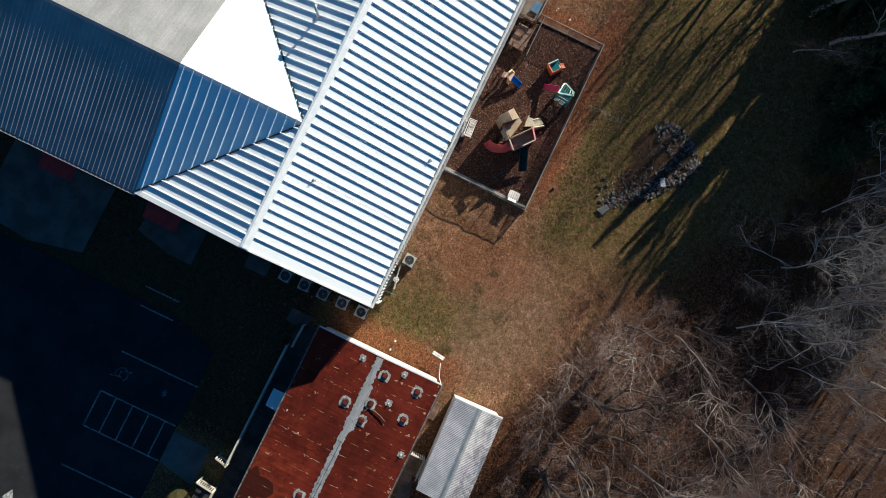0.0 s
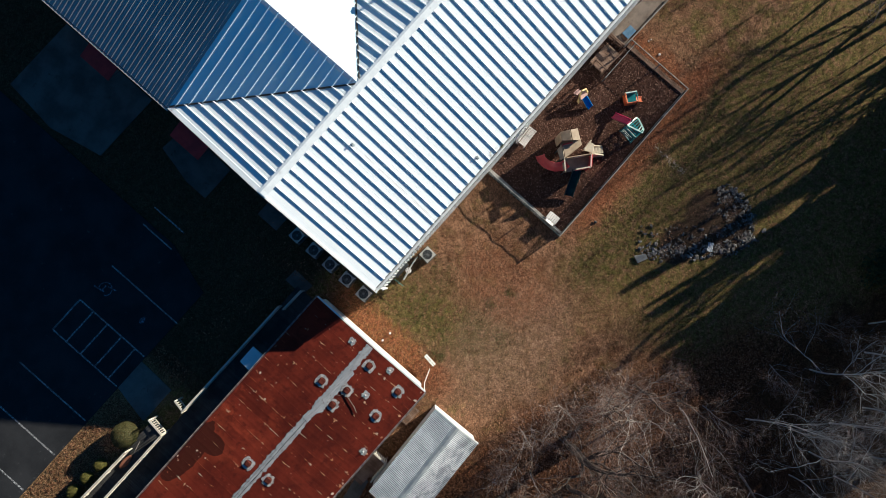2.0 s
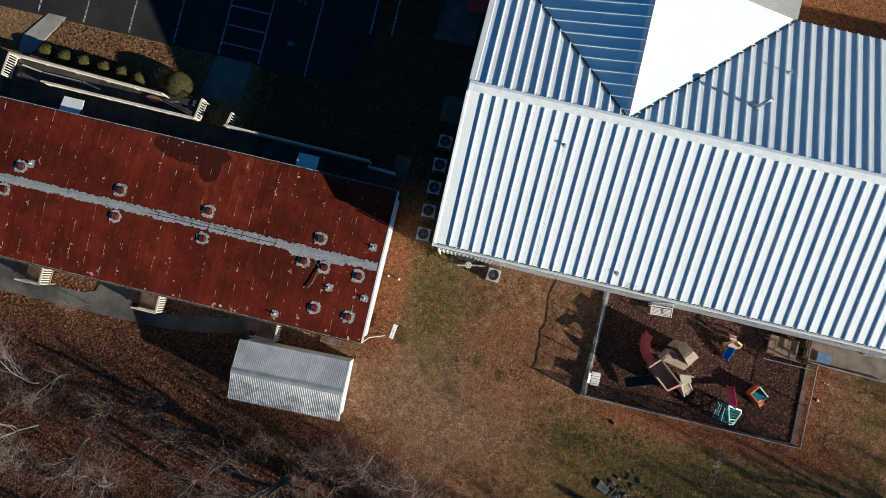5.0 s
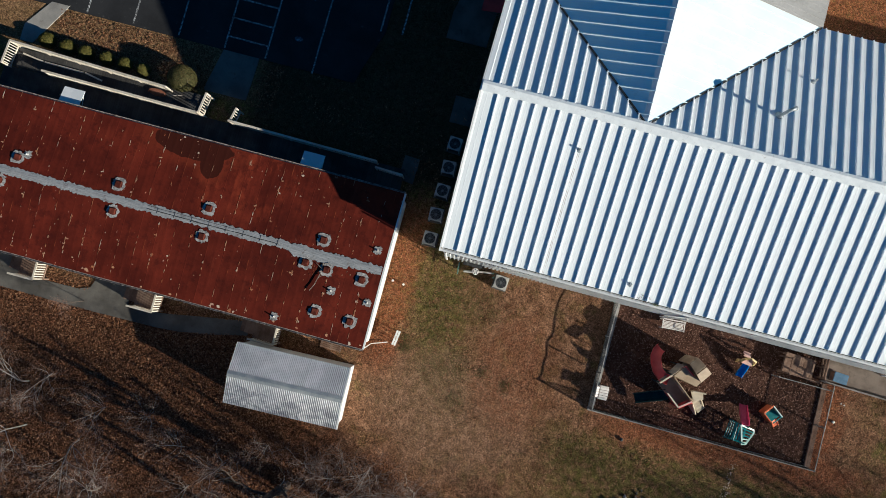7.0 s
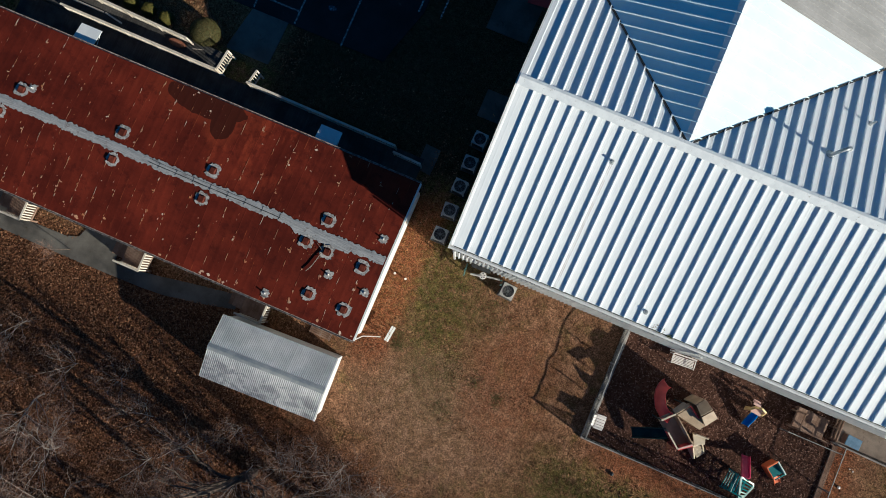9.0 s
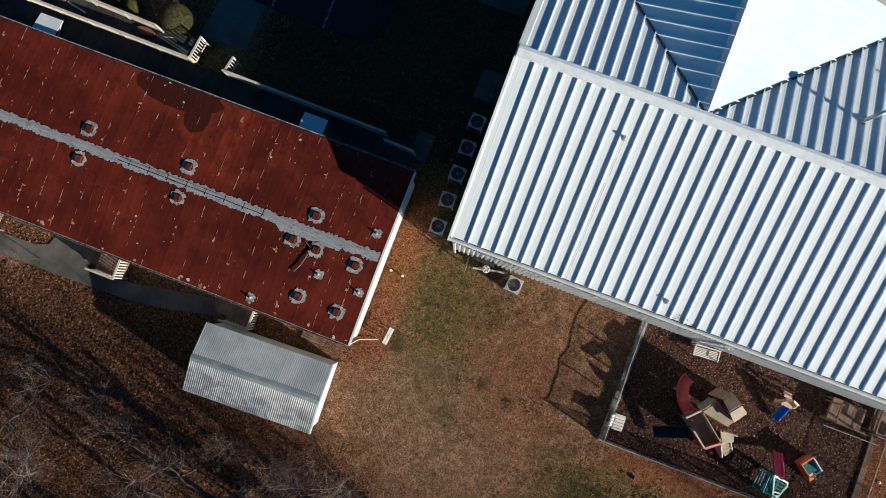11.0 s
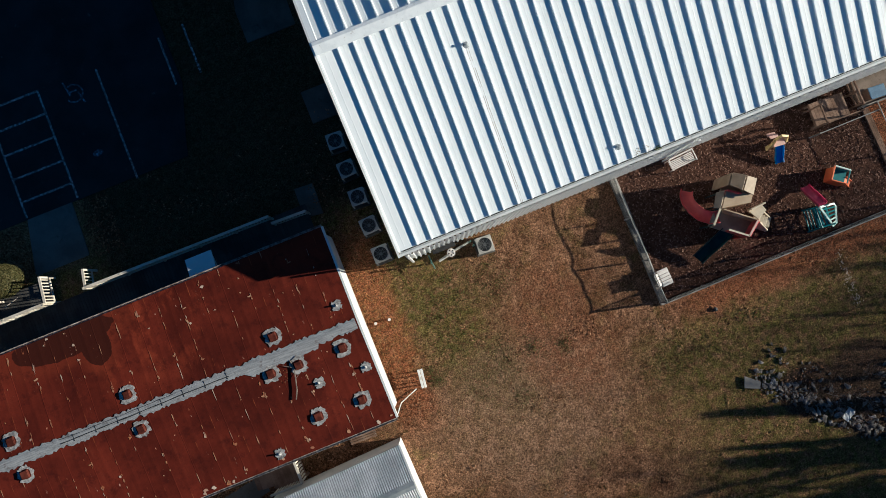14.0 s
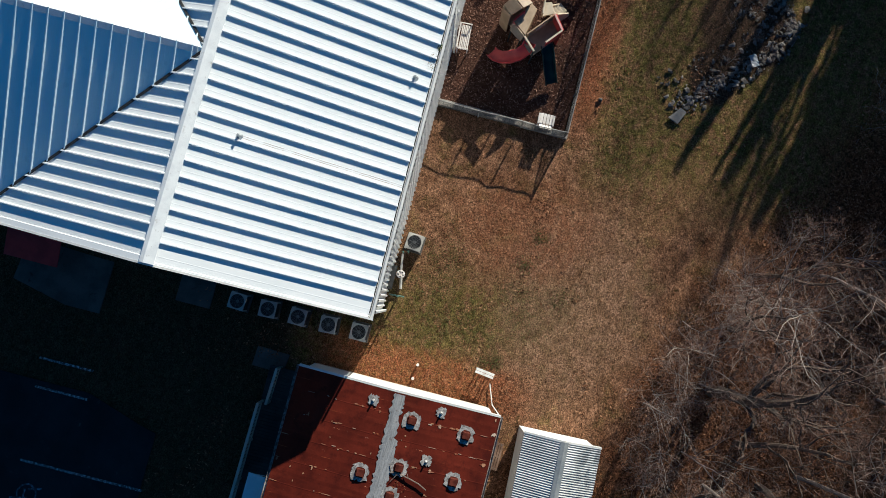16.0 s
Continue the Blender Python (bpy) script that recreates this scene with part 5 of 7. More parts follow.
shed.matrix_world = pose(-6.29, -9.07, 0, 0, 0, 2.2)

# ---- small things on the lawn ----
rack = thing("low_bench", -1.36, -5.25, 0, -97, "low white plank bench on thin legs", "bench")
for i in range(2):
    part("slat", block((0, -0.065 + 0.13 * i, 0.46), (0.86, 0.11, 0.03), (0, 0, 0), 0.005), "white_metal", rack)
for px in (-0.3, -0.12, 0.18, 0.34):
    part("leg", block((px, 0, 0.22), (0.035, 0.2, 0.45)), "steel", rack)
for vx, vy in ((-1.77, -2.23), (-2.42, -2.17)):
    t = thing("cleanout_cap", vx, vy, -0.02, 0, "white round plastic drain cap in the clay", "drain cap", "drain caps")
    part("pipe", pole((0, 0, 0), (0, 0, 0.2), 0.055, 14), "white_plastic", t)
    part("lid", pole((0, 0, 0.2), (0, 0, 0.23), 0.068, 14), "white_plastic", t)


# ---- play yard ----
PX0, PX1, PY0, PY1 = 10.3, 22.55, -6.2, 0.05
yard = part("ground_mulch", slab([(PX0, PY0), (PX1, PY0), (PX1, PY1), (PX0, PY1)], -0.08, 0.03), "mulch")
tagged(yard, "dark brown wood mulch of the play yard", "mulch", "", "structure")


def timber(x0, y0, x1, y1, w, h, mat, label):
    ln = math.hypot(x1 - x0, y1 - y0)
    t = thing("border_timber", (x0 + x1) / 2, (y0 + y1) / 2, 0, math.degrees(math.atan2(y1 - y0, x1 - x0)), label, "timber", "play yard border")
    count = max(1, round(ln / 2.45))
    seg = ln / count
    for i in range(count):
        part("timber", block((-ln / 2 + seg * (i + 0.5), 0, h / 2 - 0.02), (seg - 0.015, w, h), (0, 0, random.uniform(-0.4, 0.4)), 0.012), mat, t)
    return t


random.seed(21)
timber(10.09, PY0 - 0.08, 22.6, PY0 - 0.05, 0.15, 0.15, "grey_wood", "weathered grey landscape timbers edging the mulch")
timber(10.28, -0.02, 10.24, PY0 + 0.02, 0.30, 0.24, "grey_wood", "wide weathered grey timbers holding the mulch")
timber(22.6, PY0, 22.55, -1.45, 0.3, 0.14, "brown_wood", "brown planks edging the mulch")


def chain_fence(x0, y0, x1, y1, label, posts, h=1.07, slack=0.0):
    ln = math.hypot(x1 - x0, y1 - y0)
    t = thing("chain_fence", x0, y0, 0, math.degrees(math.atan2(y1 - y0, x1 - x0)), label, "fence", "play yard fence")
    if slack:
        line = []
        for k in range(49):
            u = ln * k / 48
            sag = math.sin(math.pi * ((u * (posts - 1) / ln) % 1.0))
            line.append((u, 0.25 * slack * math.sin(u * 2.3), h - slack * sag + 0.3 * slack * math.sin(u * 5.1)))
        part("top_rail", sweep(line, [(0.024 * math.cos(k * math.pi / 3), 0.024 * math.sin(k * math.pi / 3)) for k in range(6)]), "steel", t, "bent top rail", True)
    else:
        part("top_rail", pole((0, 0, h), (ln, 0, h), 0.023, 8), "steel", t)
    for i in range(posts):
        part("post", pole((ln * i / (posts - 1), 0, -0.05), (ln * i / (posts - 1), 0, h + 0.03), 0.034, 8), "steel", t)
    verts, faces = [], []
    step, r = 0.085, 0.0035

    def wire(ax, az, bx, bz):
        b = len(verts)
        d = Vector((bx - ax, 0, bz - az)).normalized()
        s = Vector((-d.z, 0, d.x)) * r
        for q in ((ax, az), (bx, bz)):
            for o in (Vector((0, r, 0)), s * 0.9 + Vector((0, -r * 0.5, 0)), s * -0.9 + Vector((0, -r * 0.5, 0))):
                verts.append((q[0] + o.x, o.y, q[1] + o.z))
        for j in range(3):
            faces.append((b + j, b + (j + 1) % 3, b + 3 + (j + 1) % 3, b + 3 + j))

    i = -int(h / step)
    while i * step < ln:
        x = i * step
        a = max(0.0, -x)
        b = min(h, ln - x)
        if b > a:
            wire(x + a, a, x + b, b)
            wire(x + a, h - a, x + b, h - b)
        i += 1
    raw("wire_mesh", verts, faces, "mesh_steel", t, "dull chain-link mesh")
    return t


chain_fence(10.08, 0.0, 10.12, -6.18, "galvanised chain-link fence across the lawn", 4, 1.05, 0.055)
chain_fence(10.12, -6.2, 22.55, -6.2, "galvanised chain-link fence along the play yard", 7)
chain_fence(22.55, -6.2, 22.55, -1.4, "galvanised chain-link fence at the end of the yard", 3)
chain_fence(19.6, -1.75, 22.5, -1.75, "short chain-link fence by the wooden landing", 2, 1.0)


# ---- play equipment ----
def tower_play():
    bx, by = 14.2, -3.5
    t = thing("climbing_playset", bx, by, 0.03, 0, "tan plastic climbing playset with red curved slide", "playset")
    P = lambda name, pts, th, mat, lab="": plate(name, [(x - bx, y - by, z) for x, y, z in pts], th, mat, t, lab, 0.012)
    # main tower: four corners, tall side walls and an inner floor
    a, b, c, d = (13.12, -3.73), (14.38, -4.74), (15.01, -4.25), (13.67, -3.16)
    top, floor_ = 1.78, 1.05
    mid = lambda p, q, f: (p[0] + (q[0] - p[0]) * f, p[1] + (q[1] - p[1]) * f)
    P("platform", [(*a, floor_), (*b, floor_), (*c, floor_), (*d, floor_)], 0.06, "p_tan")
    P("side_panel", [(*mid(a, b, 0.42), top - 0.4), (*b, top - 0.4), (*b, top), (*mid(a, b, 0.42), top)], 0.06, "p_red", "red guard panel")
    P("side_panel", [(*c, 0.0), (*mid(c, d, 0.9), 0.0), (*mid(c, d, 0.9), top - 0.08), (*c, top - 0.08)], 0.07, "p_tan")
    P("end_panel", [(*b, 0.0), (*c, 0.0), (*c, top), (*b, top)], 0.08, "p_red", "red end panel")
    for p, q, mat in ((b, c, "p_pale"), (mid(a, b, 0.42), b, "p_cream"), (a, d, "p_cream")):
        bm = sweep([(p[0] - bx, p[1] - by, top), (q[0] - bx, q[1] - by, top)], [(-0.04, -0.03), (0.04, -0.03), (0.04, 0.03), (-0.04, 0.03)])
        part("rim", bm, mat, t)
    P("arch_panel", [(*a, top - 0.22), (*d, top - 0.22), (*d, top), (*a, top)], 0.05, "p_tan")
    # posts a and d go dark teal, west-side shade put into their colour
    for p, mat in ((a, "p_navy"), (b, "p_tan"), (c, "p_tan"), (d, "p_navy")):
        part("post", block((p[0] - bx + 0.05, p[1] - by, top / 2 - 0.03), (0.06, 0.06, top - 0.06), (0, 0, 42), 0.012), mat, t)
    part("window_bar", tube(bmesh.new(), (mid(c, d, 0.3)[0] - bx, mid(c, d, 0.3)[1] - by, 1.5), (mid(c, d, 0.6)[0] - bx, mid(c, d, 0.6)[1] - by, 1.5), 0.04, 6), "p_cream", t)
    # second tower under two folded canopies
    P("roof_panel", [(14.39, -2.36, 1.92), (14.74, -1.90, 1.92), (15.18, -2.23, 2.06), (14.76, -2.76, 2.06)], 0.06, "p_tan", "tan canopy slab")
    P("roof_panel", [(14.78, -2.78, 2.05), (15.20, -2.25, 2.05), (15.60, -2.52, 1.92), (15.16, -3.14, 1.92)], 0.06, "p_tan", "tan canopy slab")
    P("roof_panel", [(13.50, -3.05, 1.52), (13.88, -2.45, 1.52), (14.24, -2.50, 1.66), (13.74, -3.16, 1.66)], 0.06, "p_tan", "tan canopy slab")
    P("roof_panel", [(13.76, -3.18, 1.65), (14.26, -2.52, 1.65), (15.34, -3.10, 1.58), (15.08, -3.42, 1.58)], 0.06, "p_tan", "tan canopy slab")
    P("guard_panel", [(14.28, -2.50, 1.0), (14.80, -2.86, 1.0), (14.80, -2.86, 1.86), (14.28, -2.50, 1.86)], 0.06, "p_red", "red guard panel")
    for p, q, z1 in (((14.72, -1.96), (14.42, -2.36), 1.9), ((15.54, -2.56), (15.16, -3.08), 1.9), ((14.74, -1.96), (15.54, -2.54), 1.9),
                     ((14.2, -3.2), (15.12, -3.36), 1.5)):
        P("wall_panel", [(*p, 0.0), (*q, 0.0), (*q, z1), (*p, z1)], 0.07, "p_tan")
    for px, py, pz in ((14.72, -1.96, 1.88), (15.54, -2.54, 1.88), (13.58, -3.02, 1.48), (15.12, -3.36, 1.56), (13.9, -2.52, 1.48)):
        # west posts are slimmer, and dark teal in place of shade
        slim = px < 14
        part("post", block((px - bx + 0.06 * slim, py - by, pz / 2), (0.06, 0.06, pz) if slim else (0.11, 0.11, pz), (0, 0, 30), 0.012), "p_navy" if slim else "p_tan", t)
    P("platform", [(13.95, -2.95, 0.8), (15.0, -3.3, 0.8), (15.35, -2.6, 0.8), (14.6, -2.15, 0.8)], 0.06, "p_tan")
    # red curved slide: a trough bent round
    path = [(13.74, -3.50, 1.14), (13.40, -3.43, 1.03), (13.11, -3.16, 0.85), (12.97, -2.80, 0.64), (12.93, -2.42, 0.46), (13.0, -2.12, 0.32), (13.15, -1.90, 0.24)]
    trough = [(-0.29, 0.17), (-0.26, 0.19), (-0.21, 0.02), (0.21, 0.02), (0.26, 0.19), (0.29, 0.17), (0.26, -0.03), (-0.26, -0.03)]
    fine = []
    for p, q in zip(path, path[1:]):
        for k in range(3):
            w = Vector(p).lerp(Vector(q), k / 3)
            fine.append((w.x - bx, w.y - by, w.z))
    fine.append((path[-1][0] - bx, path[-1][1] - by, path[-1][2]))
    part("slide", sweep(fine, trough), "p_red", t, "red curved slide", True)
    part("slide", sweep([(x - bx, y - by, z) for x, y, z in ((13.85, -4.24, 1.06), (13.45, -4.46, 0.86), (12.85, -4.75, 0.46), (12.44, -4.98, 0.2))], trough), "p_navy", t, "dark teal straight slide")
    # cream stair
    for k in range(4):
        part("step", block((15.42 - bx + 0.21 * k, -4.20 - by - 0.13 * k, 0.86 - 0.2 * k), (0.3, 0.5, 0.1), (0, 0, -38), 0.02), "p_cream", t, "cream step")
    P("side_panel", [(15.31, -4.38, 0.0), (15.98, -4.98, 0.0), (15.94, -4.94, 0.35), (15.31, -4.38, 1.3)], 0.07, "p_cream", "cream stair cheek")
    P("side_panel", [(15.58, -3.88, 0.0), (16.31, -4.46, 0.0), (16.26, -4.42, 0.35), (15.58, -3.88, 1.3)], 0.07, "p_cream", "cream stair cheek")
    P("deck_panel", [(14.98, -3.72, 1.22), (15.66, -3.68, 1.22), (15.76, -4.02, 1.22), (15.26, -4.26, 1.22)], 0.08, "p_cream", "cream deck piece")
    P("back_panel", [(15.00, -3.68, 1.2), (15.72, -3.64, 1.2), (15.72, -3.64, 1.62), (15.00, -3.68, 1.62)], 0.07, "p_cream", "cream arched panel")
    return t


tower_play()


def ladder_slide():
    t = thing("slide_climber", 18.3, -5.0, 0.03, -8, "teal climber with magenta slide and pale ladder", "playset")
    P = lambda name, pts, th, mat, lab="": plate(name, pts, th, mat, t, lab, 0.01)
    trough = [(-0.23, 0.13), (-0.2, 0.15), (-0.17, 0.02), (0.17, 0.02), (0.2, 0.15), (0.23, 0.13), (0.21, -0.03), (-0.21, -0.03)]
    part("slide", sweep([(0.1, 0.22, 0.86), (0.02, 0.55, 0.66), (-0.08, 0.95, 0.36), (-0.13, 1.22, 0.22)], trough), "p_pink", t, "magenta slide")
    for k in range(5):
        z = 0.12 + 0.2 * k
        part("bar", tube(bmesh.new(), (-0.42 + 0.12 * z, 0.18, z), (-0.42 + 0.2 * z, -0.85 + 0.1 * z, z), 0.032, 6), "p_teal", t)
        part("bar", tube(bmesh.new(), (-0.40 + 0.2 * z, -0.83 + 0.1 * z, z), (0.42 - 0.06 * z, -0.79 + 0.07 * z, z), 0.032, 6), "p_teal", t)
    for k in range(4):
        part("slat", block((-0.26 + 0.17 * k, -0.26, 0.8), (0.1, 0.9, 0.04), (0, 0, 4), 0.01), "p_teal", t)
    for p, q in (((-0.42, 0.18), (-0.30, 0.18)), ((-0.42, -0.85), (-0.22, -0.75)), ((0.42, -0.78), (0.36, -0.72)), ((0.30, 0.2), (0.28, 0.18))):
        part("leg", tube(bmesh.new(), (*p, 0.0), (*q, 0.96), 0.04, 8), "p_teal", t)
    # slanted ladder face with holes between the rungs
    bm = sweep([(-0.15, 0.16, 1.0), (0.78, 0.16, 0.55), (0.86, 0.0, 0.5), (0.62, -0.72, 0.62), (0.35, -0.82, 0.8), (-0.15, 0.16, 1.02)], [(-0.04, -0.03), (0.04, -0.03), (0.04, 0.03), (-0.04, 0.03)])
    part("ladder_frame", bm, "p_mint", t, "pale mint ladder rim")
    for i in range(5):
        f = (i + 0.7) / 5.2
        a = Vector((-0.12, 0.14, 1.0)).lerp(Vector((0.40, -0.80, 0.78)), f)
        b = Vector((0.80, 0.12, 0.54)).lerp(Vector((0.60, -0.70, 0.62)), f)
        part("rung", tube(bmesh.new(), a, b, 0.035, 6), "p_teal" if i < 3 else "p_mint", t)
    return t


ladder_slide()


def cube_climber():
    t = thing("activity_cube", 19.85, -3.85, 0.03, -38, "orange and teal plastic activity cube with slide", "playset")
    P = lambda name, pts, th, mat, lab="": plate(name, pts, th, mat, t, lab, 0.01)
    P("side_panel", [(-0.4, -0.35, 0), (0.4, -0.35, 0), (0.4, -0.35, 0.85), (-0.4, -0.35, 0.85)], 0.06, "p_orange")
    P("side_panel", [(-0.4, 0.35, 0), (0.4, 0.35, 0), (0.4, 0.35, 0.85), (-0.4, 0.35, 0.85)], 0.06, "p_teal", "teal side panel")
    P("end_panel", [(-0.42, -0.35, 0), (-0.42, 0.35, 0), (-0.42, 0.35, 0.85), (-0.42, -0.35, 0.85)], 0.06, "p_orange")
    P("platform", [(-0.4, -0.3, 0.5), (0.4, -0.3, 0.5), (0.4, 0.3, 0.5), (-0.4, 0.3, 0.5)], 0.05, "p_teal", "teal floor")
    part("rim", block((0, 0.36, 0.87), (0.9, 0.09, 0.06), (0, 0, 0), 0.02), "p_mint", t, "pale mint rim")
    part("rim", block((0.4, 0.0, 0.87), (0.07, 0.72, 0.06), (0, 0, 0), 0.02), "p_teal", t, "teal rim")
    part("rim", block((-0.42, 0.0, 0.87), (0.09, 0.8, 0.06), (0, 0, 0), 0.02), "p_orange", t)
    trough = [(-0.2, 0.1), (-0.17, 0.11), (-0.15, 0.02), (0.15, 0.02), (0.17, 0.11), (0.2, 0.1), (0.18, -0.03), (-0.18, -0.03)]
    part("slide", sweep([(0.38, -0.12, 0.52), (0.62, -0.14, 0.36), (0.88, -0.16, 0.16)], trough), "p_orange", t, "orange slide")
    return t


cube_climber().scale = (0.88, 0.88, 0.85)


def toddler_slide():
    t = thing("toddler_slide", 17.82, -1.65, 0.03, -6, "small blue toddler slide with faded yellow arch", "playset")
    trough = [(-0.2, 0.12), (-0.17, 0.13), (-0.15, 0.02), (0.15, 0.02), (0.17, 0.13), (0.2, 0.12), (0.18, -0.03), (-0.18, -0.03)]
    part("slide", sweep([(0, 0.1, 0.56), (0, -0.15, 0.42), (0, -0.45, 0.2), (0, -0.65, 0.13)], trough), "p_blue", t, "blue slide")
    arch = [(-0.3, 0.15, 0.0), (-0.3, 0.2, 0.55), (-0.18, 0.38, 0.78), (0.08, 0.48, 0.86), (0.34, 0.42, 0.8), (0.4, 0.25, 0.5), (0.4, 0.2, 0.0)]
    part("arch", sweep(arch, [(-0.05, -0.1), (0.05, -0.1), (0.05, 0.1), (-0.05, 0.1)]), "p_yellow", t)
    plate("deck", [(-0.26, 0.08, 0.56), (0.3, 0.08, 0.56), (0.3, 0.45, 0.56), (-0.26, 0.36, 0.56)], 0.06, "p_pale", t, "faded pink deck", 0.01)
    for i in range(2):
        part("step", block((0.02, 0.58 + 0.14 * i, 0.36 - 0.18 * i), (0.4, 0.16, 0.06), (0, 0, 0), 0.015), "p_pale", t)
    return t


toddler_slide()


def slat_bench():
    t = thing("garden_bench", 13.46, -0.52, 0.03, 4, "white slatted garden bench on the mulch", "bench")
    for i in range(6):
        part("slat", block((0, -0.2 + 0.075 * i, 0.43), (1.18, 0.055, 0.02), (0, 0, 0), 0.004), "white_plastic", t)
    for i in range(3):
        part("back_slat", block((0, 0.27 + 0.02 * i, 0.52 + 0.12 * i), (1.22, 0.025, 0.07), (0, 0, 0), 0.004), "white_plastic", t)
    for px in (-0.6, 0.6):
        part("armrest", block((px, 0.0, 0.62), (0.05, 0.52, 0.03), (0, 0, 0), 0.006), "white_plastic", t)
        for py in (-0.22, 0.26):
            part("leg", block((px, py, 0.31), (0.045, 0.045, 0.62)), "white_plastic", t)
    return t


slat_bench()


def deck_chair():
    t = thing("garden_chair", 10.62, -5.16, 0.03, 92, "pale pinkish-white slatted garden chair by the fence", "chair")
    for i in range(4):
        part("slat", block((-0.23 + 0.15 * i, -0.06, 0.40), (0.13, 0.5, 0.025), (6, 0, 0), 0.006), "white_plastic", t)
        part("back_slat", block((-0.23 + 0.15 * i, 0.31, 0.47), (0.13, 0.025, 0.42), (-48, 0, 0), 0.006), "white_plastic", t)
    for px in (-0.34, 0.34):
        part("armrest", block((px, -0.02, 0.46), (0.09, 0.5, 0.025), (0, 0, 0), 0.008), "white_plastic", t)
        part("leg", block((px, -0.22, 0.23), (0.04, 0.09, 0.46)), "white_plastic", t)
        part("leg", block((px, 0.2, 0.23), (0.04, 0.09, 0.46)), "white_plastic", t)
    return t


deck_chair()

# ---- wooden landing and ramp beyond the yard ----
stage = thing("wooden_landing", 20.7, -0.8, 0.0, -2, "weathered low wooden landing by the hall wall", "landing")
for i in range(11):
    part("board", block((-0.76 + 0.152 * i, -0.1, 0.55), (0.146, 1.15, 0.035), (0, 0, 0), 0.004), "brown_wood", stage)
part("frame", block((0, -0.1, 0.46), (1.66, 1.12, 0.14)), "brown_wood", stage)
for px in (-0.75, 0.75):
    for py in (-0.6, 0.4):
        part("leg", block((px, py, 0.2), (0.1, 0.1, 0.42)), "brown_wood", stage)
for px, py in ((-0.86, -0.66), (0.86, -0.66), (-0.86, 0.2)):
    part("rail_post", block((px, py, 0.8), (0.09, 0.09, 1.6), (0, 0, 0), 0.01), "brown_wood", stage)
part("rail", block((0, -0.66, 1.45), (1.8, 0.05, 0.09)), "brown_wood", stage)
part("rail", block((-0.86, -0.25, 1.45), (0.05, 0.9, 0.09)), "brown_wood", stage)
slope = thing("concrete_ramp", 25.7, -0.72, 0.0, 0, "worn brownish concrete ramp beside the hall", "ramp", "", "structure")
plate("surface", [(-3.4, -0.62, 0.30), (3.5, -0.85, 0.04), (3.5, 0.62, 0.04), (-3.4, 0.72, 0.30)], 0.05, "ramp_concrete", slope)
part("body", block((-1.2, 0.0, 0.06), (4.4, 1.2, 0.22)), "ramp_concrete", slope)
part("curb", block((-1.2, -0.68, 0.28), (4.6, 0.08, 0.36), (0, 0, -1.5), 0.01), "grey_wood", slope, "grey timber side board")
rail = thing("timber_screen", 21.95, -0.6, 0.0, 90, "brown timber posts and rails beside the landing", "railing")
for px in (-0.6, 0.0, 0.6):
    part("post", block((px, 0, 0.55), (0.1, 0.1, 1.1), (0, 0, 0), 0.008), "brown_wood", rail)
for pz in (0.5, 0.8, 1.06):
    part("rail", block((0, 0, pz), (1.35, 0.06, 0.1), (0, 0, 0), 0.006), "brown_wood", rail)
binbox = thing("storage_box", 22.9, -0.95, 0.25, -4, "blue-lidded storage box on the ramp", "box")
part("body", block((0, 0, 0.28), (0.72, 0.5, 0.56), (0, 0, 0), 0.02), "brown_wood", binbox)
part("lid", block((0, 0, 0.6), (0.78, 0.56, 0.06), (0, 0, 0), 0.02), "blue_bin", binbox, "faded blue lid")
for i, (sx_, sy_, sz_) in enumerate(((23.7, -2.3, 0.05), (23.9, -2.35, 0.05), (23.5, -3.4, 0.09), (12.35, -7.45, 0.12))):
    bm = bmesh.new()
    bmesh.ops.create_icosphere(bm, subdivisions=1, radius=sz_)
    for v in bm.verts:
        v.co *= 1 + 0.25 * noise.noise(v.co * 17 + Vector((i, 0, 0)))
        v.co.z *= 0.7
    st = part("stone", bm, "white_plastic" if i < 3 else "cable", None)
    st.matrix_world = pose(sx_, sy_, sz_ * 0.4)
    tagged(st, "small pale stone on the clay" if i < 3 else "small dark lump lying on the clay", "stone", "loose stones")

# ---- canopies on the hall's west side ----
for cy in (14.6, 21.9):
    t = thing("door_canopy", 0.1, cy, 2.5, 0, "dark red canopy over a side door of the hall", "canopy", "red canopies")
    plate("sheet", [(-1.5, -1.15, 0.0), (0, -1.15, 0.35), (0, 1.15, 0.35), (-1.5, 1.15, 0.0)], 0.04, "red_awning", t)
    for py in (-1.1, 1.1):
        part("bracket", tube(bmesh.new(), (-1.4, py, 0.02), (0.02, py, -0.5), 0.02, 6), "cable", t)

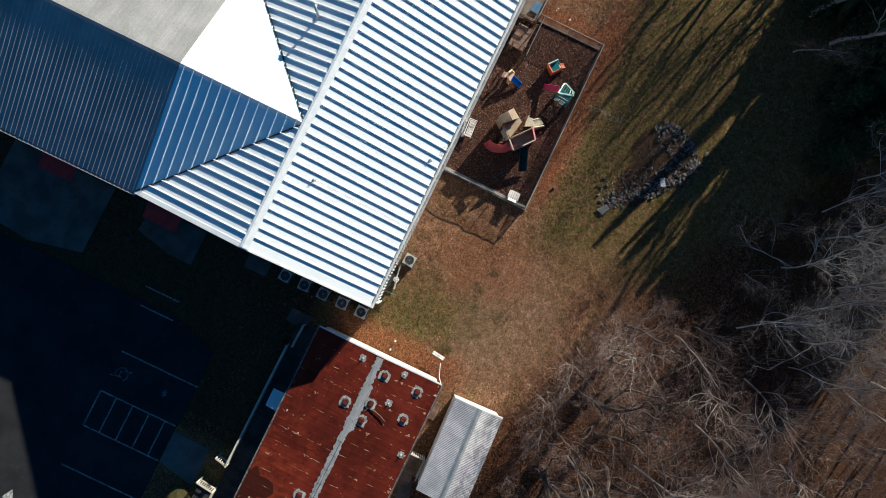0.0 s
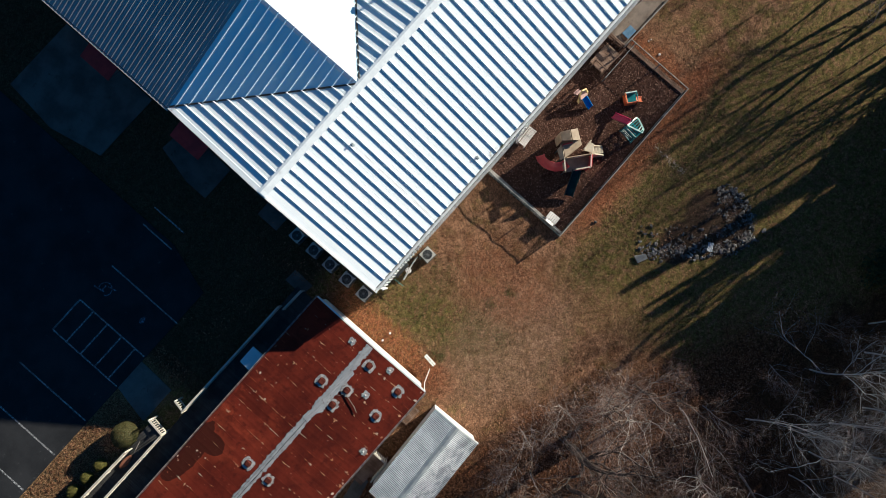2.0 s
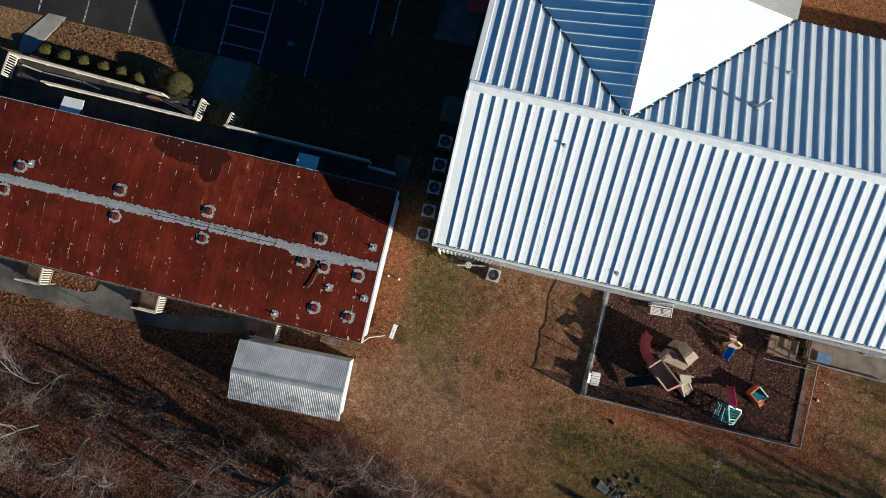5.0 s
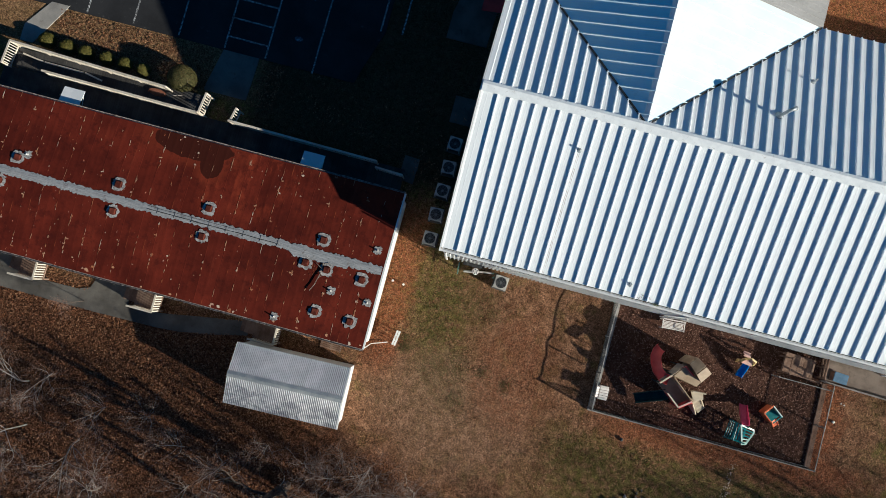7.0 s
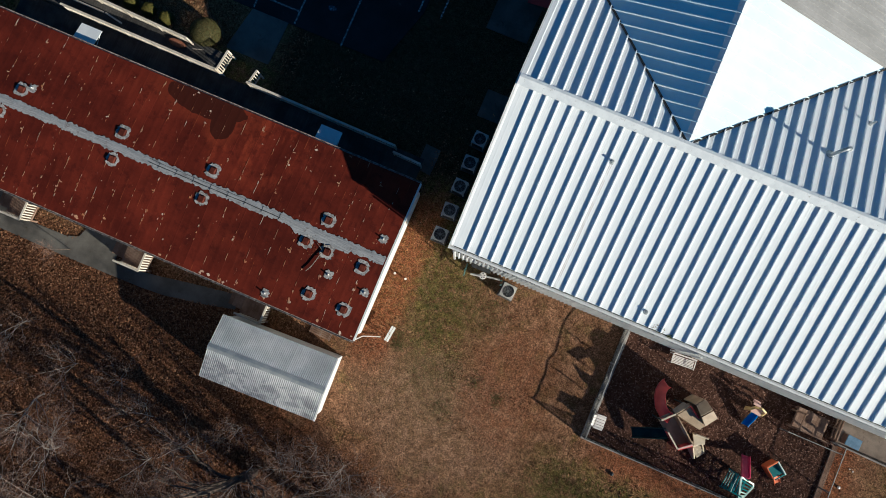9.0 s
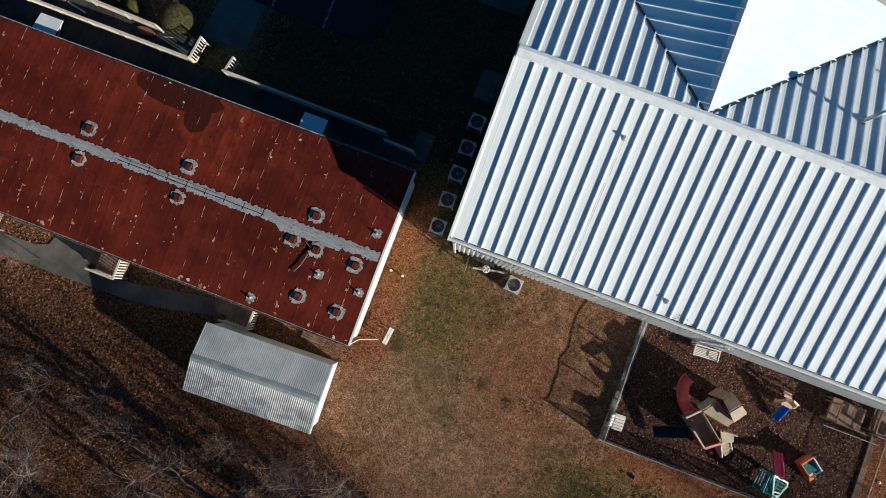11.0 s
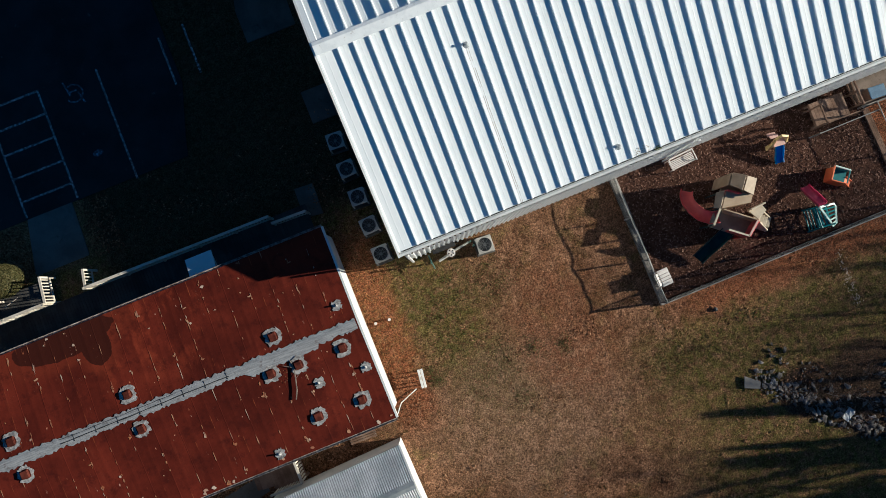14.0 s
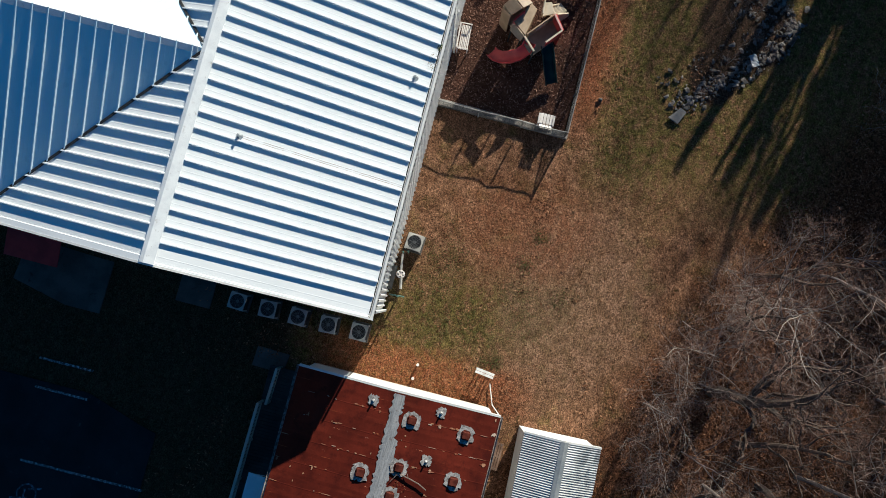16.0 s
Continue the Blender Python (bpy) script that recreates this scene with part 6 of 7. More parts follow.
# ---- plants ----
def grow(seed, height, spread, clear, limbs, lean=0.0, thick=1.0, full=1.0, crook=1.0):
    """The branches of a bare broadleaf tree: (start, end, radius, radius, level)."""
    rng = random.Random(seed)
    out = []

    def shoot(p, d, length, r, level):
        steps = (9, 8, 6, 3, 1)[level]
        kids = round((limbs, 9 * full, 6 * full, 2 * full, 0)[level])
        first = (clear, 0.22, 0.2, 0.2, 0)[level]
        bend = (0.07, 0.17, 0.24, 0.26, 0.1)[level] * crook
        seg = length / steps
        spawn = sorted(rng.uniform(first, 1.0) for _ in range(kids))
        done = 0
        for s in range(steps):
            d = (d + Vector((rng.gauss(0, bend), rng.gauss(0, bend), rng.gauss(0, bend * 0.7) + (0.02, 0.05, 0.07, 0.05, 0.0)[level]))).normalized()
            q = p + d * seg
            f0, f1 = s / steps, (s + 1) / steps
            r0, r1 = r * (1 - 0.78 * f0), r * (1 - 0.78 * f1)
            out.append((p.copy(), q.copy(), r0, r1, level))
            while done < len(spawn) and spawn[done] <= f1:
                f = spawn[done]
                done += 1
                at = p.lerp(q, (f - f0) * steps)
                turn = rng.uniform(0, 2 * math.pi)
                side = d.orthogonal().normalized()
                side.rotate(Matrix.Rotation(turn, 3, d))
                open_ = (rng.uniform(0.75, 1.25) * spread, rng.uniform(0.7, 1.3), rng.uniform(0.7, 1.3), rng.uniform(0.6, 1.2), 0)[level]
                k = (d + side * open_ + Vector((0, 0, 0.12))).normalized()
                ratio = ((0.68, 0.62, 0.50, 0.55, 0)[level]) * (1.12 - 0.55 * f)
                shoot(at, k, length * ratio * rng.uniform(0.75, 1.15), max(r * (1 - 0.78 * f) * (0.52, 0.5, 0.52, 0.6, 0)[level], 0.0047), level + 1)
            p = q

    d0 = Vector((lean * rng.uniform(-1, 1), lean * rng.uniform(-1, 1), 1)).normalized()
    shoot(Vector((0, 0, -0.1)), d0, height, (height * 0.0125 + 0.015) * thick, 0)
    return out


def limbs_mesh(name, segs, sides):
    verts, faces = [], []
    for a, b, r0, r1, _ in segs:
        d = (b - a).normalized()
        u = d.orthogonal().normalized()
        w = d.cross(u)
        base = len(verts)
        for p, r in ((a, r0), (b, r1)):
            for k in range(sides):
                t_ = 2 * math.pi * k / sides
                verts.append(p + (u * math.cos(t_) + w * math.sin(t_)) * r)
        for k in range(sides):
            faces.append((base + k, base + (k + 1) % sides, base + sides + (k + 1) % sides, base + sides + k))
    me_ = bpy.data.meshes.new(name)
    me_.from_pydata([tuple(v) for v in verts], [], faces)
    return me_


def ribbons(rng, segs, width):
    """Hair-thin twigs."""
    verts, faces = [], []
    for a, b, r0, r1, _ in segs:
        w = (b - a).cross(Vector((rng.gauss(0, 1), rng.gauss(0, 1), rng.gauss(0, 1)))).normalized() * (width or r0 * 0.85)
        k = len(verts)
        verts += [a - w, a + w, b + w * 0.6, b - w * 0.6]
        faces.append((k, k + 1, k + 2, k + 3))
    return verts, faces


def bare_tree(seed, height, spread, clear, limbs, bark, lean=0.06, label="bare leafless tree with fine reddish twigs", twig="twig", thick=1.0, full=1.0, crook=1.0):
    t = thing("bare_tree", 0, 0, 0, 0, label, "tree", "bare trees of the wood")
    segs = grow(seed, height, spread, clear, limbs, lean, thick, full, crook)
    rng = random.Random(seed)
    link("trunk", limbs_mesh("trunk", [s for s in segs if s[4] == 0], 7), bark, t)
    tagged(link("branchwork", limbs_mesh("branchwork", [s for s in segs if s[4] in (1, 2)], 4), bark, t), "", "", "", "stuff")
    v, f = ribbons(rng, [s for s in segs if s[4] == 3], 0.0)
    raw("crown", v, f, twig, t, "dense fine twigs")
    v, f = ribbons(rng, [s for s in segs if s[4] == 4], 0.003)
    tagged(raw("fine_growth", v, f, twig, t), "", "", "", "stuff")
    return t


PALE = "bare pale-barked tree with crooked limbs"
BRUSH = "low leafless thicket of thin reddish stems"
KINDS = [bare_tree(1, 8.4, 1.0, 0.25, 14, "bark", thick=0.75, full=1.0, crook=1.25), bare_tree(2, 9.6, 0.85, 0.3, 14, "pale_bark", 0.06, PALE, "grey_twig", 0.5, 1.2, 1.25),
         bare_tree(3, 6.6, 1.15, 0.15, 12, "bark", 0.12, thick=0.62, full=0.9, crook=1.25), bare_tree(4, 10.0, 0.75, 0.3, 14, "bark", thick=0.75, full=1.0, crook=1.25),
         bare_tree(5, 5.6, 1.2, 0.10, 12, "bark", 0.15, thick=0.55, full=0.8), bare_tree(6, 8.8, 1.05, 0.2, 13, "pale_bark", 0.1, PALE, "grey_twig", 0.5, 1.2, 1.25),
         bare_tree(7, 4.0, 1.5, 0.04, 13, "bark", 0.2, BRUSH, "twig", 0.5, 0.8), bare_tree(8, 4.4, 1.35, 0.04, 13, "bark", 0.25, BRUSH, "twig", 0.5, 0.8),
         bare_tree(10, 10.4, 0.6, 0.42, 9, "bark", 0.05, "tall straight leafless tree with a high crown", "twig", 1.55),
         bare_tree(21, 6.6, 1.3, 0.16, 7, "dark_bark", 0.1, "broad leafless tree with crooked dark limbs", "twig", 1.4, 0.75, 1.75),
         bare_tree(22, 10.6, 0.5, 0.4, 6, "bark", 0.05, "slender leafless tree with few limbs", "twig", 1.3, 0.55),
         bare_tree(24, 7.0, 1.15, 0.28, 7, "dark_bark", 0.08, "old leafless tree with heavy crooked limbs", "twig", 2.7, 0.55, 1.6)]
HOME = [(3.6, -17.2), (12.6, -27.4), (6.9, -19.4), (-2.4, -20.2), (-5.6, -15.4), (17.6, -26.2), (1.4, -15.2), (5.2, -16.4), (33.4, -20.6), (3.4, -15.8), (31.6, -18.6), (-5.2, -14.9)]
for t, (tx, ty) in zip(KINDS, HOME):
    t.matrix_world = pose(tx, ty, 0, 0, 0, 0)
# kind, x, y, size, turn: single trees along the edges of the wood
WOOD = [(4, 0.6, -15.0, 0.95, 60), (4, -2.6, -14.9, 0.9, 300), (4, 5.4, -15.6, 0.8, 10),
        (4, 1.9, -13.4, 0.9, 140), (4, -0.9, -12.7, 0.8, 265), (6, -0.4, -13.0, 0.75, 200), (7, 1.8, -13.7, 0.7, 20), (6, -2.6, -12.3, 0.6, 100), (6, 6.0, -15.0, 0.6, 15), (7, 3.2, -13.6, 0.5, 95), (6, 3.9, -14.9, 0.8, 160), (7, 6.8, -16.9, 0.85, 250), (7, -4.6, -13.4, 0.7, 280),
        (7, 12.9, -22.0, 0.85, 75), (6, -6.8, -13.0, 0.6, 130), (9, 7.2, -19.0, 0.65, 200), (4, -8.9, -14.6, 0.8, 120), (0, -3.8, -16.2, 0.9, 145), (6, -16.4, -13.4, 0.8, 60), (7, -20.0, -12.4, 0.8, 175), (6, -13.8, -13.2, 0.6, 225), (7, -11.4, -14.4, 0.7, 15),
        (9, -3.2, -18.6, 1.3, 70), (6, 2.6, -16.4, 0.9, 310), (7, 0.2, -17.0, 0.9, 190), (6, 5.0, -18.4, 0.9, 85), (7, 8.0, -20.4, 0.95, 145), (6, -2.4, -17.4, 0.9, 240), (6, 3.0, -19.4, 1.0, 5),
        (2, -21.2, -13.2, 0.8, 240), (2, -17.4, -15.6, 0.9, 120), (1, -20.6, -15.6, 0.72, 30), (2, -15.4, -17.8, 0.9, 200), (11, 0.4, -15.6, 1.1, 140), (9, -1.6, -17.2, 1.15, 260), (9, 0.4, -18.0, 1.05, 40), (9, 6.0, -16.2, 0.9, 190), (6, -8.0, -14.9, 0.9, 330), (7, -5.4, -14.6, 0.9, 150), (4, -7.2, -16.4, 0.95, 20), (6, -10.6, -16.4, 0.9, 75), (7, -2.8, -13.9, 0.85, 10), (6, 0.8, -13.8, 0.9, 340), (7, 2.9, -14.6, 0.9, 220), (2, -25.2, -12.0, 0.9, 330), (2, -31.6, -10.8, 0.9, 45), (1, -24.4, -16.6, 0.85, 300),
        (1, 20.6, -29.6, 1.0, 40), (1, 22.4, -26.6, 0.9, 110), (5, 25.4, -31.2, 0.9, 60), (1, 19.2, -25.2, 0.75, 10), (5, 14.4, -24.2, 0.9, 160), (6, 17.0, -22.6, 0.7, 60),
        (2, 28.6, -18.6, 0.7, 35),
        # trees east of the lawn
        (0, 43.0, -9.5, 0.72, 95), (2, 40.0, -7.5, 0.8, 190), (3, 45.0, -11.0, 0.7, 310), (8, 42.0, -6.6, 0.55, 40), (8, 39.0, -10.4, 0.48, 220), (0, 37.5, -17.2, 0.8, 25), (3, 41.5, -20.2, 0.9, 160), (2, 34.8, -14.4, 0.7, 290), (3, 41.4, -14.6, 0.80, 170), (3, 44.0, -17.2, 0.90, 320), 
        (0, 41.0, -18.6, 0.95, 50), (2, 33.0, -15.2, 0.67, 80), 
        (10, 35.8, -18.9, 0.86, 160), (8, 32.4, -23.2, 0.9, 250), (10, 30.4, -20.8, 0.8, 300), (8, 36.8, -22.4, 1.0, 20), (10, 34.4, -16.6, 0.72, 95),
        (10, 38.2, -16.0, 0.8, 215), (10, 36.2, -12.8, 0.66, 330), (8, 40.6, -13.2, 0.8, 70), (8, 43.0, -15.8, 0.88, 120), (8, 31.0, -24.6, 0.95, 185), (8, 34.0, -25.0, 1.0, 265),
        (3, 46.0, -13.6, 0.76, 350), (0, 43.4, -21.0, 0.99, 70), (2, 34.2, -12.6, 0.63, 250), ]
rng = random.Random(12)
taken = [(w[1], w[2]) for w in WOOD] + HOME
for west, east, low, count in ((-8, 13, -39, 146), (-24, 21, -34, 168)):
    tries = 0
    while len(WOOD) < count and tries < 9000:
        tries += 1
        x, y = rng.uniform(west, east), rng.uniform(low, -15)
        edge = -17.0 - 0.6 * max(x - 2, 0) if x > -8 else -15.5
        if y > edge or any(math.dist((x, y), q) < (3.4 if x < -7 else 2.5 if y > -27 else 1.9) for q in taken):
            continue
        taken.append((x, y))
        kind = rng.choice((0, 2, 2, 3, 7, 0, 6)) if x < 8 else rng.choice((0, 1, 5, 1, 3, 7))
        WOOD.append((kind, x, y, rng.uniform(0.8, 1.05), rng.uniform(0, 360)))
for kind, tx, ty, size, turn in WOOD:
    ob = copy_thing(KINDS[kind], pose(tx, ty, 0, 0, 0, turn))
    ob.scale = (size, size, size)
sap = bare_tree(9, 2.4, 0.8, 0.3, 6, "dark_bark", 0.1, "thin leafless sapling beside the path", "twig", 0.6)
sap.matrix_world = pose(-19.4, -7.95, 0)
sap.scale = (0.75, 0.75, 0.9)


def cards(rng, points, size):
    """Loose leaf-shaped cards at points with normals."""
    verts, faces = [], []
    for p, n in points:
        n = (n + Vector((rng.gauss(0, 0.5), rng.gauss(0, 0.5), rng.gauss(0, 0.5)))).normalized()
        u = n.orthogonal().normalized()
        u.rotate(Matrix.Rotation(rng.uniform(0, 6.28), 3, n))
        w = n.cross(u)
        s = size * rng.uniform(0.6, 1.4)
        b = len(verts)
        verts += [p - u * s, p + w * s * 0.5, p + u * s, p - w * s * 0.5]
        faces.append((b, b + 1, b + 2, b + 3))
    return verts, faces


def evergreen(seed, h, r):
    rng = random.Random(seed)
    t = thing("evergreen_tree", 0, 0, 0, 0, "dense dark evergreen tree at the edge of the wood", "tree", "evergreens of the wood")
    bm = bmesh.new()
    tube(bm, (0, 0, -0.1), (0.1, 0.05, h * 0.95), 0.17, 8, 0.03)
    part("trunk", bm, "bark", t)
    pts = []
    for _ in range(300):
        f = rng.random() ** 0.85
        z = h * (0.04 + 0.94 * f)
        reach = r * (1.04 - f ** 1.7) * math.sqrt(rng.uniform(0.15, 1.1))
        a = rng.uniform(0, 6.283)
        c = Vector((reach * math.cos(a), reach * math.sin(a), z))
        for _ in range(18):
            o = Vector((rng.gauss(0, 0.34), rng.gauss(0, 0.34), rng.gauss(0, 0.22)))
            pts.append((c + o, (c + o - Vector((0, 0, z - 0.5))).normalized()))
    v, fc = cards(rng, pts, 0.2)
    raw("crown", v, fc, "needle", t, "dense dark foliage")
    return t


PINES = [evergreen(31, 8.6, 2.5), evergreen(32, 7.6, 2.7)]
PINES[0].matrix_world = pose(34.0, -23.4, 0)
PINES[1].matrix_world = pose(36.8, -26.0, 0)
rng = random.Random(23)
for i in range(42):
    tx, ty = 32.2 + 2.2 * (i % 6) + rng.uniform(-0.7, 0.7), -19.2 - 2.6 * (i // 6) + rng.uniform(-0.7, 0.7)
    size = min((3.0 + 0.75 * (-18.6 - ty)) / 8.0, 1.3) * rng.uniform(0.75, 1.12)
    wide = min(max(size, 0.7), 1.1)
    ob = copy_thing(PINES[i % 2], pose(tx, ty, 0, 0, 0, 67 * i))
    ob.scale = (wide, wide, size)
for i in range(7):
    ob = copy_thing(PINES[i % 2], pose(22.5 + 1.35 * i, -23.6 - 1.1 * (i % 3) + 0.25 * i, 0, 0, 0, 41 * i))
    ob.scale = (0.55, 0.55, 0.42 + 0.03 * i)


# unseen trees, added only to cast finger shadows across the grass
# narrow spires east of the lawn: x, y, width, height, lean
for i, (tx, ty, wide, tall, lean) in enumerate(((33.6, -19.8, 0.24, 0.98, -17), (31.2, -20.4, 0.13, 0.86, -15), (33.2, -21.3, 0.34, 0.94, -12), (30.6, -22.5, 0.34, 0.90, -10), (30.0, -23.3, 0.72, 0.88, -7), (31.2, -25.2, 0.9, 0.95, -5), (28.8, -26.6, 0.8, 0.84, -4), (32.8, -28.2, 0.9, 1.0, -4))):
    ob = copy_thing(PINES[0], pose(tx, ty, 0, lean, 0, 0))
    ob.scale = (wide, wide, tall)


def clipped(name, x, y, rx, ry, h, material, count, size, seed, label, group=""):
    """A clipped shrub: a thick shell of small leaves over woody stems."""
    rng = random.Random(seed)
    t = thing(name, x, y, ground_z(x, y), rng.uniform(0, 90) if rx == ry else 0, label, "shrub", group)
    bm = bmesh.new()
    for k in range(5):
        a = k * 1.256
        tube(bm, (0.05 * math.cos(a), 0.05 * math.sin(a), -0.05), (rx * 0.5 * math.cos(a), ry * 0.5 * math.sin(a), h * 0.7), 0.025, 5, 0.012)
    part("stem", bm, "bark", t)
    pts = []
    for _ in range(count):
        z = rng.uniform(-0.25, 1.0)
        a = rng.uniform(0, 6.283)
        q = math.sqrt(max(0.0, 1 - z * z)) if z > 0 else 1.0
        n = Vector((q * math.cos(a), q * math.sin(a), max(z, 0.0)))
        lump = 1 + 0.05 * noise.noise(Vector((n.x * 2.6 + seed, n.y * 2.6, n.z * 2.6)))
        d = lump * (1.0 - 0.25 * rng.random() ** 2)
        pts.append((Vector((n.x * rx * d, n.y * ry * d, h * 0.42 + (n.z if z > 0 else z) * h * 0.58 * d)), n.normalized()))
    v, fc = cards(rng, pts, size)
    raw("crown", v, fc, material, t, "tight mass of small leaves")
    return t


for i, (hx, hy) in enumerate([(-26.03, 6.25), (-24.74, 6.15), (-23.56, 6.12), (-22.25, 6.1), (-21.1, 6.05), (-19.96, 6.0)]):
    clipped("clipped_shrub", hx, hy, 0.50 - 0.02 * i, 0.46 - 0.02 * i, 0.85, "shrub", 4200, 0.032, 60 + i, "small clipped yellow-green shrub along the ramp", "row of clipped shrubs")
clipped("round_bush", -17.45, 6.02, 0.80, 0.80, 1.55, "bush", 12000, 0.032, 77, "large round clipped evergreen bush by the path")
t = thing("fallen_log", -17.4, 4.9, 0.48, 12, "short dead stick on the ramp boards", "stick")
part("stick", pole((-0.4, 0, 0.03), (0.4, 0.05, 0.03), 0.025, 6), "bark", t)

# ---- stone-edged bed ----
rocks = thing("rock_border", 16.5, -13.5, 0, 0, "loose ring of grey field stones round a bare bed", "rock border")
rng = random.Random(17)
ROCKS = []
for i in range(8):
    bm = bmesh.new()
    for k in range(11):
        p = Vector((rng.gauss(0, 1), rng.gauss(0, 1), rng.gauss(0, 1))).normalized() * rng.uniform(0.75, 1.1)
        bm.verts.new((p.x, p.y, p.z * 0.6))
    bmesh.ops.convex_hull(bm, input=bm.verts)
    bmesh.ops.delete(bm, geom=[v for v in bm.verts if not v.link_faces], context="VERTS")
    me_ = bpy.data.meshes.new("stone")
    bm.to_mesh(me_)
    bm.free()
    ROCKS.append(me_)
RING = [(12.7, -11.0), (13.9, -12.4), (15.4, -14.1), (16.9, -15.5), (18.2, -15.9), (19.3, -15.1), (20.0, -14.0), (20.1, -12.9), (19.4, -12.0)]
lens = [math.dist(a, b) for a, b in zip(RING, RING[1:])]


def bed_spot(i):
    """A place for one stone: most in the ring, some strewn inside it."""
    s = rng.random() * sum(lens)
    k = 0
    while k < len(lens) - 1 and s > lens[k]:
        s -= lens[k]
        k += 1
    a, b = Vector(RING[k]), Vector(RING[k + 1])
    nrm = Vector((-(b - a).y, (b - a).x)).normalized()
    p = a.lerp(b, s / lens[k]) + nrm * (rng.gauss(0.2, 0.24) if i % 4 else rng.uniform(0.3, 1.9))
    return p, rng.choice((0.05, 0.06, 0.07, 0.08, 0.09, 0.10, 0.12, 0.15)) * rng.uniform(0.8, 1.2)


verts, faces = [], []
for i in range(700):
    p, size = bed_spot(i)
    m = pose(p.x - 16.5, p.y + 13.5, size * 0.2, rng.uniform(-25, 25), rng.uniform(-25, 25), rng.uniform(0, 360)) @ Matrix.Diagonal((size * rng.uniform(0.9, 1.4), size, size * 0.75, 1))
    if i < 290:
        hang(link("stone", ROCKS[i % 8], "rocks"), rocks, pose(16.5, -13.5, 0) @ m)
        continue
    base = len(verts)
    verts += [m @ v.co for v in ROCKS[i % 8].vertices]
    faces += [tuple(base + k for k in f.vertices) for f in ROCKS[i % 8].polygons]
tagged(raw("rubble", verts, faces, "rocks", rocks), "", "", "", "stuff")
plate("flat_slab", [(-4.35, 2.25, 0.05), (-4.15, 2.75, 0.06), (-3.55, 2.25, 0.06), (-3.7, 1.95, 0.05)], 0.06, "concrete", rocks, "pale flat slab", 0.01)
verts, faces = [], []
for i in range(90):
    f = rng.random()
    m = pose(18.72 + rng.gauss(0, 0.12) - 0.1 * f, -7.0 - 2.7 * f, 0.01, rng.uniform(-20, 20), 0, rng.uniform(0, 360)) @ Matrix.Diagonal((0.05, rng.uniform(0.02, 0.045), 0.014, 1))
    base = len(verts)
    verts += [m @ v.co for v in ROCKS[i % 8].vertices]
    faces += [tuple(base + k for k in p.vertices) for p in ROCKS[i % 8].polygons]
tagged(raw("gravel", verts, faces, "gravel"), "pale gravel strewn in a line over the grass", "gravel", "", "stuff")
bag = thing("plastic_sheet", 16.05, -14.1, 0.2, 30, "crumpled pale blue plastic sheet on the stones", "sheet")
verts, faces = [], []
for j in range(6):
    for i in range(8):
        verts.append((-0.3 + 0.085 * i, -0.17 + 0.07 * j, 0.06 * noise.noise((i * 0.8, j * 0.8, 4.0))))
for j in range(5):
    for i in range(7):
        faces.append((8 * j + i, 8 * j + i + 1, 8 * j + i + 9, 8 * j + i + 8))
raw("sheet", verts, faces, "galv", bag)
for i, (sx_, sy_, size) in enumerate([(14.6, -12.4, 0.2), (15.6, -12.9, 0.24), (16.8, -13.6, 0.22), (17.6, -12.7, 0.25), (18.4, -13.8, 0.2), (16.4, -14.5, 0.2), (18.9, -12.7, 0.28), (13.8, -11.8, 0.16), (17.9, -15.0, 0.2)]):
    ob = copy_thing(KINDS[4], pose(sx_, sy_, -0.05, 0, 0, 50 * i))
    ob.scale = (size, size, size * 0.8)
    tagged(ob, "low leafless reddish shrub in the stone bed", "shrub", "bare shrubs in the bed")
    ob.name = "bare_shrub"


# ---- loose scatter on the ground ----
def blocked(x, y):
    if x > -0.4 and 0.05 < y < 44 or -2.75 > x and -6.1 < y < 2.4:
        return True
    if SX0 < x < SX1 and SY0 < y < SY1 or PX0 - 0.2 < x < PX1 + 0.2 and y > PY0 - 0.1:
        return True
    if y > EDGE - 0.05 and x < -6.5 or -28 < x < -3.2 and 2.3 < y < 5.5 or -16.3 < x < -13.4 and 4 < y < 9:
        return True
    if x > -9.5 or y > -6.1:
        return False
    low = -8.4 if x < -14 else -8.3 + 0.22 * (x + 14)
    high = -7.35 if -22.6 < x < -19.4 else -7.65 + 0.16 * (x + 16.3) if x > -16.8 else -6.1
    return low < y < high


def litter(x, y):
    """How thick the leaves lie."""
    w = 3.0 * noise.noise((x * 0.3, y * 0.3, 0.0))
    if y > 5.6 and x < -12:
        return 0.8
    south = min(1.0, max(0.0, (-10.5 - y - max(x, 0) * 0.6 + w) / 3.0))
    west = min(1.0, max(0.0, (-4.0 - x + w * 0.5) / 2.5)) if y < -6 else 0.0
    patch = max(0.0, noise.noise((x * 0.55, y * 0.55, 9.0)))
    return max(south, west, 0.02 + 0.5 * max(0.0, patch - 0.12))


np_rng = np.random.default_rng(4)
spots = []
while len(spots) < 80000:
    x, y = np_rng.uniform(-26, 26), np_rng.uniform(-22, 8.4)
    if not blocked(x, y) and np_rng.random() < litter(x, y):
        spots.append((x, y))


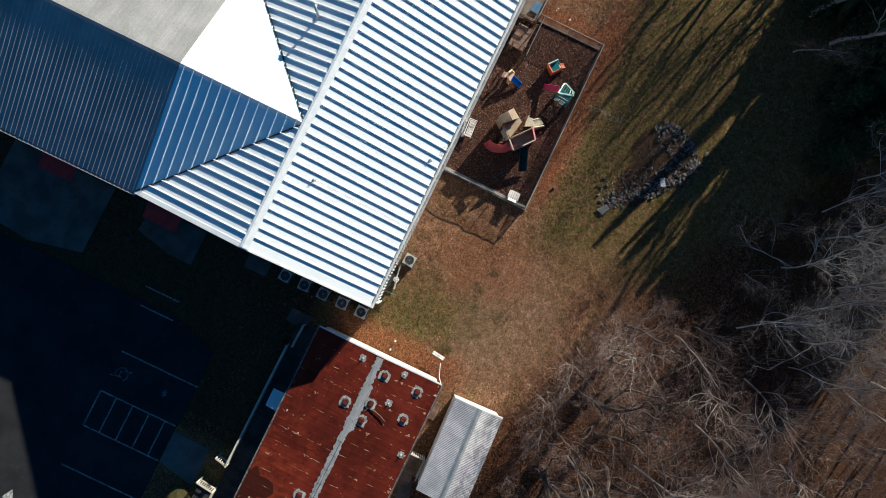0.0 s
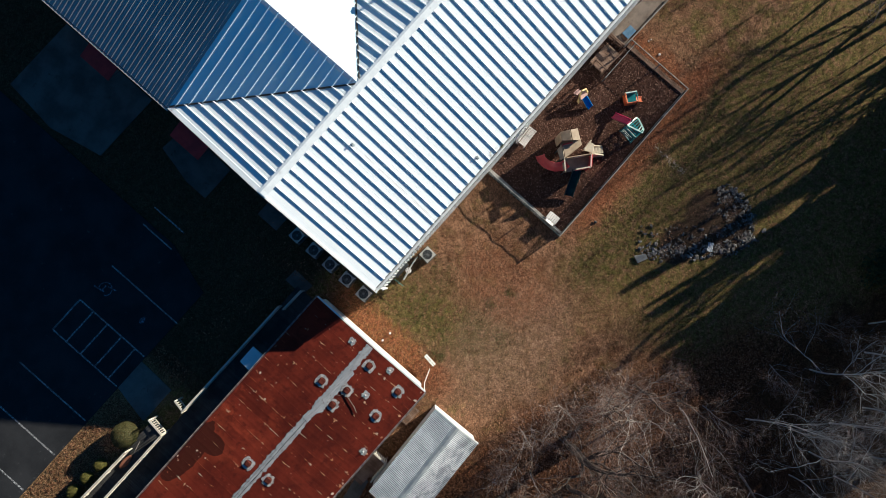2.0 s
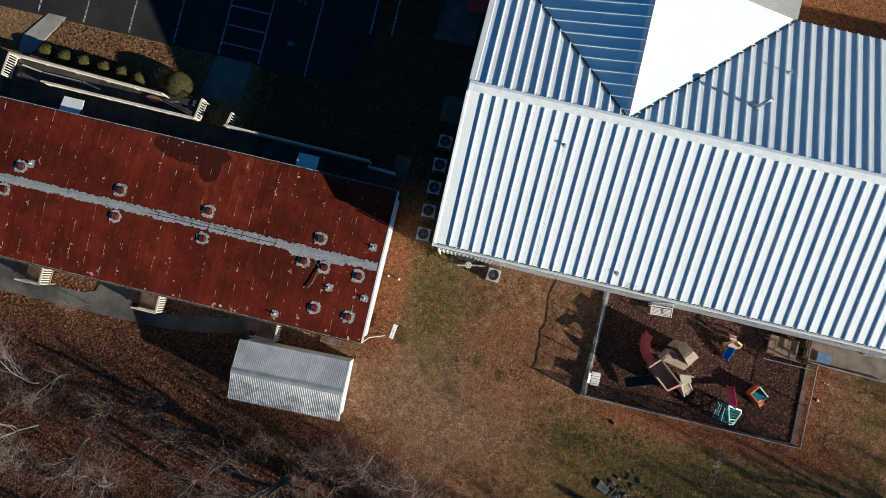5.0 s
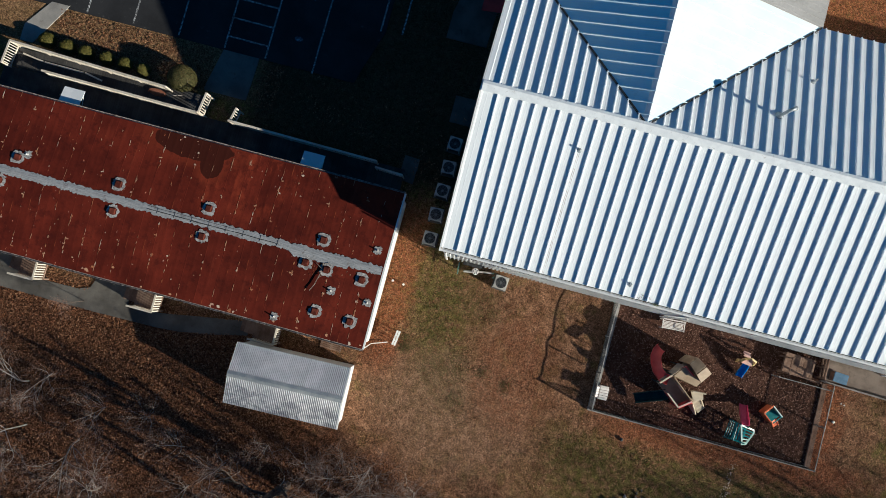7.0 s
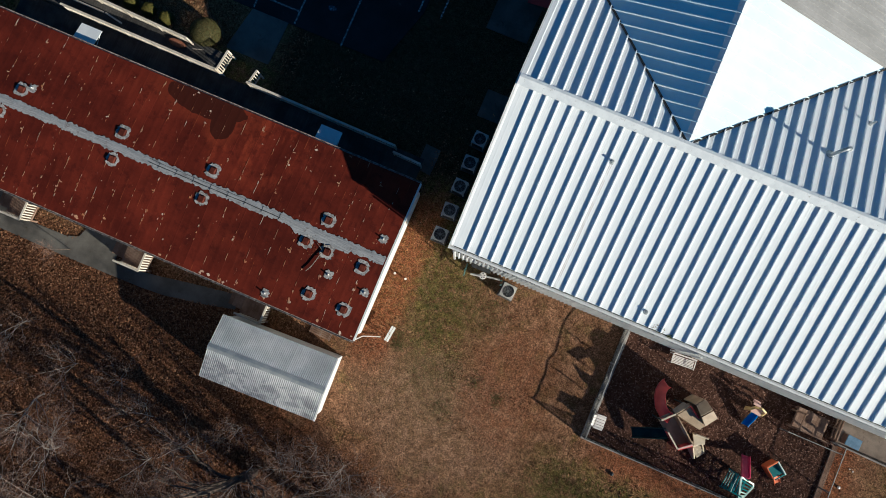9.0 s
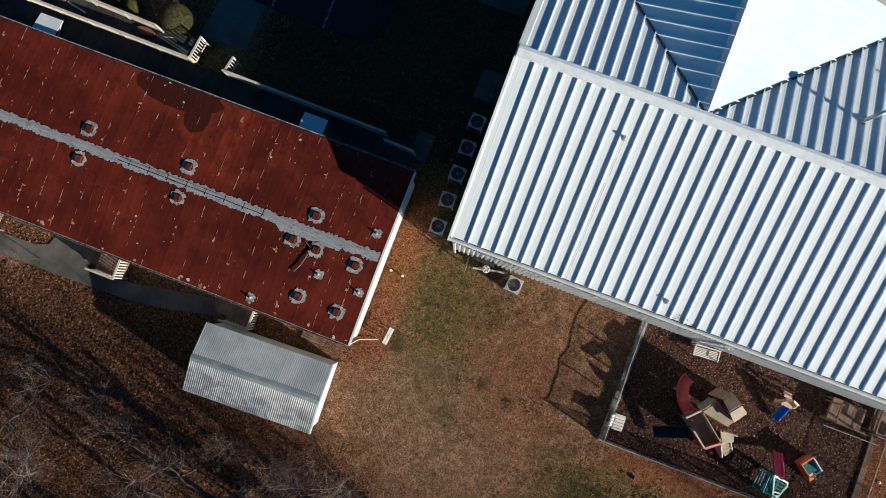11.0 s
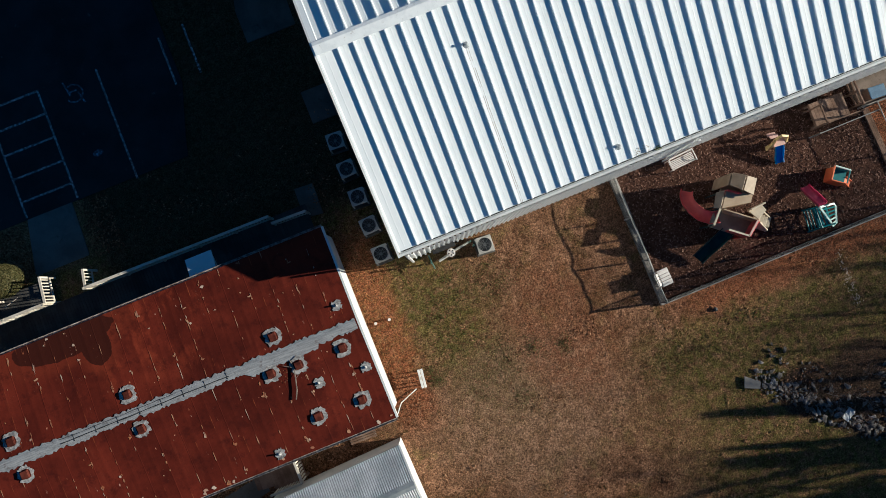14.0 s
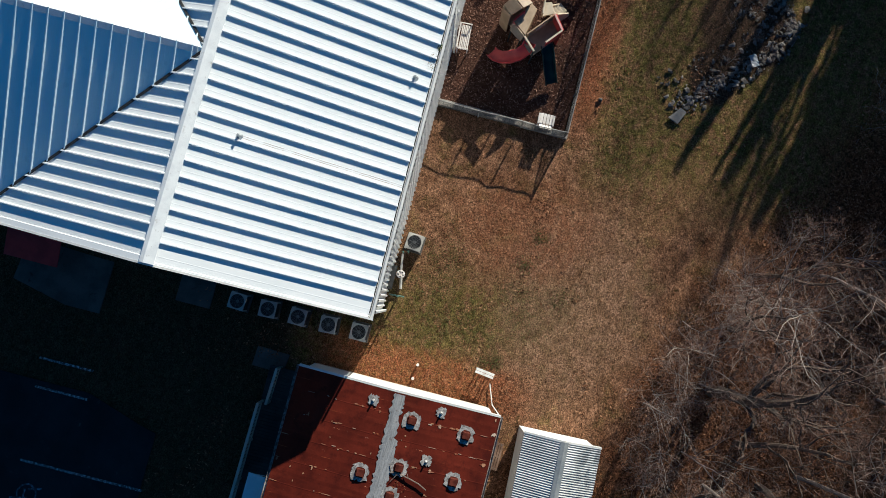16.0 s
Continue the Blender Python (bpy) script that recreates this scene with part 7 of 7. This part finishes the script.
def flakes(name, spots, size, material, label, lift, curl=0.35, long_=1.5):
    n = len(spots)
    c = np.array(spots)
    a = np_rng.uniform(0, 2 * np.pi, n)
    s = size * np_rng.uniform(0.6, 1.5, n)
    u = np.stack([np.cos(a) * s * long_, np.sin(a) * s * long_, np_rng.normal(0, curl, n) * s], 1)
    w = np.stack([-np.sin(a) * s, np.cos(a) * s, np_rng.normal(0, curl, n) * s], 1)
    mid = np.stack([c[:, 0], c[:, 1], np.array([lift + (ground_z(*q) if name == "fallen_leaves" else 0.0) for q in spots]) + np_rng.uniform(0, 0.02, n)], 1)
    v = np.stack([mid - u, mid - w * 0.6, mid + u, mid + w * 0.6], 1).reshape(-1, 3)
    ob = raw(name, v.tolist(), np.arange(4 * n).reshape(-1, 4).tolist(), material)
    return tagged(ob, label, name.split("_")[-1], "", "stuff")


flakes("fallen_leaves", spots, 0.037, "leaves", "dry brown fallen leaves scattered over the ground", 0.02)


def tufts(name, count, region, material, label, height, keep):
    verts, faces = [], []
    made = 0
    while made < count:
        x, y = np_rng.uniform(region[0], region[1]), np_rng.uniform(region[2], region[3])
        if blocked(x, y) or np_rng.random() > keep(x, y):
            continue
        for _ in range(2):
            a = np_rng.uniform(0, 6.283)
            h = height * np_rng.uniform(0.5, 1.3)
            z0 = ground_z(x, y)
            dx, dy = math.cos(a) * h * 0.8, math.sin(a) * h * 0.8
            b = len(verts)
            verts += [(x - dy * 0.35, y + dx * 0.35, z0 - 0.01), (x + dy * 0.35, y - dx * 0.35, z0 - 0.01), (x + dx, y + dy, z0 + h)]
            faces.append((b, b + 1, b + 2))
        made += 1
    return tagged(raw(name, verts, faces, material), label, "grass", "", "stuff")


tufts("grass_tufts", 60000, (-28, 31, -20, 8.4), "tufts", "short dormant grass tufts over the lawn", 0.03, lambda x, y: 1.0 if y > -12 - max(x, 0) * 0.35 else 0.3)
WEEDS = [(-0.75, -5.6, 0.4), (-0.9, -5.1, 0.25), (3.9, -5.9, 0.5), (5.2, -6.3, 0.4), (2.6, -7.8, 0.6), (1.5, -2.2, 1.4), (0.2, -2.6, 1.3), (3.2, -2.4, 1.2), (30.2, -4.2, 1.4), (1.2, -6.4, 1.0), (0.6, -4.2, 1.6), (2.4, -6.0, 1.1), (9.6, -9.2, 1.6)]
tufts("green_weeds", 5200, (-3, 31, -10, -0.4), "weeds", "low green weeds in the lawn", 0.045,
      lambda x, y: max(math.exp(-((x - wx) ** 2 + (y - wy) ** 2) / (r * r * 0.6)) * min(1.0, 0.35 / r) for wx, wy, r in WEEDS))
chips = [(x, y) for x, y in zip(np_rng.uniform(PX0 + 0.1, PX1 - 0.1, 15000), np_rng.uniform(PY0 + 0.1, PY1, 15000))]
flakes("mulch_chips", chips, 0.028, "chips", "loose wood chips over the play yard", 0.04, 0.4, 1.9)

def caught_leaves(x, y, z, rx, ry, count, slope, label, material="leaves"):
    """A small drift of dead leaves lying on a roof."""
    a, r = np_rng.uniform(0, 2 * np.pi, count), np.sqrt(np_rng.uniform(0, 1, count))
    ob = flakes("leaf_drift", list(zip(rx * r * np.cos(a), ry * r * np.sin(a))), 0.017, material, label, 0.012)
    v = ob.data.vertices
    for k in range(len(v)):
        v[k].co.z += slope * v[k].co.y
    ob.location = (x, y, z)
    return tagged(ob, label, "leaves", "", "stuff")


caught_leaves(10.35, 0.22, slope_z(0.22), 0.34, 0.22, 70, RISE / YR, "drift of dead leaves on the eave of the hall roof", "tufts")
caught_leaves(11.0, 0.12, slope_z(0.12), 0.16, 0.1, 60, RISE / YR, "green moss and leaves on the eave of the hall roof", "weeds")
caught_leaves(0.45, 15.6, slope_z(15.6) + 0.03, 0.5, 0.22, 120, -RISE / (YN - YR), "dead leaves caught at the foot of the roof valley")
caught_leaves(15.3, 15.6, slope_z(15.6) + 0.03, 0.3, 0.2, 90, -RISE / (YN - YR), "dead leaves caught at the foot of the roof valley")
caught_leaves(-6.4, -2.7, cabin_z(-2.7), 0.35, 0.3, 40, 0.0, "few dead leaves round the branch on the red roof")

# ---- far woods that close the place ----
far = []
rng = random.Random(99)
for _ in range(1500):
    a = rng.uniform(0, 6.283)
    d = rng.uniform(75, 190)
    far.append((d * math.cos(a), d * math.sin(a), rng.uniform(7, 13)))
verts, faces = [], []
for x, y, h in far:
    for k in range(7):
        z = h * rng.uniform(0.3, 1.0)
        r = rng.uniform(0.8, 2.2)
        c = Vector((x + rng.gauss(0, 1.6), y + rng.gauss(0, 1.6), z))
        b = len(verts)
        for _ in range(4):
            verts.append(c + Vector((rng.gauss(0, r), rng.gauss(0, r), rng.gauss(0, r))))
        faces += [(b, b + 1, b + 2), (b + 1, b + 2, b + 3)]
tagged(raw("far_woods", verts, faces, "twig"), "distant bare woods round the site", "woods", "", "stuff")
